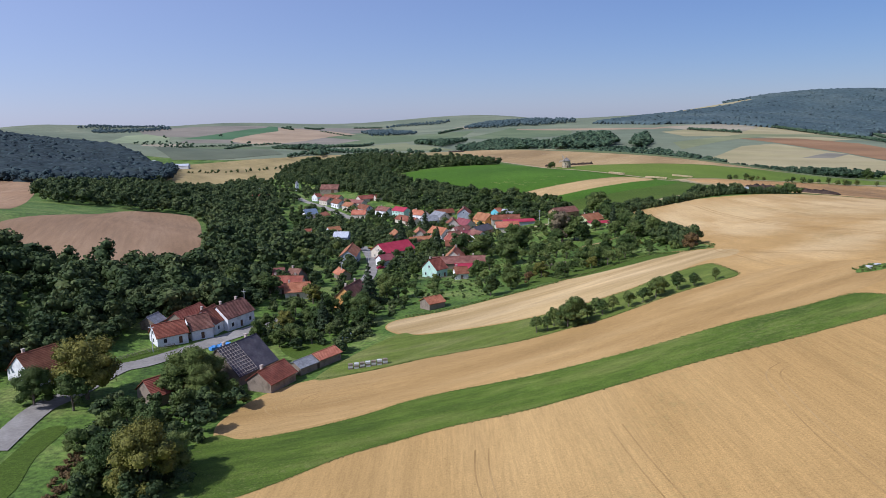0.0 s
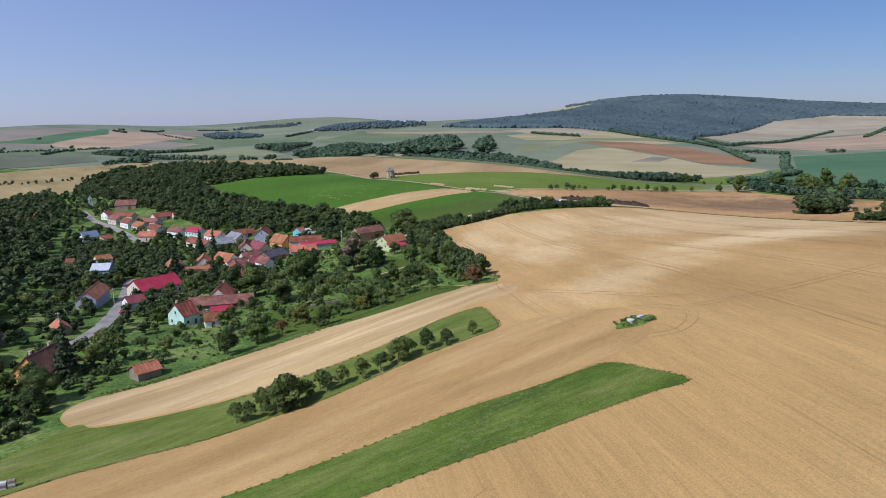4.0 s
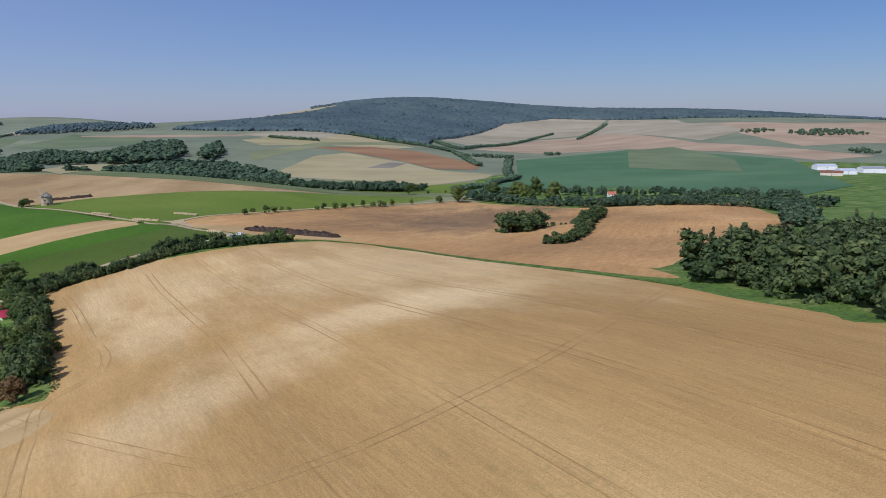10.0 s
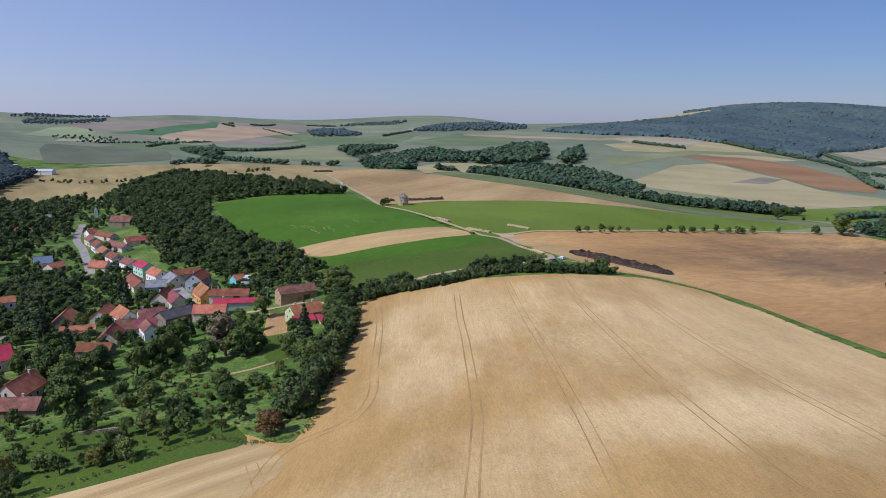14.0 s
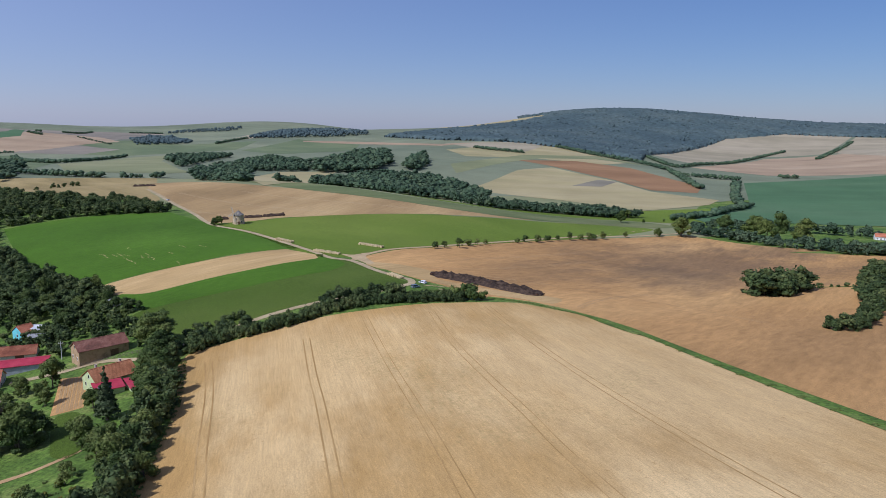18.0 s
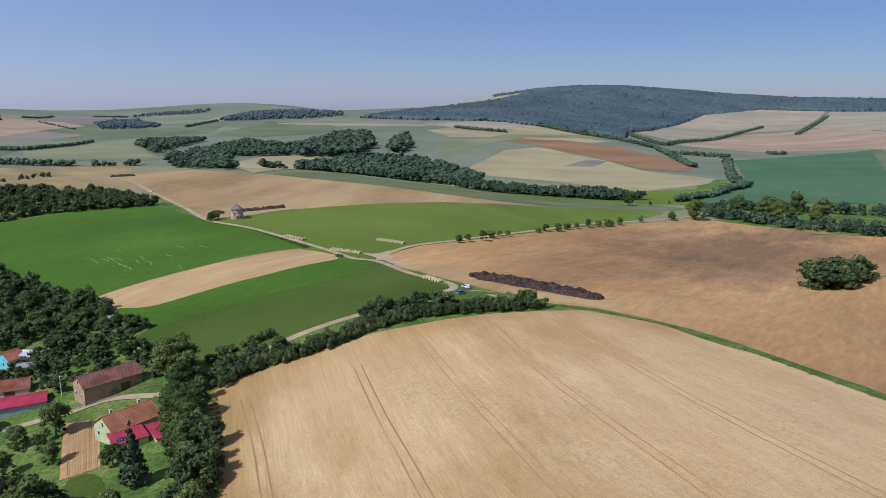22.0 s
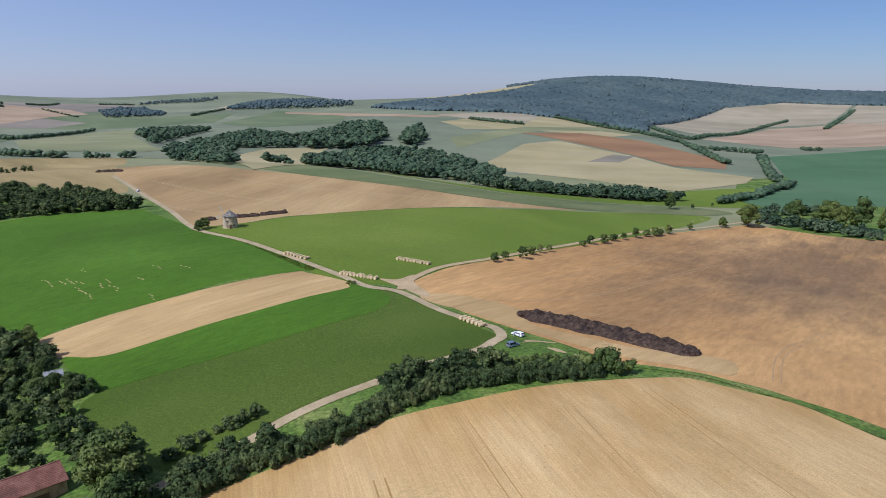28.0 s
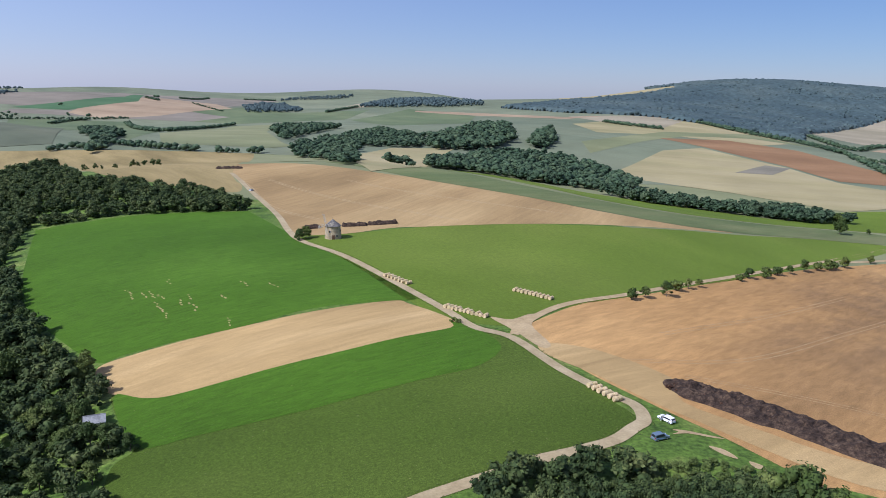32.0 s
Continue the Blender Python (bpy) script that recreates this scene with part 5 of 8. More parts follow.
house(39.4, 436.0, 5, 14.2, 9.0, 3.2, 6.0, TILE_ORANGE, WALL_CREAM, "farm building with an orange tiled roof", "barn")
house(0.2, 522.4, 27, 14.6, 7.0, 3.0, 5.4, TILE_RED, WALL_CREAM, "outbuilding with a long red roof", "barn")
house(-10.1, 503.2, 17, 10.6, 10.0, 3.2, 6.0, ROOF_GREY, WALL_GREY, "barn with a pale grey roof", "barn")
house(-26.5, 516.5, -57, 26.0, 8.0, 3.0, 5.6, TILE_RED, WALL_CREAM, "outbuilding with a red tiled roof", "barn")
house(-113.6, 709.1, -7, 18.0, 11.0, 4.0, 8.0, TILE_BROWN, WALL_STONE, "big old barn with a weathered brown roof", "barn")
house(-177.9, 672.3, 2, 24.6, 9.0, 3.4, 6.0, TILE_RED, WALL_CREAM, "long farm building with a red roof", "barn")
house(-200.4, 763.5, 40, 9.1, 8.0, 3.0, 5.6, ROOF_GREY, WALL_STONE, "grey-roofed barn among trees", "barn")
house(-286.1, 938.0, 64, 7.7, 8.0, 4.0, 8.0, TILE_RED, WALL_WHITE, "lone white house with a red roof among trees", "house", 0, True)
house(-110.1, 575.9, 32, 10.5, 9.0, 3.6, 7.0, ROOF_BLUE, WALL_WHITE, "house with a blue-grey metal roof", "house", 1)
house(-97.9, 566.3, 72, 10.8, 8.0, 3.2, 5.8, TILE_ORANGE, WALL_CREAM, "outbuilding with an orange roof", "barn")
house(-91.7, 470.5, 1, 4.1, 8.0, 3.4, 6.4, TILE_RED, WALL_TURQUOISE, "pale blue house with a red roof", "house")
house(-69.3, 625.5, 38, 15.3, 8.0, 3.0, 5.6, TILE_RED, WALL_CREAM, "outbuilding with a red roof on the slope", "barn")
house(-58.0, 624.1, 25, 5.9, 6.0, 2.6, 4.6, TILE_RED, WALL_CREAM, "small shed with a red roof", "shed")
house(-102.7, 652.8, -34, 20.2, 7.0, 3.0, 5.4, TILE_RED, WALL_CREAM, "outbuilding behind the street with a red roof", "barn")
house(-77.8, 615.2, -42, 24.6, 7.0, 3.0, 5.2, TILE_BROWN, WALL_CREAM, "outbuilding behind the street with a brown roof", "barn")
house(-4.6, 240.6, 35, 6.5, 6.0, 2.4, 4.0, TILE_ORANGE, WALL_STONE, "small open shed with a red tiled roof", "shed")
house(76.8, 446.5, 31, 17.8, 8.5, 4.6, 7.2, TILE_BROWN, WALL_BRICK, "old brick barn with a weathered tiled roof", "barn")
house(86.6, 412.9, 37, 14.0, 9.5, 3.6, 6.6, TILE_ORANGE, WALL_YELLOW, "yellow-green cottage with an orange tiled roof", "house", 2, True)
house(762.9, 757.7, -33, 10.3, 8.0, 3.5, 6.5, TILE_ORANGE, WALL_WHITE, "lone white valley house with an orange roof", "house", 1, True)
house(1322.7, 812.2, -34, 34.1, 22.0, 7.0, 10.0, ROOF_PALE, WALL_WHITE, "long white farm hall with a pale roof", "hall")
house(1274.6, 746.4, -34, 27.4, 20.0, 6.0, 9.0, ROOF_PALE, WALL_WHITE, "white farm hall with a pale roof", "hall")
house(1335.5, 738.1, -34, 37.1, 22.0, 8.0, 11.0, ROOF_GREY, WALL_WHITE, "large white hall with a grey roof", "hall")
house(1229.8, 743.7, -55, 32.5, 14.0, 5.0, 8.0, TILE_BROWN, WALL_CREAM, "long cream farm building with a brown roof", "hall")
house(-527.0, 1286.0, 5, 12.0, 12.0, 5.0, 9.0, ROOF_PALE, WALL_WHITE, "white house on the far valley road", "house")
house(-470.0, 1264.0, 5, 34.0, 14.0, 5.0, 8.0, ROOF_PALE, WALL_WHITE, "long white farm hall with a pale roof", "hall")




# ---- woods and hedges ----
def open_land(x, y):
    """Where no field lies."""
    ok = np.ones(np.shape(x), bool)
    for loop in FIELD_LOOPS:
        px, py = [p[0] for p in loop], [p[1] for p in loop]
        near_it = ok & (x > min(px)) & (x < max(px)) & (y > min(py)) & (y < max(py))
        if near_it.any():
            ok[near_it] = ~inside(x[near_it], y[near_it], loop)
    return ok


def clear(margin, trees=0.0):
    """A test for places where no house, road, field or planted tree lies."""
    def test(x, y):
        ok = open_land(x, y)
        for hx, hy, length, width, rot in HOUSES:
            c, s = math.cos(radians(rot)), math.sin(radians(rot))
            u, v = c * (x - hx) + s * (y - hy), -s * (x - hx) + c * (y - hy)
            ok &= (abs(u) > length / 2 + margin) | (abs(v) > width / 2 + margin)
        for line, w in ROAD_LINES:
            for p in line:
                ok &= (p.x - x) ** 2 + (p.y - y) ** 2 > (w / 2 + margin) ** 2
        if trees:
            for a, b in TREES:
                ok &= (x - a) ** 2 + (y - b) ** 2 > trees ** 2
        return ok
    return test


def along(line, step, jitter, rng, rows=1, gap=4.0):
    """Places along a line in one or more rows."""
    pts = smooth_loop(line, 12, False)
    out, run = [], 0.0
    for p, q in zip(pts, pts[1:]):
        d = q - p
        run += d.length
        while run > step:
            run -= step
            o = Vector((-d.y, d.x)).normalized() if d.length else Vector((0, 1))
            for r in range(rows):
                c = q + o * (r - (rows - 1) / 2) * gap
                out.append((c.x + rng.uniform(-jitter, jitter), c.y + rng.uniform(-jitter, jitter)))
    return out


wr = np.random.default_rng(3)
near = [crown_arrays(wr, broad_lobes(wr, 10, 0.36, 0.18, 9), 310, 0.54) for k in range(8)]
slope_wood = [(65.0, 777.2), (22.2, 782.4), (-37.5, 788.2), (-64.5, 790.0), (-35.2, 688.9), (10, 605), (45, 560), (62, 520), (50, 505), (20, 515), (-37.0, 575.3), (-66.4, 628.6), (-114.5, 734.4), (-188.7, 845.4), (-274.4, 1079.6), (-213.1, 1151.2), (-79.7, 891.0), (-14.4, 853.5), (40, 825)]
woods("slope_wood", scatter(slope_wood, 6.8, wr, clear(2)), 9, near, WOODS_LEAF, "dense green wood on the slope above the village", seed=4)
woods("wood_edge", along([(-52.9, 759.9), (-33.5, 765.4), (-14.7, 773.5), (19.0, 778.1), (57.1, 782.1), (62.0, 780.1)], 4.5, 1.8, wr, 2, 5.0), 9, near, WOODS_LEAF, "edge of the dense wood above the clover", "wood", 37)
west_wood = [(-106, 184), (-97, 200), (-90, 215), (-84, 232), (-74, 246), (-64, 262), (-66, 282), (-95, 292), (-104, 283), (-121, 270), (-167, 256), (-240, 270), (-260, 200), (-180, 110), (-125, 120), (-112, 150)]
woods("west_wood", scatter(west_wood, 8.0, wr, clear(2)), 12.5, MID_LIB, WOODS_LEAF, "dense dark broadleaf wood beside the village road", seed=5)
back_wood = [(-102, 294), (-76, 298), (-74, 330), (-78, 400), (-100, 450), (-123.8, 535.0), (-145.6, 628.8), (-248.8, 943.0), (-363.1, 1086.8), (-449.6, 883.1), (-347.3, 582.4), (-262, 470), (-222, 488), (-190, 522), (-166, 490), (-118, 350)]
woods("back_wood", scatter(back_wood, 8.6, wr, clear(3)), 11, BACK_LIB, WOODS_LEAF, "dense broadleaf wood round the brown field", seed=6)
east_wood = [(292, 240), (282, 229), (274, 217), (268, 203), (265, 190), (263, 172), (262, 155), (275, 90), (400, 110), (530, 240), (500, 290), (440, 282), (390, 262), (340, 248), (310, 244)]
inner = [p for p in scatter(east_wood, 7.2, wr, clear(0.5))]
woods("east_wood", [p for i, p in enumerate(inner) if i % 4], 13.0, near, WOODS_LEAF, "tall mixed wood at the edge of the stubble", seed=7)
woods("east_spruces", [p for i, p in enumerate(inner) if i % 4 == 0 and p[0] > 300 - (p[1] - 150) * 0.1], 14.5, SPRUCE_LIB, NEEDLES, "dark spruces among the mixed wood", seed=8)
woods("grove", scatter([(401, 491), (421, 489), (449, 504), (445, 515), (425, 513), (405, 503)], 5.0, wr), 15, near, WOODS_LEAF, "round grove of dark trees in the harrowed field", seed=9)
woods("verge_bushes", along([(457, 510), (468, 510), (486, 506)], 5, 1.5, wr), 3.2, SHRUB_LIB, WOODS_LEAF, "low bushes on the grass strip by the grove", "bushes", 59)
woods("field_hedge", along([(366, 409), (376, 403), (396, 414), (430, 442), (445, 456)], 3.2, 1.2, wr, 2, 4.0), 7.0, near, WOODS_LEAF, "bushy hedge that runs into the harrowed field", "hedge", 10)
woods("field_hedge_trees", along([(440, 452), (470, 484), (510, 520), (570, 575)], 4.2, 1.8, wr, 2, 5.0), 11, near, WOODS_LEAF, "taller trees at the upper end of the field hedge", "trees", 11)
woods("lane_hedge", along([(108, 428), (118, 436), (127, 437.5), (139, 440.5), (150, 444.5), (160, 450), (170, 454.5), (182, 457), (195, 456), (207, 455), (222, 453.5)], 1.9, 0.9, wr, 3, 2.5), 5.0, HEDGE_LIB, WOODS_LEAF, "dense green hedge of bushes between lane and stubble", "hedge", 12, 0.75)
woods("hedge_trees", along([(159, 457), (168, 462), (182, 466), (195, 464)], 3.6, 1.2, wr, 2, 3.5), 6.8, near, WOODS_LEAF, "taller trees in the hedge by the lane", "trees", 55)
woods("hedge_start_trees", along([(109, 430), (116, 437), (125, 442), (134, 445)], 3.4, 1.2, wr, 2, 3.0), 6.5, near, WOODS_LEAF, "taller bushes at the lower end of the hedge", "bushes", 62)
woods("lane_bushes", [(119, 457), (122, 458), (125.5, 460), (128, 461), (112, 452), (115, 455), (108, 450)], 4.2, SHRUB_LIB, WOODS_LEAF, "low bushes across the lane from the hedge", "bushes", 56)
woods("field_edge_bushes", along([(103, 285), (104, 330), (106, 377), (103, 410), (104, 424)], 3.6, 1.3, wr, 2, 4.6), 8.5, near, WOODS_LEAF, "row of trees and bushes along the stubble edge", "hedge", 13, 0.8)
woods("garden_edge_bushes", along([(40, 470), (56, 500), (58, 530), (42, 550), (10, 592), (-25.1, 661.2)], 3.6, 2.2, wr, 3, 5.0), 6.0, near, WOODS_LEAF, "thick trees along the clover field", "hedge", 14, 0.9)
woods("lane_side_scrub", scatter([(-83, 146), (-77, 155), (-65, 160), (-42, 156), (-47, 143), (-51, 128), (-44, 112), (-60, 104), (-66, 116), (-69, 130)], 5.2, wr, clear(2)), 5.6, near, WOODS_LEAF, "overgrown trees and bushes below the lane", "bushes", 15)
woods("yard_trees", scatter([(-58, 203), (-54, 229), (-35, 232), (-20, 229), (-21, 205), (-30, 190), (-46, 196)], 8.5, wr, clear(2)), 5.0, near, WOODS_LEAF, "yard trees between the road and the field", "trees", 34)
woods("yard_scrub", scatter([(-60, 208), (-58, 232), (-66, 250), (-60, 264), (-20, 268), (-12, 246), (-20, 228), (-22, 206), (-36, 196)], 4.6, wr, clear(1.5)), 2.6, SHRUB_LIB, WOODS_LEAF, "low bushes and rough growth round the yards", "bushes", 130)
woods("cottage_wood", scatter([(-118, 178), (-106, 176), (-98, 196), (-90, 212), (-84, 230), (-72, 240), (-60, 258), (-58, 286), (-96, 292), (-112, 240)], 5.6, wr, clear(1.5)), 8.5, near, WOODS_LEAF, "dark edge of the wood behind the cottages", "wood", 131)
woods("north_trees", scatter([(-340.1, 904.3), (-258.1, 899.6), (-182.9, 863.6), (-122.2, 741.5), (-133.0, 668.2), (-140.2, 594.8), (-181.4, 596.7), (-360.1, 844.2), (-457.9, 852.4), (-462.3, 876.8), (-440.8, 980.0), (-415.3, 989.7)], 9.5, wr, clear(3)), 7.5, BACK_LIB, WOODS_LEAF, "trees at the upper end of the village", "trees", 35)
woods("hill_clump", along([(-216.7, 941.8), (-199.5, 954.2), (-200.5, 1011.0), (-207.2, 1096.8), (-203.3, 1137.4)], 4.5, 2.5, wr, 3, 6), 13, MID_LIB, WOODS_LEAF, "tall clump of trees running into the hilltop field", "trees", 72)
woods("hall_trees", along([(-420, 1150), (-380, 1130), (-320, 1110), (-240, 1105), (-150, 1085), (-60, 1040)], 9, 4, wr, 1), 7, BACK_LIB, WOODS_LEAF, "hedge of bushes along the crest of the hilltop field", "hedge", 73)
woods("barn_trees", scatter([(56, 452), (98, 447), (94, 462), (84, 482), (80, 500), (68, 512), (48, 505), (44, 475)], 6.2, wr, clear(2)), 6.4, near, WOODS_LEAF, "garden trees behind the old barn", "trees", 36)
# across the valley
woods("horizon_wood", scatter([(-363, 3223), (-363, 3774), (-255, 3705), (-100, 2909), (-121, 2823), (-199, 2817), (-275, 2799)], 17, wr), 15, FOREST_LIB, HAZED_HILL_LEAF, "dark wood on the far pasture", "wood", 60, 1.35)
woods("horizon_wood", scatter([(98, 3064), (208, 3681), (394, 3658), (452, 3176), (520, 2978), (544, 2839), (415, 2820), (315, 2871), (213, 2925)], 18, wr), 17, FOREST_LIB, HAZED_HILL_LEAF, "dark wood along the horizon", "wood", 61, 1.35)
woods("horizon_strip", scatter([(-321, 4020), (-187, 4119), (-43, 4082), (42, 4129), (49, 4042), (-23, 3938), (-176, 3979), (-308, 3957)], 18, wr), 13, FOREST_LIB, HAZED_HILL_LEAF, "strip of wood on the far pasture", "wood", 62, 1.35)
woods("valley_wood", scatter([(-76, 1905), (-61, 2053), (17, 2106), (70, 1994), (51, 1845), (14, 1567), (1, 1471)], 11.5, wr), 14, FAR_LIB, HAZED_FAR_LEAF, "wood on the far valley side", "wood", 63, 1.35)
woods("valley_wood", scatter([(31, 1325), (35, 1434), (100, 1619), (157, 1820), (213, 1685), (234, 1504), (216, 1456), (169, 1447), (123, 1438), (120, 1329), (126, 1024), (115, 995), (87, 1205), (46, 1246)], 9, wr), 12, FAR_LIB, HAZED_FAR_LEAF, "long wood on the far valley side", "wood", 64, 1.35)
woods("valley_wood", scatter([(231, 1527), (300, 1733), (379, 1948), (401, 2000), (452, 1949), (394, 1590), (326, 1475), (277, 1462), (230, 1448)], 11, wr), 18, FAR_LIB, HAZED_FAR_LEAF, "tall wood on the rise across the valley", "wood", 65, 1.35)
woods("round_copse", scatter([(413, 1548), (473, 1741), (507, 1772), (478, 1621), (434, 1530)], 10, wr), 20, FAR_LIB, HAZED_FAR_LEAF, "round copse on the far slope", "wood", 66, 1.35)
woods("left_wood", scatter([(-375, 1770), (-276, 1539), (-233, 1408), (-219, 1277)], 9, wr), 14, FAR_LIB, HAZED_FAR_LEAF, "dark wood beyond the hilltop field", "wood", 70, 1.35)
woods("left_wood", scatter([(-427, 1791), (-421, 1888), (-296, 1638), (-248, 1517), (-263, 1465), (-326, 1548)], 9, wr), 12, FAR_LIB, HAZED_FAR_LEAF, "dark wood beyond the hilltop field", "wood", 71, 1.35)
woods("far_hedge", along([(-536, 2400), (-384, 2023), (-264, 1757), (-253, 1923), (-244, 2107), (-225, 2285)], 5.5, 3, wr, 2, 7), 9.5, FOREST_LIB, HAZED_FAR_LEAF, "thick line of hedge trees between far fields", "hedge", 89, 1.45)
woods("far_hedge", along([(1017, 2251), (1034, 2129), (1048, 2015), (1061, 1938), (1071, 1862), (1062, 1732), (1041, 1599)], 5.5, 3, wr, 2, 7), 9.5, FOREST_LIB, HAZED_FAR_LEAF, "thick line of hedge trees between far fields", "hedge", 90, 1.45)
woods("far_hedge", along([(1015, 2232), (1025, 2099), (1032, 1975), (1044, 1899), (1054, 1825)], 5.5, 3, wr, 2, 7), 9.5, FOREST_LIB, HAZED_FAR_LEAF, "thick line of hedge trees between far fields", "hedge", 91, 1.45)
woods("far_hedge", along([(732, 2135), (754, 2045), (784, 1988), (815, 1940)], 5.5, 3, wr, 2, 7), 9.5, FOREST_LIB, HAZED_FAR_LEAF, "thick line of hedge trees between far fields", "hedge", 92, 1.45)
woods("far_hedge", along([(1232, 2022), (1121, 1701), (1269, 1827), (1439, 1942), (1683, 2160), (1854, 2293), (1995, 2379)], 5.5, 3, wr, 2, 7), 9.5, FOREST_LIB, HAZED_FAR_LEAF, "thick line of hedge trees between far fields", "hedge", 93, 1.45)
woods("far_hedge", along([(1818, 2018), (2088, 2241), (2381, 2473)], 5.5, 3, wr, 2, 7), 9.5, FOREST_LIB, HAZED_FAR_LEAF, "thick line of hedge trees between far fields", "hedge", 94, 1.45)
woods("far_hedge", along([(1024, 1571), (925, 1336), (905, 1279)], 5.5, 3, wr, 2, 7), 9.5, FOREST_LIB, HAZED_FAR_LEAF, "thick line of hedge trees between far fields", "hedge", 95, 1.45)
woods("far_hedge", along([(993, 1511), (1035, 1461), (1057, 1435), (1077, 1408)], 5.5, 3, wr, 2, 7), 9.5, FOREST_LIB, HAZED_FAR_LEAF, "thick line of hedge trees between far fields", "hedge", 96, 1.45)
woods("far_hedge", along([(1036, 1358), (916, 1199), (839, 1091)], 5.5, 3, wr, 2, 7), 9.5, FOREST_LIB, HAZED_FAR_LEAF, "thick line of hedge trees between far fields", "hedge", 97, 1.45)
woods("far_hedge", along([(626, 934), (672, 960), (715, 981), (776, 1023), (840, 1064)], 5.5, 3, wr, 2, 7), 9.5, FOREST_LIB, HAZED_FAR_LEAF, "thick line of hedge trees between far fields", "hedge", 98, 1.45)
woods("far_hedge", along([(840, 1064), (799, 1034)], 5.5, 3, wr, 2, 7), 9.5, FOREST_LIB, HAZED_FAR_LEAF, "thick line of hedge trees between far fields", "hedge", 99, 1.45)
woods("far_hedge", along([(1205, 1449), (1250, 1442)], 5.5, 3, wr, 2, 7), 9.5, FOREST_LIB, HAZED_FAR_LEAF, "thick line of hedge trees between far fields", "hedge", 100, 1.45)
woods("far_hedge", along([(-13, 2773), (29, 2905), (87, 3076)], 5.5, 3, wr, 2, 7), 9.5, FOREST_LIB, HAZED_FAR_LEAF, "thick line of hedge trees between far fields", "hedge", 101, 1.45)
woods("far_hedge", along([(-707, 3146), (-642, 3086)], 5.5, 3, wr, 2, 7), 9.5, FOREST_LIB, HAZED_FAR_LEAF, "thick line of hedge trees between far fields", "hedge", 102, 1.45)
woods("far_hedge", along([(-657, 3439), (-667, 4006)], 5.5, 3, wr, 2, 7), 9.5, FOREST_LIB, HAZED_FAR_LEAF, "thick line of hedge trees between far fields", "hedge", 103, 1.45)
woods("far_hedge", along([(-502, 4022), (-419, 3995), (-335, 3960)], 5.5, 3, wr, 2, 7), 9.5, FOREST_LIB, HAZED_FAR_LEAF, "thick line of hedge trees between far fields", "hedge", 104, 1.45)
woods("far_hedge", along([(-223, 1391), (-189, 1364), (-156, 1339), (-120, 1319), (-86, 1301)], 5.5, 3, wr, 2, 7), 9.5, FOREST_LIB, HAZED_FAR_LEAF, "thick line of hedge trees between far fields", "hedge", 105, 1.45)
woods("far_hedge", along([(-66, 1290), (-38, 1292)], 5.5, 3, wr, 2, 7), 9.5, FOREST_LIB, HAZED_FAR_LEAF, "thick line of hedge trees between far fields", "hedge", 106, 1.45)
woods("far_hedge", along([(-26, 1298), (-2, 1290)], 5.5, 3, wr, 2, 7), 9.5, FOREST_LIB, HAZED_FAR_LEAF, "thick line of hedge trees between far fields", "hedge", 107, 1.45)
woods("far_hedge", along([(-291, 1326), (-276, 1341), (-261, 1356), (-214, 1322)], 5.5, 3, wr, 2, 7), 9.5, FOREST_LIB, HAZED_FAR_LEAF, "thick line of hedge trees between far fields", "hedge", 108, 1.45)
woods("far_hedge", along([(-704, 2307), (-697, 2426), (-667, 2460)], 5.5, 3, wr, 2, 7), 9.5, FOREST_LIB, HAZED_FAR_LEAF, "thick line of hedge trees between far fields", "hedge", 109, 1.45)
woods("far_hedge", along([(211, 1645), (256, 1679)], 5.5, 3, wr, 2, 7), 9.5, FOREST_LIB, HAZED_FAR_LEAF, "thick line of hedge trees between far fields", "hedge", 110, 1.45)
woods("far_forest", scatter([(-1703, 3463), (-1755, 3661), (-1632, 3745), (-1586, 4064), (-1129, 2978), (-1264, 2891), (-1409, 2919)], 21, wr), 13, FOREST_LIB, HAZED_HILL_LEAF, "dark forest patch on the far slope", "wood", 120, 1.4)
woods("far_forest", scatter([(-1838, 3567), (-1900, 3950), (-1700, 4300), (-1640, 4280), (-1780, 3700)], 22, wr), 13, FOREST_LIB, HAZED_HILL_LEAF, "strip of forest on the far horizon", "wood", 121, 1.4)
woods("hamlet_trees", scatter([(-1082, 2480), (-1097, 2548), (-992, 2568), (-867, 2543), (-842, 2435), (-888, 2373), (-960, 2350), (-930, 2460)], 24, wr), 10, FOREST_LIB, HAZED_FAR_LEAF, "scattered trees round a far hamlet", "trees", 122, 1.3)
woods("far_hedge", along([(-888, 2373), (-811, 2448), (-676, 2482), (-577, 2528)], 8, 4, wr, 2, 9), 8, FOREST_LIB, HAZED_FAR_LEAF, "thick line of hedge trees between far fields", "hedge", 123, 1.45)
woods("far_hedge", along([(-538, 3141), (-361, 2815)], 7, 3, wr), 7, FOREST_LIB, HAZED_FAR_LEAF, "thin line of hedge between far fields", "hedge", 124, 1.45)
woods("far_trees", [(-759, 2570), (-755, 2564), (-696, 2549), (-690, 2546), (-634, 2540), (-1057, 2714), (-1050, 2712), (-864, 2770), (-856, 2768), (-700, 3240), (-690, 3230), (-682, 3222)], 13, FOREST_LIB, HAZED_FAR_LEAF, "single trees between far fields", "trees", 125, 1.3)
woods("far_copse", scatter([(1980, 1425), (2086, 1425), (2086, 1495), (1990, 1495)], 15, wr), 12, FOREST_LIB, HAZED_FAR_LEAF, "copse on a far bare field", "wood", 126, 1.3)
woods("far_copse", scatter([(2035, 1290), (2325, 1270), (2325, 1360), (2050, 1385)], 16, wr), 12, FOREST_LIB, HAZED_FAR_LEAF, "copse on a far bare field", "wood", 127, 1.3)
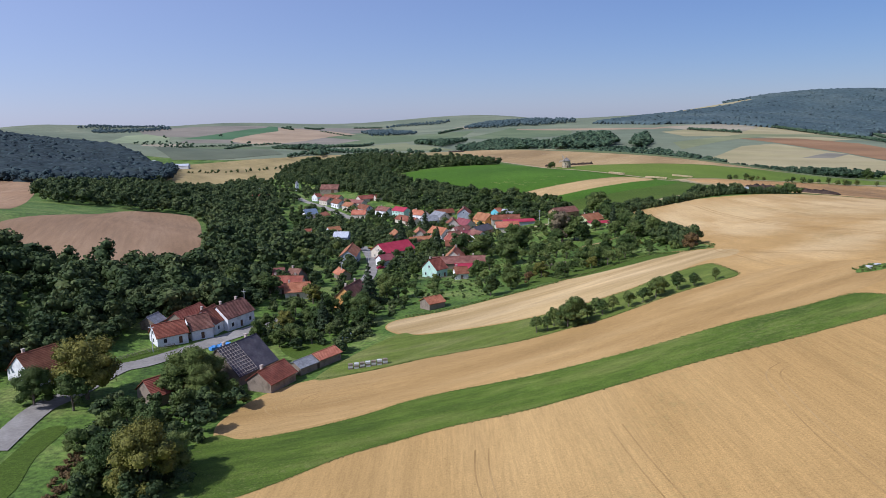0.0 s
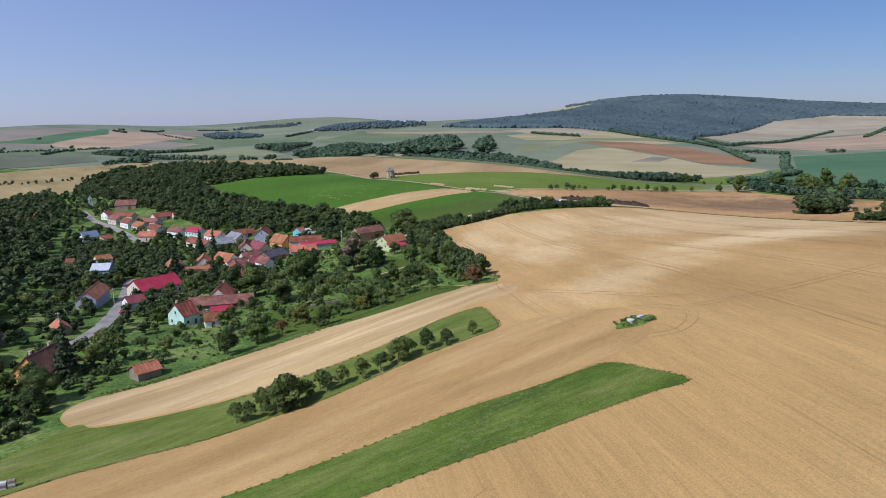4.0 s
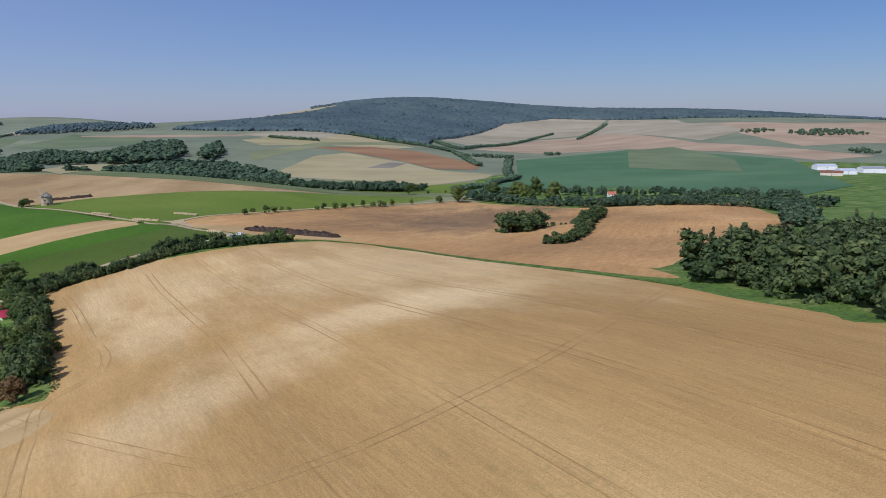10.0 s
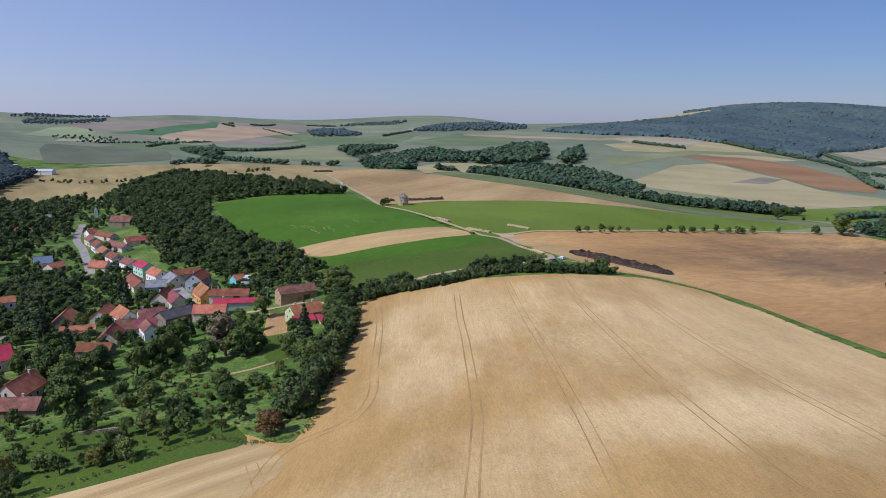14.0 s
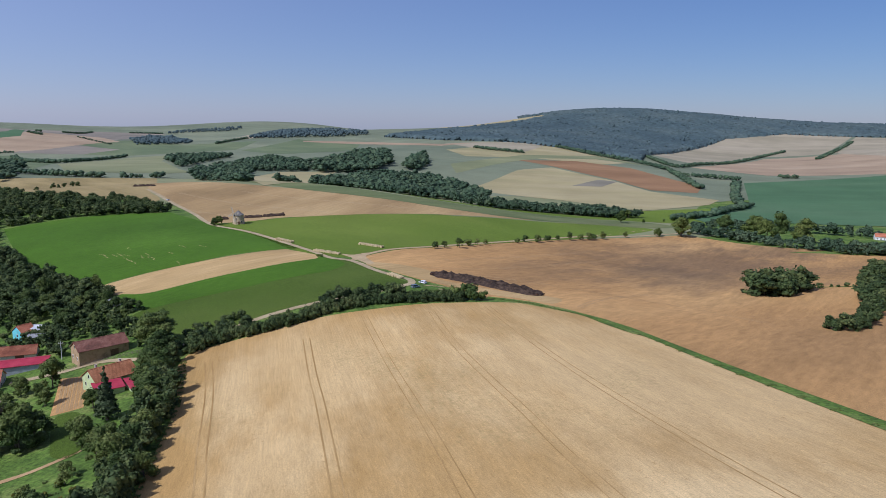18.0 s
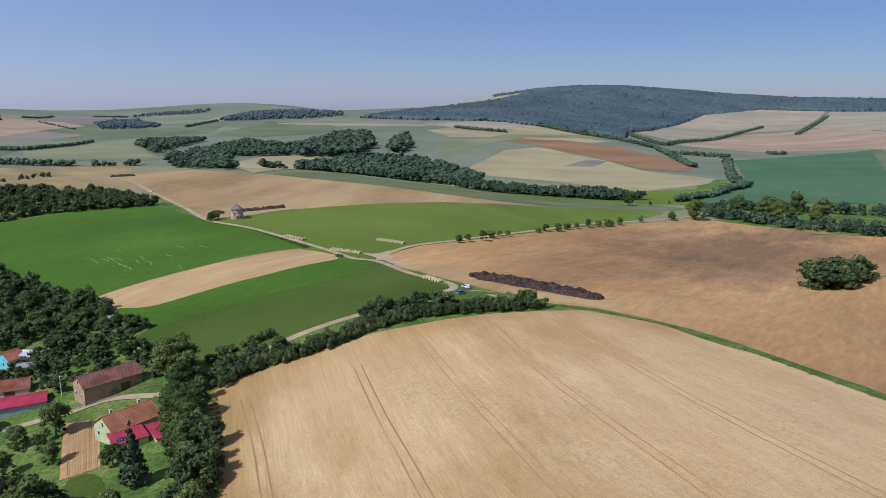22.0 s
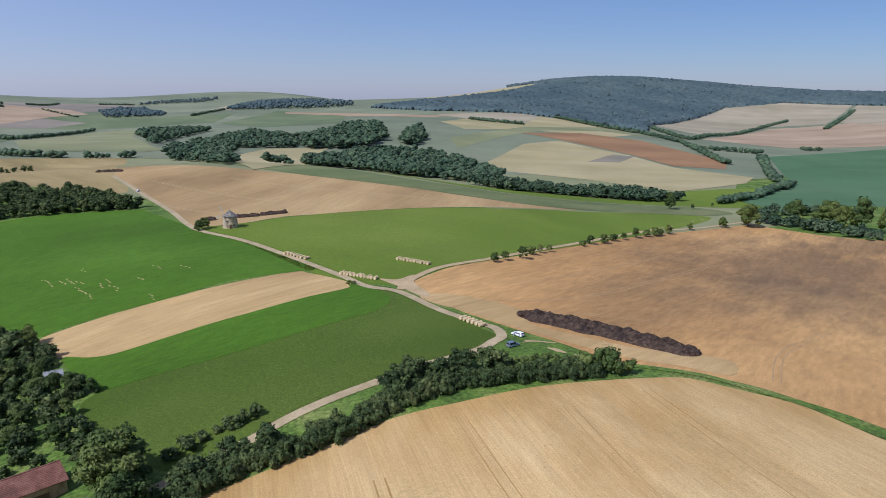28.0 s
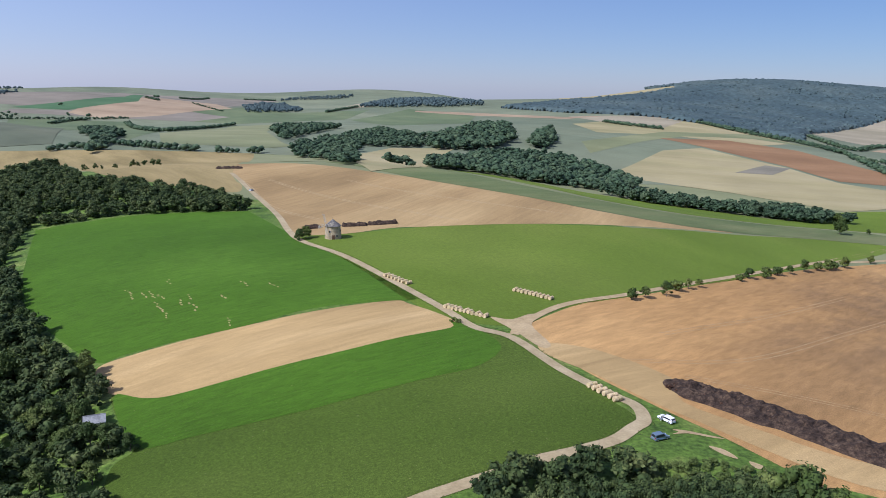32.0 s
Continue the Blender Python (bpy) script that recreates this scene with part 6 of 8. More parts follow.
woods("far_copse", scatter([(1757, 970), (1832, 970), (1832, 1031), (1760, 1031)], 12, wr), 11, FOREST_LIB, HAZED_FAR_LEAF, "copse on a far bare field", "wood", 128, 1.3)
woods("valley_bottom_wood", scatter([(165, 1230), (241, 1302), (322, 1430), (413, 1470), (470, 1365), (478, 1190), (430, 1125), (340, 1135), (250, 1160), (185, 1190)], 9, wr, open_land), 15, FAR_LIB, HAZED_FAR_LEAF, "large wood in the valley bottom", "wood", 67, 1.3)
woods("stream_belt", scatter([(392, 1090), (420, 1040), (470, 1008), (545, 948), (605, 962), (582, 1012), (500, 1042), (430, 1095)], 7.5, wr), 13, WOOD_LIB, HAZED_FAR_LEAF, "belt of trees along the valley stream", "trees", 69, 1.1)
woods("field_clump", scatter([(148, 1120), (180, 1122), (200, 1140), (165, 1150)], 8, wr), 14, FAR_LIB, HAZED_FAR_LEAF, "clump of trees beyond the bare field", "trees", 68, 1.2)

woods("valley_trees", along([(575, 822), (600, 786), (625, 735), (662, 700), (735, 650), (780, 600), (800, 540), (790, 480)], 6.5, 3.5, wr, 3, 8), 11, WOOD_LIB, HAZED_FAR_LEAF, "ragged line of trees in the valley", "trees", 21)
woods("hollow_trees", along([(600, 850), (690, 850), (780, 760), (840, 660), (860, 560)], 9, 5, wr, 2, 10), 13, WOOD_LIB, HAZED_FAR_LEAF, "trees in the hollow beside the green crop", "trees", 22)


hill = [(571, 2712), (730, 2450), (958, 2301), (1016, 2177), (1090, 1990), (1110, 1850), (1300, 2150), (1611, 2430), (1986, 2705), (2291, 2740), (2683, 2494), (3200, 2300), (3700, 2150), (4300, 1900), (4850, 1800), (4850, 2500), (3700, 3300), (2800, 3750), (1700, 3950), (1450, 3700), (1330, 3300), (900, 2900)]
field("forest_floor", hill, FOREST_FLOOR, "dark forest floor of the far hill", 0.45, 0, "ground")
open_hill = lambda x, y: ~inside(x, y, RIDGE_FIELD)
canopy("hill_forest", hill, 9.0, 13, HAZED_HILL_LEAF, "dense forest over the long far hill", 23, open_hill)
woods("hill_forest_trees", strewn(hill, 26.0, wr, open_hill), 15, FOREST_LIB, HAZED_HILL_LEAF, "taller crowns in the forest of the far hill", "forest", 24, 1.3)
west_hill = [(-560, 880), (-480, 870), (-430, 930), (-400, 1010), (-480, 1240), (-700, 1500), (-1100, 1500), (-1300, 1000), (-900, 800)]
canopy("west_hill_forest", west_hill, 6.5, 14, HAZED_DARK_LEAF, "dark forest on the round hill", 25)
woods("west_hill_trees", scatter(west_hill, 15, wr), 15, FOREST_LIB, HAZED_DARK_LEAF, "taller crowns in the forest on the round hill", "forest", 26, 1.1)
woods("west_hill_edge", along([(-1000, 830), (-900, 800), (-560, 880), (-480, 870), (-430, 930), (-400, 1010), (-480, 1240)], 4.0, 3.5, wr, 3, 6), 13, FAR_LIB, HAZED_DARK_LEAF, "trees at the foot of the round forest hill", "forest", 27, 1.2)

# ---- single trees ----
for x, y, h in ((97, 439, 15), (101, 429, 11), (99, 417, 10), (103, 407, 11), (100, 396, 10), (103, 384, 9),):
    tree(x, y, h, "wide", LEAF, group="trees by the cottage")
for x, y, h in ((61.5, 199.5, 7), (35.9, 187.7, 9), (33.6, 186.9, 7),):
    tree(x, y, h, "wide", LEAF, group="trees by the strip")
for x, y, h in ((69.1, 204, 6), (74, 203.6, 4.5), (81.3, 206, 4), (64.7, 203.4, 5), (52.6, 195.5, 5), (57, 196.7, 5), (47.8, 194.7, 5), (42.8, 195, 5), (25, 186.8, 5), (28, 186.5, 4.5), (39.8, 191.2, 5), (44.3, 192.3, 4.5), (30.4, 190.5, 6),):
    tree(x, y, h, "fruit", LEAF, group="trees by the strip")
for x, y, h in ((97.4, 444.4, 15), (99.6, 413.4, 10),):
    tree(x, y, h, "wide", LEAF, group="trees by the cottage")
for x, y, h in ((101.5, 402.8, 9), (100.8, 388.7, 9), (103.7, 379.3, 9), (103.4, 402.2, 9), (103.5, 391.2, 9), (106.8, 369.3, 9), (106.4, 355.3, 9), (104, 409.1, 9), (104.4, 346.8, 9), (97, 357.5, 7),):
    tree(x, y, h, "broad", LEAF, group="trees by the cottage")
for x, y, h in ((77.6, 499.6, 7), (66.4, 513.2, 8), (67.5, 498.5, 8), (78.9, 485.8, 6), (78, 501.6, 6), (83.3, 497.6, 5), (73, 500.7, 8), (59, 515.6, 9), (55, 511.7, 8), (52.5, 539, 7), (56.6, 540.9, 7), (39.9, 557.8, 7), (25.4, 579.1, 7), (12.7, 599.1, 7), (0.9, 621.3, 6), (51.5, 537.8, 8), (55, 544.5, 8), (67.7, 485.8, 7), (79.1, 471.1, 7), (68, 474.3, 7),):
    tree(x, y, h, "broad", LEAF, group="trees by the meadow edge")
for x, y, h in ((224.3, 454.1, 8.5), (218.9, 455.6, 7), (229.6, 452.5, 5),):
    tree(x, y, h, "bush", LEAF, group="trees by the hedge end")
for x, y, h in ((566.7, 819, 13), (522.5, 789.3, 8), (580.6, 955.8, 11), (564.9, 892.2, 5), (606.3, 916.4, 4),):
    tree(x, y, h, "broad", LEAF, group="trees by the valley")
for x, y, h in ((104.5, 687.3, 6), (107.5, 691.6, 6.5),):
    tree(x, y, h, "wide", LEAF, group="trees by the mill")
for x, y, h in ((38.6, 275.2, 7), (59.2, 277.7, 5.5), (-54.3, 114.7, 13.5), (-86.4, 159.8, 18), (-51, 214.1, 8),):
    tree(x, y, h, "wide", LEAF_YELLOW)
for x, y, h in ((43.3, 264.9, 4), (51.4, 275.8, 5.5), (55.9, 278.5, 4.5), (65.9, 278.5, 7), (70.1, 299.8, 6), (76.1, 291, 7.5), (88, 298.2, 6), (82.5, 300.9, 5), (46.5, 339, 7.5), (39, 307.7, 6), (79.5, 298.6, 4.5), (101.5, 302.1, 4.5), (85.8, 289.4, 4), (83.9, 331.6, 5), (40.9, 319.5, 6.5), (89.7, 358.8, 3.5), (90.7, 337.9, 4), (-36.1, 210, 4.5), (-40.4, 203.2, 5.5), (253.2, 609.1, 5.5), (283.5, 633.8, 5), (291.2, 639.5, 4.5), (372.6, 697.7, 5.5),):
    tree(x, y, h, "fruit", None)
for x, y, h in ((46.3, 264.9, 6.5), (62.6, 280.3, 8), (76.3, 326.2, 8.5), (16.6, 250.2, 8.5), (35.8, 360.4, 10.5), (58.8, 366.1, 10.5), (89.1, 362, 9), (95.9, 348.3, 9), (53, 326.7, 7.5), (13.6, 285.4, 8.5), (20.2, 312, 6.5), (66.7, 421, 11), (85.4, 392.6, 7.5), (56.4, 318.6, 9), (71.3, 307.4, 7), (70.2, 295, 5.5), (64.4, 295.5, 8), (57.9, 298, 6.5), (42.2, 330.1, 7), (57, 356.3, 6.5), (68.9, 403.7, 6.5), (88.9, 368.9, 5.5), (58.2, 403.8, 7), (105.3, 349.1, 5), (65, 377, 7.5), (-59, 147.9, 8), (-51.9, 162.4, 5), (-54.2, 152.6, 5.5), (-86.3, 153, 9), (-71, 146.3, 7), (-74.9, 132.1, 6), (-64.4, 115.7, 6),):
    tree(x, y, h, "broad", LEAF)
for x, y, h in ((-47.2, 204.7, 6.5), (-44.7, 223.3, 6.5), (-78.6, 206.6, 4.5), (-65.8, 159, 8), (-56.3, 203.4, 8), (-49.7, 200.8, 6.5), (-45.2, 203.5, 6), (-33.7, 218.1, 6.5), (-67.1, 227.2, 6.5), (-35.1, 241.9, 7.5), (-39.8, 239.5, 7), (265.3, 615.6, 7), (333.9, 672.3, 6.5), (388.8, 709.6, 7.5), (434.6, 738.7, 7.5), (470.2, 762.4, 6), (604.6, 799.1, 23), (657.7, 748.8, 27), (526.5, 875.2, 14.5), (40.4, 499, 7), (64.3, 414.2, 5), (67.2, 423.2, 4.5),):
    tree(x, y, h, "broad", LEAF)
for x, y, h in ((99.8, 280.8, 8), (32.3, 264.6, 5), (100.9, 282, 6),):
    tree(x, y, h, "broad", LEAF_RUSSET, "small tree with russet-brown leaves")
for x, y, h in ((74.3, 373.8, 10), (24.8, 259.1, 9), (29.3, 324, 14), (18.6, 348.9, 13.5), (42.8, 370.7, 13), (102.7, 338.1, 11), (38.7, 394.7, 11.5), (39.1, 365.9, 11.5), (20.6, 363.9, 11.5), (7.8, 359.5, 14), (69.9, 372.3, 14), (81.6, 313.6, 8.5), (71.9, 368.6, 9.5), (96, 355, 7), (105.4, 328.9, 8.5), (109.6, 329.4, 7.5), (-58.6, 159.8, 10), (-60.8, 117.7, 11), (-51.5, 121.5, 9.5), (-71.3, 139, 7), (-96.3, 154.8, 10), (-63.5, 140.4, 8), (-57.6, 219.1, 5.5), (-63.1, 162.7, 13), (-59.5, 166.5, 10), (-41.7, 221.9, 7.5), (-27.5, 228, 10), (347.2, 679, 6.5), (414.5, 725.4, 7), (515.4, 781.3, 8.5), (548.2, 790.2, 21.5), (637.6, 795.1, 24.5),):
    tree(x, y, h, "wide", LEAF)
for x, y, h in ((637.8, 774.5, 23), (27.4, 533.3, 11), (40.7, 519.4, 10.5), (53.2, 495.7, 9), (18, 562.6, 12), (32.5, 547.6, 11.5), (57.1, 419.9, 7),):
    tree(x, y, h, "wide", LEAF)
for x, y, h in ((63.5, 373.3, 19.5),):
    tree(x, y, h, "tall", TWIG, "tall dying tree with dry brown twigs")
for x, y, h in ((-3.8, 391.8, 14), (-12.6, 469.5, 17.5), (-25.2, 413.5, 18), (39.9, 406.6, 10), (-22.7, 487, 16.5), (92, 379.4, 16), (-38.9, 215.3, 12.5),):
    tree(x, y, h, "spruce", NEEDLES)
for x, y, h in ((245.4, 604, 5.5), (275.3, 628, 6), (324.7, 664, 4.5), (360.2, 689.2, 5.5), (403.2, 719.1, 6), (421.4, 730, 6),):
    tree(x, y, h, "bush", LEAF)
for x, y, h in ((640.5, 760.5, 31),):
    tree(x, y, h, "tall", LEAF)

for x, y, h in ((-52, 236, 8), (-41, 231, 9), (-46, 207, 6), (-51, 218, 7), (-27, 220, 7.5), (-18, 262, 10), (-22, 256, 8), (-66, 258, 10), (-80, 262, 11)):
    tree(x, y, h, "broad", LEAF, group="trees by the yard")
tree(-49, 253, 9, "broad", LEAF_YELLOW, group="trees by the yard")
tree(-28, 250, 16, "spruce", NEEDLES, group="trees by the yard")
vr = np.random.default_rng(9)
village = [(-72, 300), (-60, 272), (-30, 262), (-18, 285), (2, 330), (28, 380), (50, 425), (60, 490), (20, 505), (-42.1, 565.1), (-115.6, 650.6), (-131.0, 590.6), (-95, 460), (-72, 400)]
spots = scatter(village, 6.6, vr, clear(2.0, 4.5))
for i, (x, y) in enumerate(spots):
    if i % 9 == 0:
        tree(x, y, vr.uniform(5.5, 9.0), "broad", LEAF_LIGHT if vr.random() < 0.3 else LEAF)
woods("village_trees", [p for i, p in enumerate(spots) if i % 9 and i % 6 < 5], 5.8, near, WOODS_LEAF, "garden trees and bushes between the village houses", "trees", 31, 0.95)
woods("park_trees", scatter([(-76, 395), (-60, 385), (-40, 400), (-30, 430), (-35, 470), (-62.0, 517.4), (-95.5, 557.6), (-108.4, 509.0), (-95, 440)], 6.2, vr, clear(2.0, 3.0)), 8.5, near, WOODS_LEAF, "tall dense trees in the middle of the village", "trees", 38)
gardens = [(-30, 262), (-15, 242), (15, 252), (60, 278), (97, 288), (98, 345), (62, 345), (60, 425), (50, 425), (28, 380), (2, 330), (-18, 285)]
spots = scatter(gardens, 8.5, vr, clear(2.0, 4.8))
for i, (x, y) in enumerate(spots):
    if i % 3:
        tree(x, y, vr.uniform(3.0, 6.0), "fruit" if i % 2 else "bush", None)
woods("orchard_weeds", scatter(gardens, 4.5, vr, clear(1.5)), 1.3, WEED_LIB, LEAF_LIGHT, "rough weeds and low shrubs between garden trees", "weeds", 57)
woods("wood_belt", along([(640, 690), (690, 660), (728, 625), (752, 565), (715, 480), (620, 410), (520, 345)], 5.5, 2.5, wr, 3, 7), 11, WOOD_LIB, HAZED_FAR_LEAF, "dark belt of trees behind the sunlit field", "trees", 33)




# ---- windmill ----
STONE = mat("pale_rubble_stone", [(0.30, 0.23, 0.14), (0.40, 0.315, 0.20), (0.5, 0.405, 0.27)], 0.7, fine=(0.25, 4), bump=0.05, bump_scale=3)
SHINGLE = mat("grey_shingles", [(0.11, 0.10, 0.09), (0.16, 0.145, 0.13), (0.21, 0.19, 0.17)], 0.9, rough=0.8, fine=(0.25, 6), bump=0.05, bump_scale=5)
SAILWOOD = mat("weathered_sail_wood", [(0.34, 0.30, 0.24), (0.44, 0.39, 0.32)], 2, fine=(0.2, 8))
mx, my = 121, 691
mill = anchor("windmill", pose(mx, my, sheet_z(mx, my), 0, 0, 0), "round stone windmill with a grey conical roof and wooden sails", "windmill")
bm = bmesh.new()
tube(bm, [(0, 0, -0.8), (0, 0, 0.4), (0, 0, 2.5), (0, 0, 4.6), (0, 0, 6.4)], [4.25, 4.2, 4.05, 3.85, 3.7], 36)
part("tower", bm, STONE, mill)
bm = bmesh.new()
tube(bm, [(0, 0, 6.3), (0, 0, 6.45), (0, 0, 8.0), (0, 0, 9.7)], [4.15, 4.2, 2.3, 0.12], 30)
part("roof", bm, SHINGLE, mill)
bm = bmesh.new()
tube(bm, [(0, 0, 9.6), (0, 0, 10.3), (0, 0, 10.6)], [0.1, 0.12, 0.03], 8)
part("finial", bm, SHINGLE, mill)
for a, z in ((200, 1.2), (250, 3.6), (300, 1.4), (150, 3.6), (340, 3.6)):
    r = 4.02 if z > 3 else 4.14
    m = pose(0, 0, 0, 0, 0, a) @ pose(r, 0, z)
    w = part("window", one_box(-0.15, -0.5, -0.08, 0.08, 0.5, 1.0, m=m), SAILWOOD, mill)
    part("pane", one_box(-0.1, -0.38, 0.02, 0.11, 0.38, 0.9, m=m), GLASS, w)
m = pose(0, 0, 0, 0, 0, 275) @ pose(4.16, 0, 0)
part("door", one_box(-0.2, -0.7, 0, 0.1, 0.7, 2.2, m=m), DOORWOOD, mill)
hub = pose(0, 0, 7.0, 0, 0, 228)
bm = bmesh.new()
tube(bm, [hub @ Vector((2.0, 0, 0)), hub @ Vector((5.1, 0, 0.2))], [0.3, 0.28], 10)
part("sail_shaft", bm, SAILWOOD, mill)
for k in range(4):
    arm = hub @ pose(4.9, 0, 0.2, 22 + 90 * k, 0, 0)
    sail = part("sail", one_box(-0.1, -0.1, 0.2, 0.1, 0.1, 6.0, m=arm), SAILWOOD, mill, "pale wooden windmill sail")
    for j in range(9):
        part("slat", one_box(-0.04, 0.1, 1.3 + j * 0.5, 0.04, 1.15, 1.38 + j * 0.5, m=arm), SAILWOOD, sail)
    for off in (0.6, 1.15):
        part("rail", one_box(-0.03, off - 0.05, 1.2, 0.05, off + 0.05, 5.6, m=arm), SAILWOOD, sail)

# ---- straw bales ----
STRAW = mat("baled_straw", [(0.40, 0.30, 0.15), (0.52, 0.40, 0.22), (0.62, 0.50, 0.30)], 1.5, fine=(0.25, 8), bump=0.03, bump_scale=10, random_tint=0.12)
bm = bmesh.new()
tube(bm, [(-0.66, 0, 0), (-0.62, 0, 0), (0, 0, 0), (0.62, 0, 0), (0.66, 0, 0)], [0.58, 0.68, 0.70, 0.68, 0.58], 18)
bale_me = bpy.data.meshes.new("round_bale")
bm.to_mesh(bale_me)
bm.free()
bale_me.materials.append(STRAW)
bale_rng = random.Random(5)


def bales(x0, y0, x1, y1, n, rows):
    d = Vector((x1 - x0, y1 - y0))
    o = Vector((-d.y, d.x)).normalized()
    a = math.degrees(math.atan2(d.y, d.x))
    for i in range(n):
        for r in range(rows):
            if r and bale_rng.random() < 0.2:
                continue
            c = Vector((x0, y0)) + d * (i / max(1, n - 1)) + o * (r * 1.55 + bale_rng.uniform(-0.2, 0.2))
            ob = new("round_bale", bale_me)
            ob.matrix_basis = pose(c.x, c.y, sheet_z(c.x, c.y) + 0.70, 0, 0, a + 90 + bale_rng.uniform(-12, 12))
            tagged(ob, "round straw bale lying on the green meadow", "straw bale", "rows of straw bales")


bales(145.9, 616.9, 154.1, 605.5, 7, 2)
bales(166.5, 576.6, 179.0, 566.4, 11, 2)
bales(196.4, 601.1, 208.4, 591.9, 10, 2)
bales(198.5, 509.4, 202.5, 500.6, 6, 2)

# ---- dung heaps ----
DUNG = mat("dark_dung", [(0.022, 0.014, 0.010), (0.05, 0.032, 0.022), (0.10, 0.066, 0.042)], 0.6, rough=0.95, fine=(0.5, 2.5), bump=0.2, bump_scale=2.0)


def heap(name, line, width, height, label, lumps=0.5, seed=1):
    """A long uneven mound along a line."""
    c = smooth_loop(line, 24, False)
    n, k = len(c), 17
    verts, faces = [], []
    for i, p in enumerate(c):
        d = (c[min(i + 1, n - 1)] - c[max(i - 1, 0)]).normalized()
        o = Vector((-d.y, d.x))
        f = i / (n - 1)
        taper = min(1, min(f, 1 - f) * 7 + 0.12) ** 0.7
        w = width * taper * (1 + 0.25 * noise.noise((p.x * 0.12, p.y * 0.12, seed)))
        for j in range(k):
            v = j / (k - 1) * 2 - 1
            q = p + o * v * w / 2
            prof = max(0.0, 1 - abs(v) ** 2.2) * taper
            z = prof * height * (0.75 + 0.6 * noise.noise((q.x * 0.35, q.y * 0.35, seed + 3))) + prof * lumps * noise.noise((q.x * 1.1, q.y * 1.1, seed + 9))
            verts.append((q.x, q.y, sheet_z(q.x, q.y) + max(z, 0) - (0.15 if abs(v) > 0.99 else -0.15)))
    for i in range(n - 1):
        for j in range(k - 1):
            a = i * k + j
            faces.append((a, a + k, a + k + 1, a + 1))
    return tagged(new(name, mesh_of(name, verts, faces, DUNG, False)), label, "dung heap")


heap("manure_mound", [(222, 515), (230, 506), (238, 498), (246, 489), (253, 480), (259, 471), (264, 466)], 15.5, 2.6, "long dark brown dung heap on the harrowed field", 0.8)
for a, b in (((104, 717), (113, 719)), ((124, 722), (138, 725)), ((138, 726), (155, 730))):
    heap("manure_mound", [a, ((a[0] + b[0]) / 2, (a[1] + b[1]) / 2), b], 5.5, 2.3, "dark dung heap beside the windmill", 0.6, a[0])
heap("manure_mound", [(8, 955), (18, 958), (30, 960)], 7, 2.2, "brown heap of earth beside the hill track", 0.5, 5)

# ---- cars ----
RUBBER = mat("black_rubber", [(0.012, 0.012, 0.012), (0.02, 0.02, 0.02)], 3)
RIM = mat("silver_rim", [(0.45, 0.46, 0.47), (0.55, 0.56, 0.57)], 3, rough=0.35, metal=0.8)
PAINT_WHITE = mat("white_car_paint", [(0.74, 0.75, 0.76), (0.8, 0.8, 0.8)], 1, rough=0.25)
PAINT_BLUE = mat("silver_blue_car_paint", [(0.22, 0.29, 0.36), (0.27, 0.34, 0.41)], 1, rough=0.25, metal=0.5)
PAINT_RED = mat("red_car_paint", [(0.30, 0.02, 0.05), (0.36, 0.03, 0.07)], 1, rough=0.25)
PAINT_YELLOW = mat("yellow_van_paint", [(0.62, 0.36, 0.03), (0.68, 0.42, 0.04)], 1, rough=0.3)
LAMP_RED = mat("red_tail_light", [(0.30, 0.01, 0.01), (0.36, 0.015, 0.015)], 3, rough=0.2)
LAMP_CLEAR = mat("clear_headlight", [(0.6, 0.6, 0.6), (0.7, 0.7, 0.7)], 3, rough=0.1)


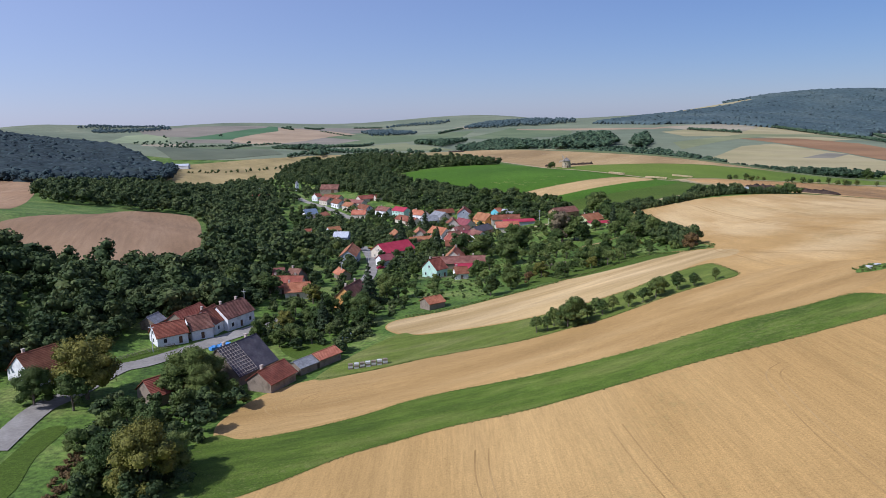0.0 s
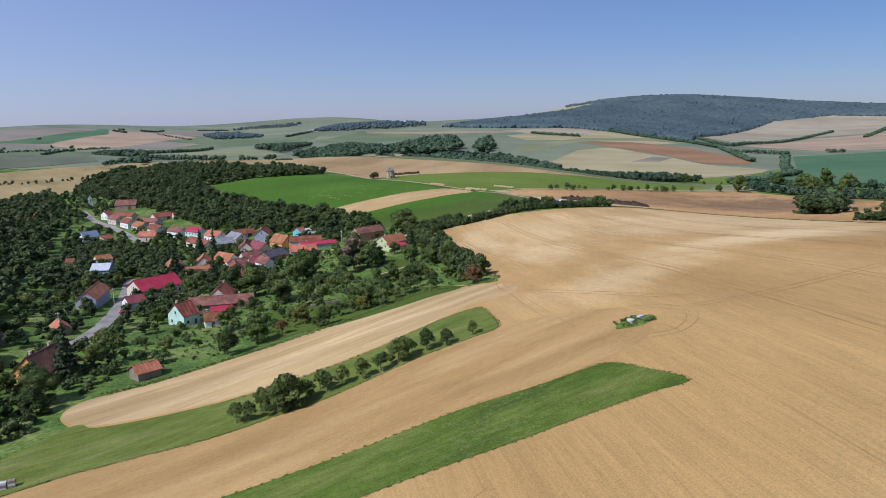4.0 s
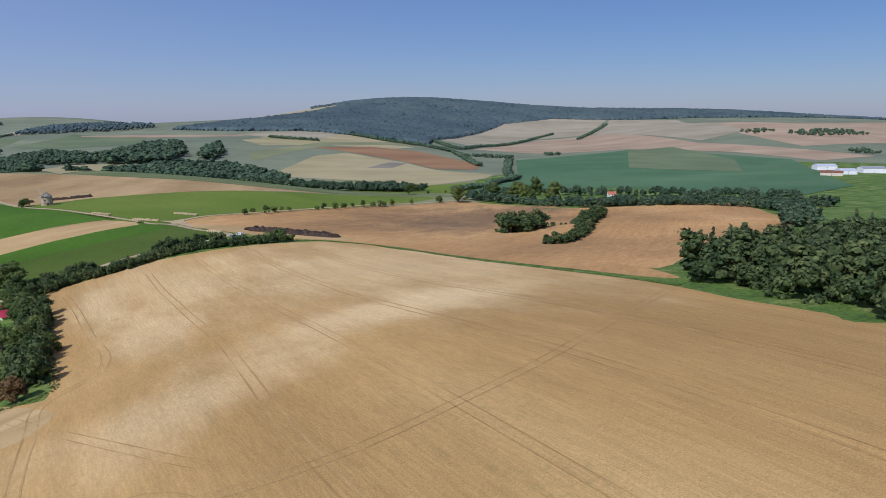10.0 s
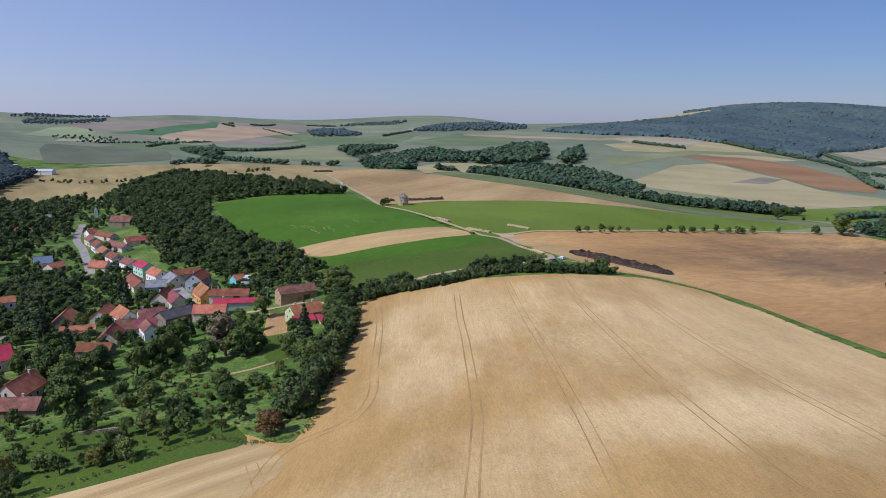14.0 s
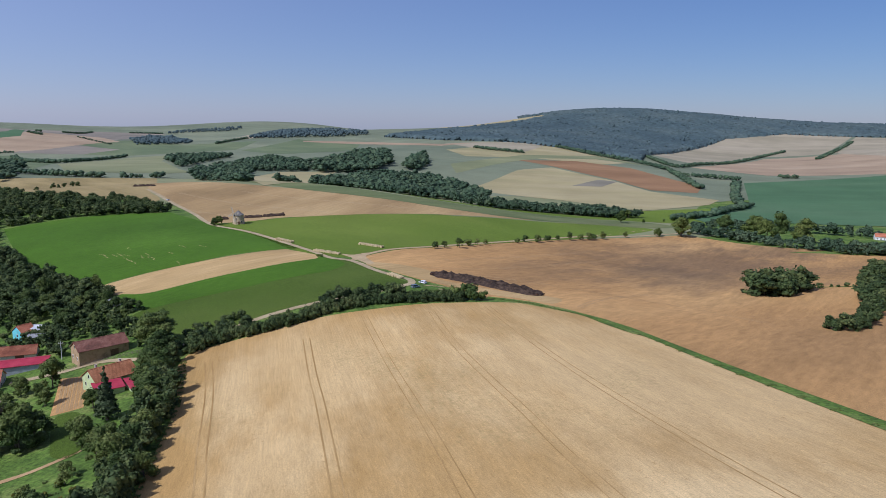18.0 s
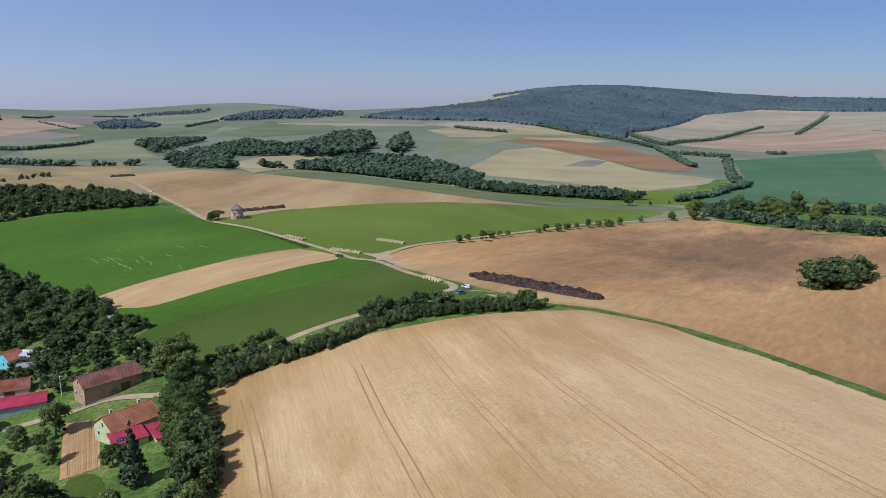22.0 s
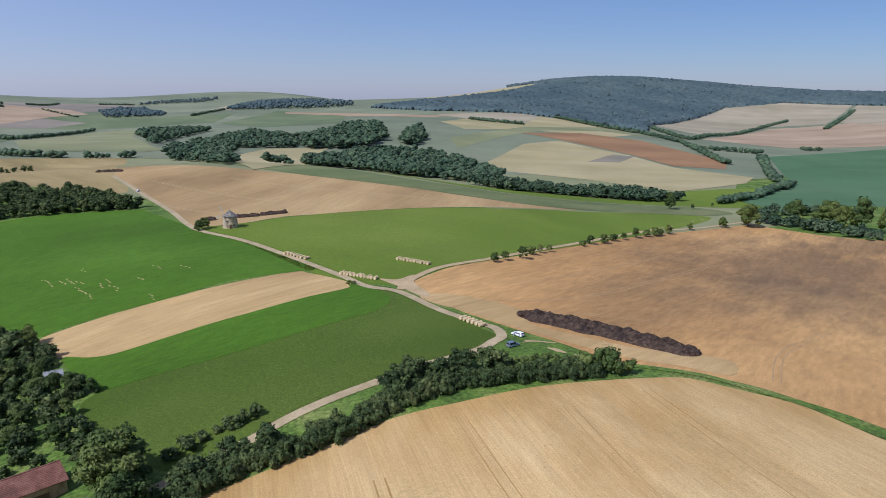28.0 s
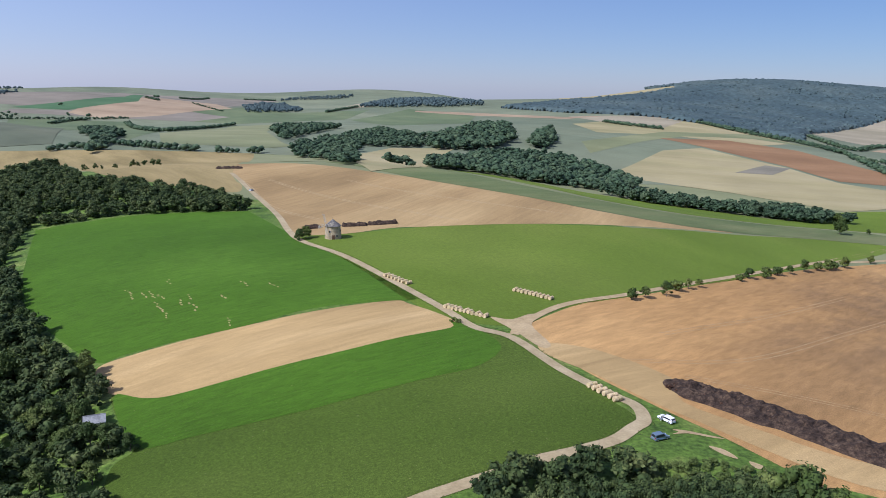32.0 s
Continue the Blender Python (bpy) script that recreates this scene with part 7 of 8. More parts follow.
def car(x, y, rot, paint, label, tall=0.0, doors_open=False):
    """A small car: shell, glass, wheels, lights; its nose along its own +x axis."""
    ob = anchor("car", pose(x, y, sheet_z(x, y) + 0.02, 0, 0, rot), label, "car", "parked cars")
    h = 1.45 + tall
    prof = [(-2.1, 0.35), (-2.15, 0.75), (-2.08, 1.0), (-1.75 - tall * 0.9, h - 0.06), (-0.4, h), (0.35, h - 0.04), (1.1, 1.0), (1.95, 0.82), (2.15, 0.6), (2.1, 0.32)]
    bm = bmesh.new()
    rings = []
    for yy, inset in ((-0.86, 0.05), (-0.8, 0.0), (0.8, 0.0), (0.86, 0.05)):
        rings.append([bm.verts.new((px * (1 - inset * 0.4), yy * (1.0 if pz < 1.0 else 0.86), pz - inset * 0.5 * (pz > 1))) for px, pz in prof])
    for r, s in zip(rings, rings[1:]):
        for k in range(len(prof)):
            bm.faces.new((r[k], s[k], s[(k + 1) % len(prof)], r[(k + 1) % len(prof)]))
    bm.faces.new(rings[0])
    bm.faces.new(rings[-1][::-1])
    bmesh.ops.recalc_face_normals(bm, faces=bm.faces)
    part("body", bm, paint, ob)
    for side in (-1, 1):
        bm = bmesh.new()
        vs = [bm.verts.new((px, side * 0.80, pz)) for px, pz in ((-1.75, 1.0), (-1.5 - tall * 0.6, h - 0.16), (0.3, h - 0.16), (0.95, 1.0))]
        vs2 = [bm.verts.new((v.co.x, side * (0.86 if v.co.z < 1.1 else 0.775), v.co.z)) for v in vs]
        bm.faces.new(vs)
        bm.faces.new(vs2[::-1])
        for k in range(4):
            bm.faces.new((vs[k], vs2[k], vs2[(k + 1) % 4], vs[(k + 1) % 4]))
        bmesh.ops.recalc_face_normals(bm, faces=bm.faces)
        part("side_window", bm, GLASS, ob)
    for pts, name in ((((0.42, h - 0.08), (1.06, 1.02)), "windscreen"), (((-2.06, 1.06), (-1.78 - tall * 0.9, h - 0.14)), "rear_window")):
        (xa, za), (xb, zb) = pts
        bm = bmesh.new()
        off = 0.03 if name == "windscreen" else -0.03
        va = [bm.verts.new(p) for p in ((xa + off, -0.62, za + 0.02), (xa + off, 0.62, za + 0.02), (xb + off, 0.66, zb + 0.02), (xb + off, -0.66, zb + 0.02))]
        vb = [bm.verts.new((v.co.x - off * 3, v.co.y, v.co.z - 0.05)) for v in va]
        bm.faces.new(va)
        bm.faces.new(vb[::-1])
        for k in range(4):
            bm.faces.new((va[k], vb[k], vb[(k + 1) % 4], va[(k + 1) % 4]))
        bmesh.ops.recalc_face_normals(bm, faces=bm.faces)
        part(name, bm, GLASS, ob)
    for wx in (-1.3, 1.32):
        for wy in (-0.78, 0.78):
            bm = bmesh.new()
            tube(bm, [(wx, wy - 0.1, 0.31), (wx, wy + 0.1, 0.31)], [0.32, 0.32], 16)
            wheel = part("wheel", bm, RUBBER, ob)
            bm = bmesh.new()
            tube(bm, [(wx, wy - 0.115, 0.31), (wx, wy + 0.115, 0.31)], [0.2, 0.2], 12)
            part("rim", bm, RIM, wheel)
    for side in (-1, 1):
        part("headlight", one_box(1.98, side * 0.6 - 0.17, 0.62, 2.14, side * 0.6 + 0.17, 0.78), LAMP_CLEAR, ob)
        part("tail_light", one_box(-2.17, side * 0.68 - 0.1, 0.7, -2.05, side * 0.68 + 0.1, 1.0), LAMP_RED, ob)
        part("mirror", one_box(0.78, side * 0.92 - 0.09, 0.98, 0.92, side * 0.92 + 0.09, 1.14), paint, ob)
        if doors_open:
            hinge = pose(0.75, side * 0.87, 0, 0, 0, side * -62)
            door = part("door", one_box(-1.15, -0.04, 0.32, 0, 0.04, 0.98, m=hinge), paint, ob, "open car door")
            part("door_window", one_box(-1.0, -0.02, 0.98, -0.12, 0.02, 1.34, m=hinge), GLASS, door)
    return ob


car(206.0, 480.3, 20, PAINT_BLUE, "silver-blue family van parked on the grass by the lane", 0.25)
car(211.5, 489.6, 118, PAINT_WHITE, "white car parked on the grass with open doors", 0.0, True)
car(-30.5, 330.6, 30, PAINT_RED, "dark red car parked in the village street")
car(-42.7, 405.3, 10, PAINT_YELLOW, "yellow van parked in the village street", 0.3)




# ---- wheel tracks in the stubble ----
# darker than the stubble: shade in the ruts is put into the colour
RUT = crop("shaded_pressed_straw", [(0.30, 0.184, 0.066), (0.35, 0.22, 0.082), (0.43, 0.285, 0.12)], 0, (0.3, 0.03), (2.0, 0.2), 0.2, (0.36, 0.25, 0.11))
EARTH = crop("bare_pressed_earth", [(0.33, 0.21, 0.10), (0.38, 0.25, 0.12), (0.44, 0.3, 0.15)], 0, (0.3, 0.03), (2.0, 0.2), 0.2, (0.3, 0.2, 0.1))


def wheel_track(line, gap=2.4, width=0.45, material=None, lift=0.1):
    """Two ruts side by side."""
    c = smooth_loop(line, 6, False)
    for side in (-1, 1):
        pts = []
        for i, p in enumerate(c):
            d = (c[min(i + 1, len(c) - 1)] - c[max(i - 1, 0)]).normalized()
            pts.append(p + Vector((-d.y, d.x)) * side * gap / 2)
        left, right = [], []
        for i, p in enumerate(pts):
            d = (pts[min(i + 1, len(pts) - 1)] - pts[max(i - 1, 0)]).normalized()
            o = Vector((-d.y, d.x)) * width / 2
            left.append(p + o)
            right.append(p - o)
        verts, faces = drape(right + left[::-1], lift)
        tagged(new("wheel_track", mesh_of("wheel_track", verts, faces, material or RUT, True)), "narrow rut or ridge of straw or bare earth", "wheel track", kind="structure")


for line in ([(152, 420), (151.5, 380), (151.6, 346), (149.8, 278), (146, 236), (142, 195), (141, 160), (142, 120), (146, 70)], [(118, 415), (120.4, 381), (121.5, 340), (123, 301), (118, 281), (106, 268), (103.5, 244), (101, 215), (100, 188)],
             [(203, 436), (200, 392), (199.2, 348), (198.5, 318), (196.5, 288), (195, 230), (196, 160), (200, 90)], [(176, 440), (175.5, 390), (175, 330), (172, 270), (168, 210), (166, 150), (168, 90)],
             [(228, 440), (226, 390), (224, 330), (222, 270), (222, 210), (224, 150), (228, 80)], [(126, 181), (141, 177.5), (159, 178), (190, 184.5), (228, 200), (264, 217)],
             [(90, 268), (75, 262), (50, 247), (20, 232), (-5, 222)], [(100, 262), (108, 240), (122, 205), (130, 188)], [(100, 195), (118, 190), (124, 178), (116, 168), (104, 172)],
             [(6, 118), (5.6, 110), (6, 102), (7.5, 88), (9, 60)], [(66, 130), (61.5, 126), (59.3, 114), (58, 102), (57.6, 84), (58, 60)], [(-12, 152), (-27, 147.5), (-37, 148.5), (-41, 154), (-36, 161), (-24, 165), (-4, 169)], [(-16, 158), (-28, 154), (-33, 155), (-30, 160), (-18, 163)], [(30, 118), (31, 100), (34, 70)], [(88, 128), (86, 108), (85, 70)], [(112, 130), (112, 100), (114, 60)]):
    wheel_track(line, width=0.42 if line[0][0] in (152, 118) else 0.28)
for line in ([(215, 530), (260, 540), (330, 590), (400, 640)], [(230, 520), (280, 500), (330, 460), (350, 420)], [(240, 560), (300, 600), (380, 660)], [(270, 440), (300, 470), (350, 500)]):
    wheel_track(line, 2.2, 0.4, EARTH)
for line in ([(26, 926), (50, 870), (78, 790), (110, 745)], [(60, 900), (110, 830), (150, 780), (190, 740)], [(120, 900), (160, 850), (210, 800), (270, 770)]):
    wheel_track(line, 2.4, 0.5, TRACKMAT)

# ---- well in the stubble ----
CONCRETE = mat("pale_concrete", [(0.42, 0.41, 0.38), (0.52, 0.51, 0.48), (0.6, 0.59, 0.56)], 1.5, fine=(0.15, 6))
field("well_grass", [(107, 178.5), (110, 182.5), (113.5, 183.5), (117, 181.5), (115.5, 178), (111.5, 176.5)], GRASS, "rough tuft of green grass left round a well", 0.14, 4, "grass")
well = anchor("well", pose(111, 180, sheet_z(111, 180)), "round concrete well with a lid in the stubble", "well")
bm = bmesh.new()
tube(bm, [(0, 0, -0.3), (0, 0, 0.7), (0, 0, 0.75)], [0.75, 0.75, 0.7], 20)
part("ring", bm, CONCRETE, well)
bm = bmesh.new()
tube(bm, [(0.05, 0, 0.75), (0.05, 0, 0.9)], [0.85, 0.82], 20)
part("lid", bm, CONCRETE, well)
pipe = anchor("concrete_block", pose(114.2, 181.6, sheet_z(114.2, 181.6), 0, 0, 25), "pale concrete block lying beside the well", "block")
part("block", one_box(-0.9, -0.45, -0.1, 0.9, 0.45, 0.6), CONCRETE, pipe)
tufts = [(wr.uniform(108, 116), wr.uniform(177.5, 183)) for k in range(40)]
woods("well_weeds", tufts, 0.9, SHRUB_LIB, LEAF_LIGHT, "low weeds round the well", "weeds", 41)

# ---- lawns, paths, stone wall of the gardens ----
for loop, m, lab in (([(27, 258), (38, 260.6), (52, 261), (71, 267.5), (82, 272.5), (95, 278), (84, 298), (70, 307), (56, 311), (32, 311), (23, 290)], MEADOW, "sunny mown orchard grass along the stubble edge"),
                     ([(83, 389), (89, 359), (83, 358), (79, 370), (75, 391)], MEADOW, "bright green lawn beside the vegetable plot"), ([(97, 366), (101, 369), (104, 350), (100, 348)], MEADOW, "small bright lawn under the trees"),
                     ([(-78, 114), (-82, 130), (-83, 144), (-88, 142), (-87, 127), (-86, 112)], MEADOW, "bright mown lawn beside the village road"), ([(-90, 180), (-86, 187), (-79, 197), (-82, 200), (-92, 186)], MEADOW, "roadside lawn in front of the cottages"),
                     ([(-49, 199), (-45, 203), (-33, 203), (-35, 193), (-42, 189)], MEADOW, "green yard grass behind the sheds"),
                     ([(70, 349.5), (79, 352.6), (88, 359), (89, 358), (80, 351), (71, 347.5)], EARTH, "narrow worn garden path of bare earth")):
    field("garden_path" if m is EARTH else "garden_lawn", loop, m, lab, 0.1, 4, "path" if m is EARTH else "lawn")
    FIELD_LOOPS.pop()
stone_wall = anchor("stone_wall", pose(48, 304.5, sheet_z(48, 304.5)), "low dry stone wall in the orchard grass", "stone wall")
sr = random.Random(5)
for k in range(30):
    u = k % 15
    x = -6 + u * 0.82 + sr.uniform(-0.15, 0.15)
    y = 0.012 * x * x - 0.25 + sr.uniform(-0.15, 0.15)
    z = sheet_z(48 + x, 304.5 + y) - sheet_z(48, 304.5) + (0.42 if k > 14 else 0)
    w = sr.uniform(0.32, 0.48)
    part("stone", one_box(-w, -0.3, -0.1, w, 0.3, sr.uniform(0.4, 0.55), m=pose(x, y, z, sr.uniform(-6, 6), sr.uniform(-6, 6), sr.uniform(-20, 20))), WALL_STONE, stone_wall)
road("grass_strip_by_grove", [(446, 507), (458, 510), (470, 509.5), (488, 505)], 2.2, GRASS, "narrow strip of dry grass beside the grove", 0.12)
ROAD_LINES.pop()
car(54.2, 852.7, 75, PAINT_WHITE, "white car parked on the lane above the windmill")

woods("bank_scrub", scatter([(-71, 112), (-75, 126), (-77, 137), (-74, 137), (-71, 126), (-67, 112)], 1.6, wr), 1.3, SHRUB_LIB, LEAF_RUSSET, "dry brown scrub on the bank beside the lawn", "scrub", 58)


CLOD = mat("matted_straw_dung", [(0.03, 0.016, 0.011), (0.06, 0.032, 0.02), (0.13, 0.07, 0.04)], 0.9, fine=(0.4, 3.0))
woods("manure_clods", along([(223, 514), (230, 506), (238, 498), (246, 489), (253, 480), (259, 471), (263, 467)], 0.8, 0.8, wr, 6, 1.7), 1.7, WEED_LIB, CLOD, "rough clods of straw and dung on the long heap", "clods", 61, 0.7)

# ---- hut by the meadow ----
house(70, 512, 18, 4.6, 3.6, 2.3, 3.4, ROOF_GREY, WALL_CREAM, "small cream garden hut with a grey roof", "shed")

# ---- stacked blocks ----
for i in range(7):
    bx, by = -25.4 + i * 1.5, 177.2 + i * 0.3
    stack = anchor("block_stack", pose(bx, by, sheet_z(bx, by), 0, 0, 11), "stack of grey concrete blocks by the field", "block stack", "stacked blocks")
    for k in range(3):
        part("block", one_box(-0.62, -0.5, k * 0.52, 0.62, 0.5, k * 0.52 + 0.49), CONCRETE if (i + k) % 2 else WALL_STONE, stack)

# ---- poles ----
for px, py, ph in ((64.9, 430.8, 7.5), (-84.2, 193.4, 8), (62, 452, 7), (-45, 300, 8), (-38, 345, 8), (-60, 395, 8), (-70, 238, 8), (30, 470, 7.5), (-20, 510, 7.5), (-65.5, 561.9, 7.5)):
    pole = anchor("power_pole", pose(px, py, sheet_z(px, py)), "slim grey concrete power pole with a crossarm", "power pole", "power poles")
    bm = bmesh.new()
    tube(bm, [(0, 0, -0.6), (0, 0, ph)], [0.16, 0.10], 8)
    part("pole", bm, CONCRETE, pole)
    part("crossarm", one_box(-0.8, -0.06, ph - 0.7, 0.8, 0.06, ph - 0.58), CONCRETE, pole)
    for ix in (-0.7, 0.0, 0.7):
        bm = bmesh.new()
        tube(bm, [(ix, 0, ph - 0.58), (ix, 0, ph - 0.36)], [0.05, 0.04], 6)
        part("insulator", bm, FRAME, pole)

# ---- vegetable plot ----
field("vegetable_plot", [(67, 429), (77, 426), (82, 395), (73, 393)], HARROWED, "bare brown vegetable plot with long ridges", 0.12, 0, "plot")
# plot ridges, no wheel ruts: wheel_track only lays the strips
for k in range(6):
    a, b2 = Vector((68.4 + k * 1.5, 428 - k * 0.4)), Vector((74.6 + k * 1.25, 394.5 + k * 0.2))
    wheel_track([a, (a + b2) / 2, b2], 0.5, 0.32, EARTH, 0.2)

# ---- cottage annexes ----
SOLAR = mat("blue_solar_cells", [(0.012, 0.025, 0.07), (0.02, 0.04, 0.10)], 2, rough=0.15)
cx, cy, cr = 87.0, 412.0, 23.0


def annex(u, v, lu, lv, high, low, roof, wall, label):
    """A lean-to: a roof that falls away from the house."""
    m = pose(cx, cy, sheet_z(cx, cy), 0, 0, cr) @ pose(u, v, 0)
    ob = anchor("lean_to", m, label, "annex")
    part("outer_wall", one_box(-lu / 2, -lv / 2, -1.0, lu / 2, lv / 2, low - 0.1), wall, ob)
    bm = bmesh.new()
    lo = [(-lu / 2 - 0.3, -lv / 2 - 0.4, low), (lu / 2 + 0.3, -lv / 2 - 0.4, low), (lu / 2 + 0.3, lv / 2, high), (-lu / 2 - 0.3, lv / 2, high)]
    va = [bm.verts.new(p) for p in lo]
    vb = [bm.verts.new((p[0], p[1], p[2] + 0.14)) for p in lo]
    bm.faces.new(va[::-1])
    bm.faces.new(vb)
    for k in range(4):
        bm.faces.new((va[k], va[(k + 1) % 4], vb[(k + 1) % 4], vb[k]))
    part("roof", bm, roof, ob)
    return ob


porch = annex(-2.6, -7.9, 8.5, 6.2, 3.4, 2.5, ROOF_CRIMSON, WALL_YELLOW, "low annex with a crimson sheet roof and solar panels")
for k in range(2):
    m = pose(-2.4 + k * 2.1, -1.6, 2.86, 8.3, 0, 0)
    panel = part("solar_panel", one_box(-0.95, -0.8, 0.1, 0.95, 0.8, 0.18, m=m), SOLAR, porch, "dark blue solar panel")
    for j in range(3):
        part("cell_bar", one_box(-0.95 + j * 0.62, -0.8, 0.18, -0.92 + j * 0.62, 0.8, 0.19, m=m), FRAME, panel)
annex(5.4, -9.5, 5.0, 9.0, 3.0, 2.3, ROOF_CRIMSON, WALL_YELLOW, "narrow annex with a crimson sheet roof")

# ---- chapel tower in the village ----
tx, ty = -157.0, 757.0
chapel = anchor("chapel_tower", pose(tx, ty, sheet_z(tx, ty), 0, 0, 20), "small white chapel tower with a grey roof", "chapel")
part("tower", one_box(-1.5, -1.5, -3, 1.5, 1.5, 8), WALL_WHITE, chapel)
bm = bmesh.new()
tube(bm, [(0, 0, 8), (0, 0, 8.2), (0, 0, 11.0)], [2.3, 2.2, 0.08], 4)
part("roof", bm, ROOF_GREY, chapel)
for a in range(4):
    part("sound_window", one_box(1.42, -0.4, 5.4, 1.56, 0.4, 7.0, m=pose(0, 0, 0, 0, 0, 90 * a)), GLASS, chapel)

# ---- flattened straw in the clover, worn patches ----
STRAW_PATCH = mat("flattened_straw", [(0.20, 0.20, 0.06), (0.33, 0.27, 0.11), (0.42, 0.34, 0.15)], 1.2, fine=(0.3, 4))
for x, y, length in ((46, 614, 9), (52, 612, 4), (56, 611, 7), (60, 607, 5), (66, 590, 11), (62, 596, 9), (70, 598, 5), (76, 592, 8), (72, 604, 4), (92, 573, 6), (90, 615, 5), (58, 625, 4), (102, 610, 5), (85, 600, 4)):
    d = Vector((0.45, -0.89))
    o = Vector((0.89, 0.45))
    run = -length * 0.75
    while run < length * 0.75:
        half = sr.uniform(0.35, 1.3)
        c = Vector((x, y)) + d * (run + half) + o * sr.uniform(-0.7, 0.7)
        loop = [c + d * half * math.cos(a) * sr.uniform(0.7, 1.2) + o * sr.uniform(0.18, 0.55) * math.sin(a) for a in (0.2, 1.1, 2.0, 3.2, 4.2, 5.3)]
        field("straw_patch", loop, STRAW_PATCH, "pale flattened straw patch in the clover", 0.13, 3, "patch")
        run += half * 2 + sr.uniform(0.0, 1.4)
for pts, lab in (([(211, 485), (214, 484.6), (218, 482.6), (222, 480.4), (219, 481), (214, 483), (210, 482.6), (212, 483.8)], "bare trodden earth beside the parked cars"), ([(216, 477), (219, 475), (220, 471), (217.5, 473)], "bare trodden earth in the grass"), ([(222, 470), (224, 468), (223.5, 466), (221.5, 467.5)], "small bare patch in the grass")):
    field("worn_patch", pts, TRACKMAT, lab, 0.1, 4, "patch")

# ---- weeds and bushes on the corner ----
woods("corner_weeds", scatter([(190, 466), (202, 470), (212, 470), (226, 462), (222, 458), (205, 458), (190, 461)], 2.6, wr), 2.0, SHRUB_LIB, LEAF_LIGHT, "tall weeds and low bushes beside the hedge", "bushes", 42)
woods("junction_bush", [(167, 562), (169, 561), (168, 563.5)], 1.8, SHRUB_LIB, LEAF, "low bush at the track junction", "bush", 43)
woods("dry_grass", scatter([(66, 320), (89, 316), (101, 322), (92, 340), (66, 338)], 4.5, wr, clear(1.5)), 1.6, SHRUB_LIB, LEAF_YELLOW, "dry tall grass in the old orchard", "grass", 44)

# ---- blue tarpaulin, tractor ----
TARP = mat("blue_tarpaulin", [(0.04, 0.16, 0.42), (0.07, 0.24, 0.55), (0.35, 0.45, 0.6)], 1.2, rough=0.5, fine=(0.25, 4))
tarp = anchor("covered_pile", pose(-67, 199.5, sheet_z(-67, 199.5), 0, 0, 50), "pile of goods under crumpled blue tarpaulin", "pile")
for k in range(7):
    part("tarpaulin", one_box(-3.2 + k * 0.95, -0.8, 0, -2.4 + k * 0.95, 0.8, 1.0 + 0.25 * math.sin(k * 2.1), m=pose(0, 0, 0, 0, 0, 4 * math.sin(k))), TARP, tarp)
tractor = anchor("tractor", pose(-30, 205, sheet_z(-30, 205), 0, 0, 200), "small blue and white tractor on the grass", "tractor")
part("bonnet", one_box(0.1, -0.4, 0.7, 1.6, 0.4, 1.25), PAINT_BLUE, tractor)
cab = part("cab", one_box(-1.2, -0.65, 0.8, 0.1, 0.65, 1.2), PAINT_WHITE, tractor)
part("roof", one_box(-1.25, -0.7, 2.1, 0.15, 0.7, 2.25), PAINT_WHITE, cab)
for sx in (-1.15, 0.0):
    for sy in (-0.6, 0.6):
        part("post", one_box(sx - 0.05, sy - 0.05, 1.2, sx + 0.05, sy + 0.05, 2.1), PAINT_WHITE, cab)
for wx, wy, r in ((-0.8, -0.75, 0.7), (-0.8, 0.75, 0.7), (1.2, -0.6, 0.45), (1.2, 0.6, 0.45)):
    bm = bmesh.new()
    tube(bm, [(wx, wy - 0.16, r), (wx, wy + 0.16, r)], [r, r], 16)
    wheel = part("wheel", bm, RUBBER, tractor)
    bm = bmesh.new()
    tube(bm, [(wx, wy - 0.175, r), (wx, wy + 0.175, r)], [r * 0.55, r * 0.55], 12)
    part("rim", bm, PAINT_WHITE, wheel)

# ---- garden fences ----
FENCEWOOD = mat("grey_fence_wood", [(0.16, 0.13, 0.10), (0.24, 0.20, 0.16)], 2, fine=(0.2, 8))
for line in ([(83, 427), (86, 418), (90, 392)], [(62, 436), (76, 439), (92, 441)], [(-80, 199), (-90, 186), (-95, 176)], [(-12, 300), (0, 298), (10, 292)], [(-30, 352), (-18, 345), (-14, 335)]):
    pts = smooth_loop(line, 8, False)
    fence = anchor("garden_fence", pose(pts[0].x, pts[0].y, sheet_z(pts[0].x, pts[0].y)), "low grey wooden garden fence with posts", "fence", "garden fences")
    o = Vector((pts[0].x, pts[0].y, sheet_z(pts[0].x, pts[0].y)))
    for p, q in zip(pts, pts[1:]):
        a = Vector((p.x, p.y, sheet_z(p.x, p.y))) - o
        b3 = Vector((q.x, q.y, sheet_z(q.x, q.y))) - o
        bm = bmesh.new()
        tube(bm, [a + Vector((0, 0, -0.3)), a + Vector((0, 0, 1.25))], [0.06, 0.05], 6)
        part("post", bm, FENCEWOOD, fence)
        for z in (0.4, 0.75, 1.1):
            bm = bmesh.new()
            tube(bm, [a + Vector((0, 0, z)), b3 + Vector((0, 0, z))], [0.05, 0.05], 4)
            part("rail", bm, FENCEWOOD, fence)

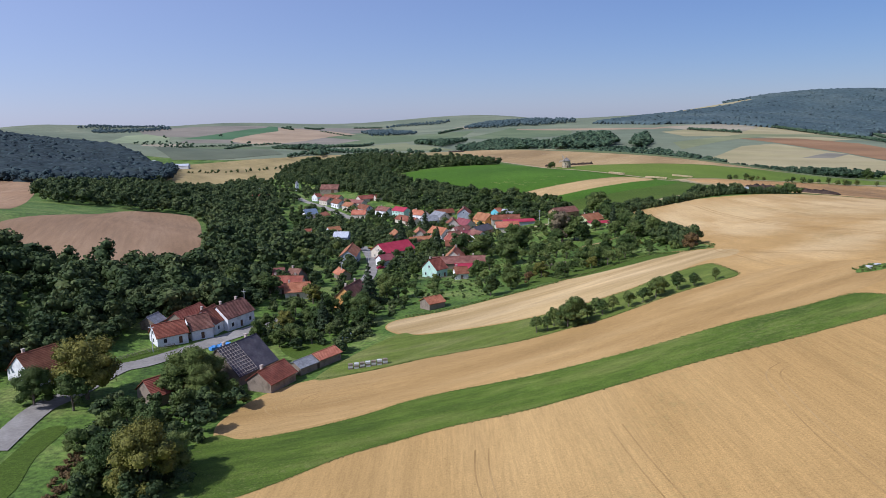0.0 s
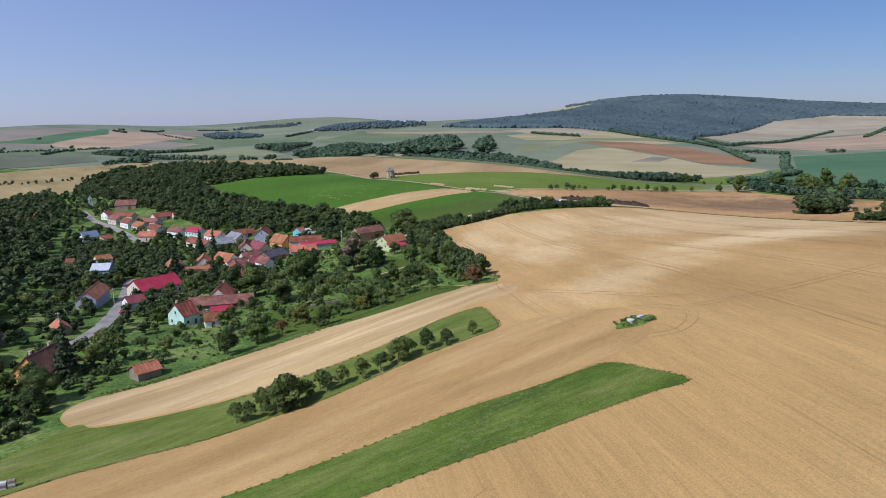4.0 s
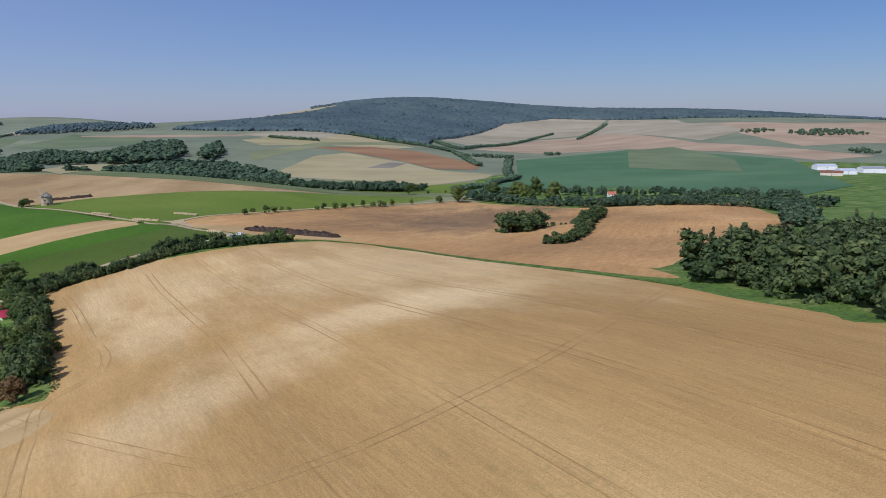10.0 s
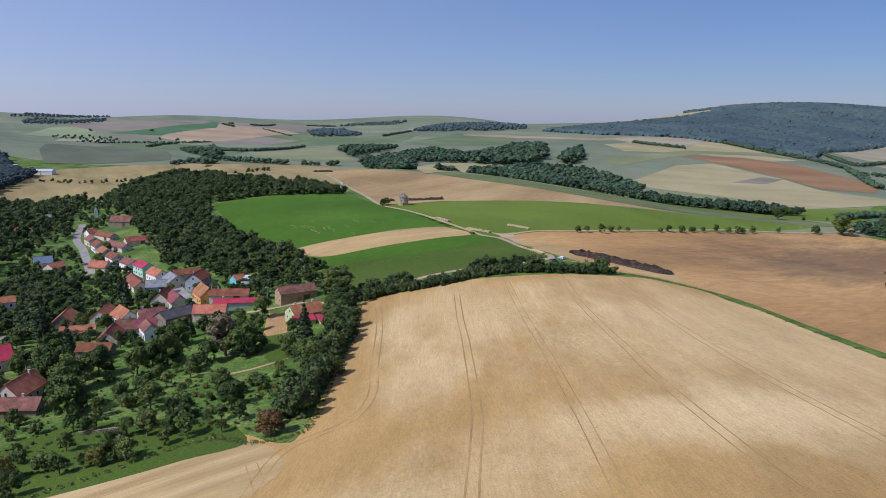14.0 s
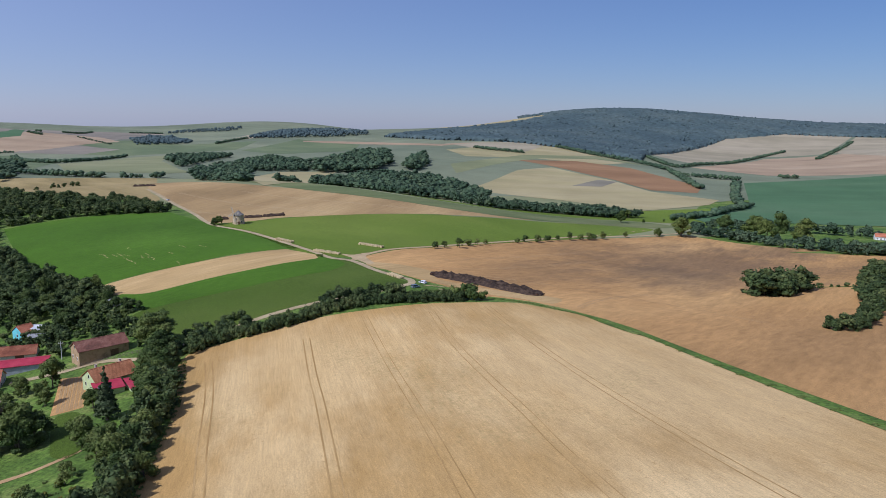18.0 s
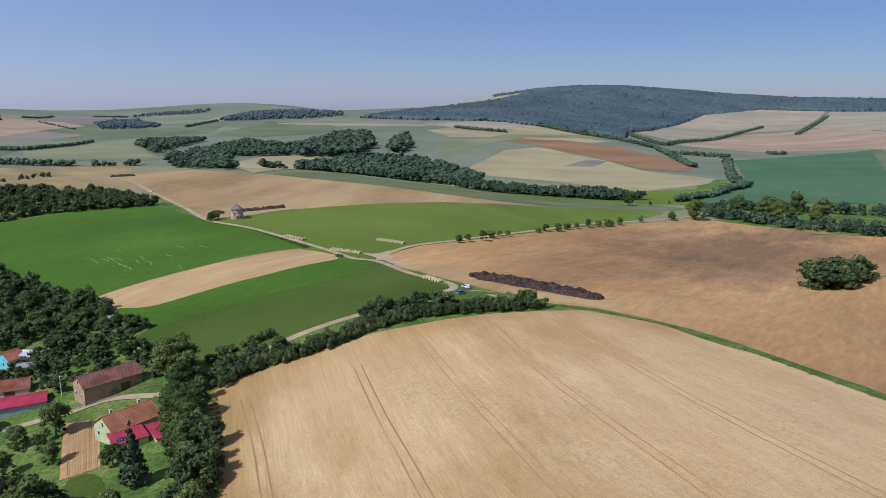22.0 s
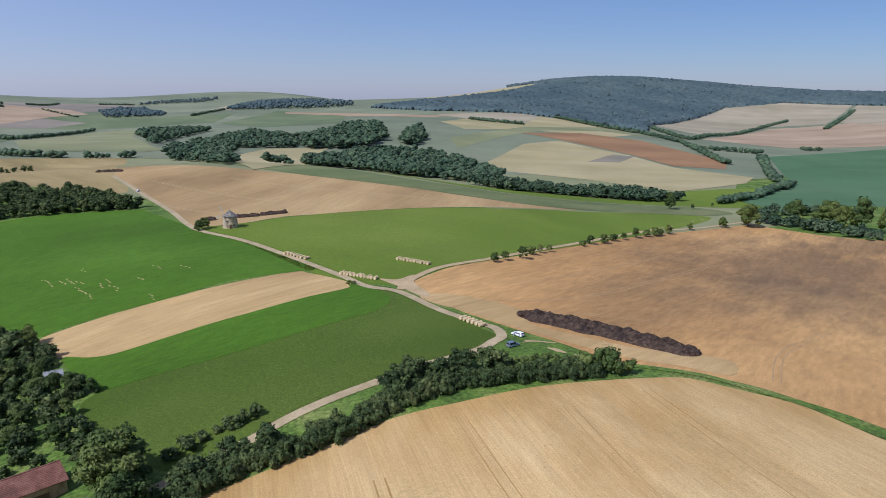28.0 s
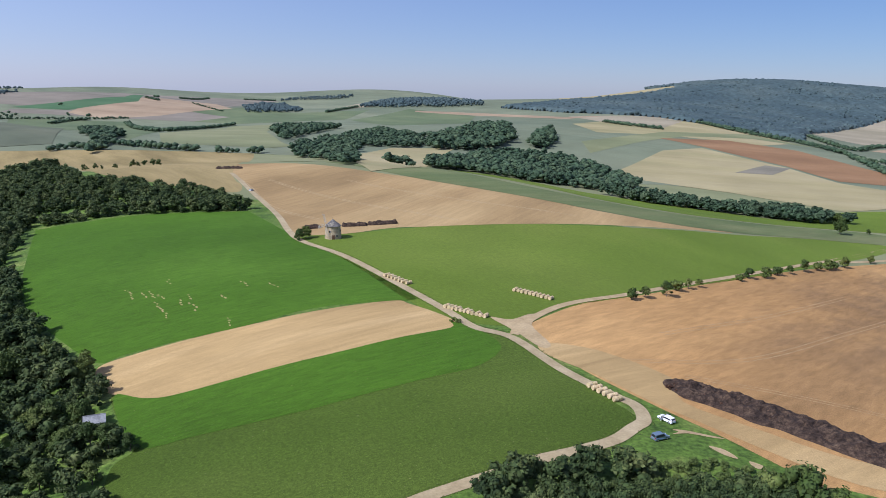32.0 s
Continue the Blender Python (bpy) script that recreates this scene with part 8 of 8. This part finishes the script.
# ---- tall grass along the field edges ----
TUFT = mat("tall_edge_grass", [(0.065, 0.10, 0.018), (0.105, 0.14, 0.028), (0.18, 0.175, 0.065)], 0.3, rough=0.85, fine=(0.3, 2.0), island=0.3)
er = np.random.default_rng(77)
strip_edge = [(-43, 136), (-36, 137), (-25, 140.5), (-16, 144.5), (-9, 148.5), (2, 151), (22, 152.5), (46, 156), (67, 160), (83, 160.4), (94, 161.8), (98, 160.7), (101, 155), (104.6, 144.6), (97, 144.2), (86, 143.2), (74, 141.8), (52, 140), (32, 136), (16, 132.5), (0, 130.5), (-9.5, 127.3), (-20, 123), (-29, 116), (-38, 110)]
orchard_edge = [(-34, 171), (-22, 173.5), (-9, 178.5), (5, 180.8), (17, 181.2), (26, 182.8), (35, 185.5), (44, 187.5), (55, 193), (67, 199), (81, 203), (88, 206), (90, 219), (90, 234.5), (80, 232.5), (68, 225), (58, 217.5), (36, 207.5), (22, 204)]
lane_edge = [(127, 450), (134, 455), (141, 459), (150, 463), (158, 466), (166, 469), (175, 473), (185, 476), (195, 480), (202, 486), (206, 490), (207, 498), (203, 505), (194, 522), (185, 547), (174, 557), (166, 575), (149, 610), (128, 652), (107, 683)]
verge_edge = [(241, 450), (250, 445), (257, 435), (264, 420), (266, 402), (268, 389), (269, 375), (265, 257), (263, 217)]
garden_edge = [(-14, 229), (0, 234), (17, 244), (34, 253), (58, 268), (82, 285), (96, 277), (104, 277), (109, 284), (109, 328), (111, 377), (109, 420)]
for line, step, jitter, rows, gap, h in ((strip_edge, 0.22, 0.4, 1, 1, 0.28), (orchard_edge, 0.25, 0.5, 1, 1, 0.36), (lane_edge, 0.5, 0.5, 2, 4.6, 0.34), (verge_edge, 0.45, 0.9, 2, 1.2, 0.4), (garden_edge, 0.5, 0.7, 2, 1.2, 0.7)):
    woods("edge_grass", along(line, step, jitter, er, rows, gap), h, TUFT_LIB, TUFT, "tall rough grass along the edge of a field", "grass", 80 + int(h * 100))
woods("meadow_tufts", scatter([(166, 556), (190, 522), (202, 490), (150, 468), (112, 450), (88, 476), (72, 528), (104, 531), (147, 549)], 3.6, er), 0.3, TUFT_LIB, TUFT, "tufts of taller grass in the mown meadow", "grass", 91)
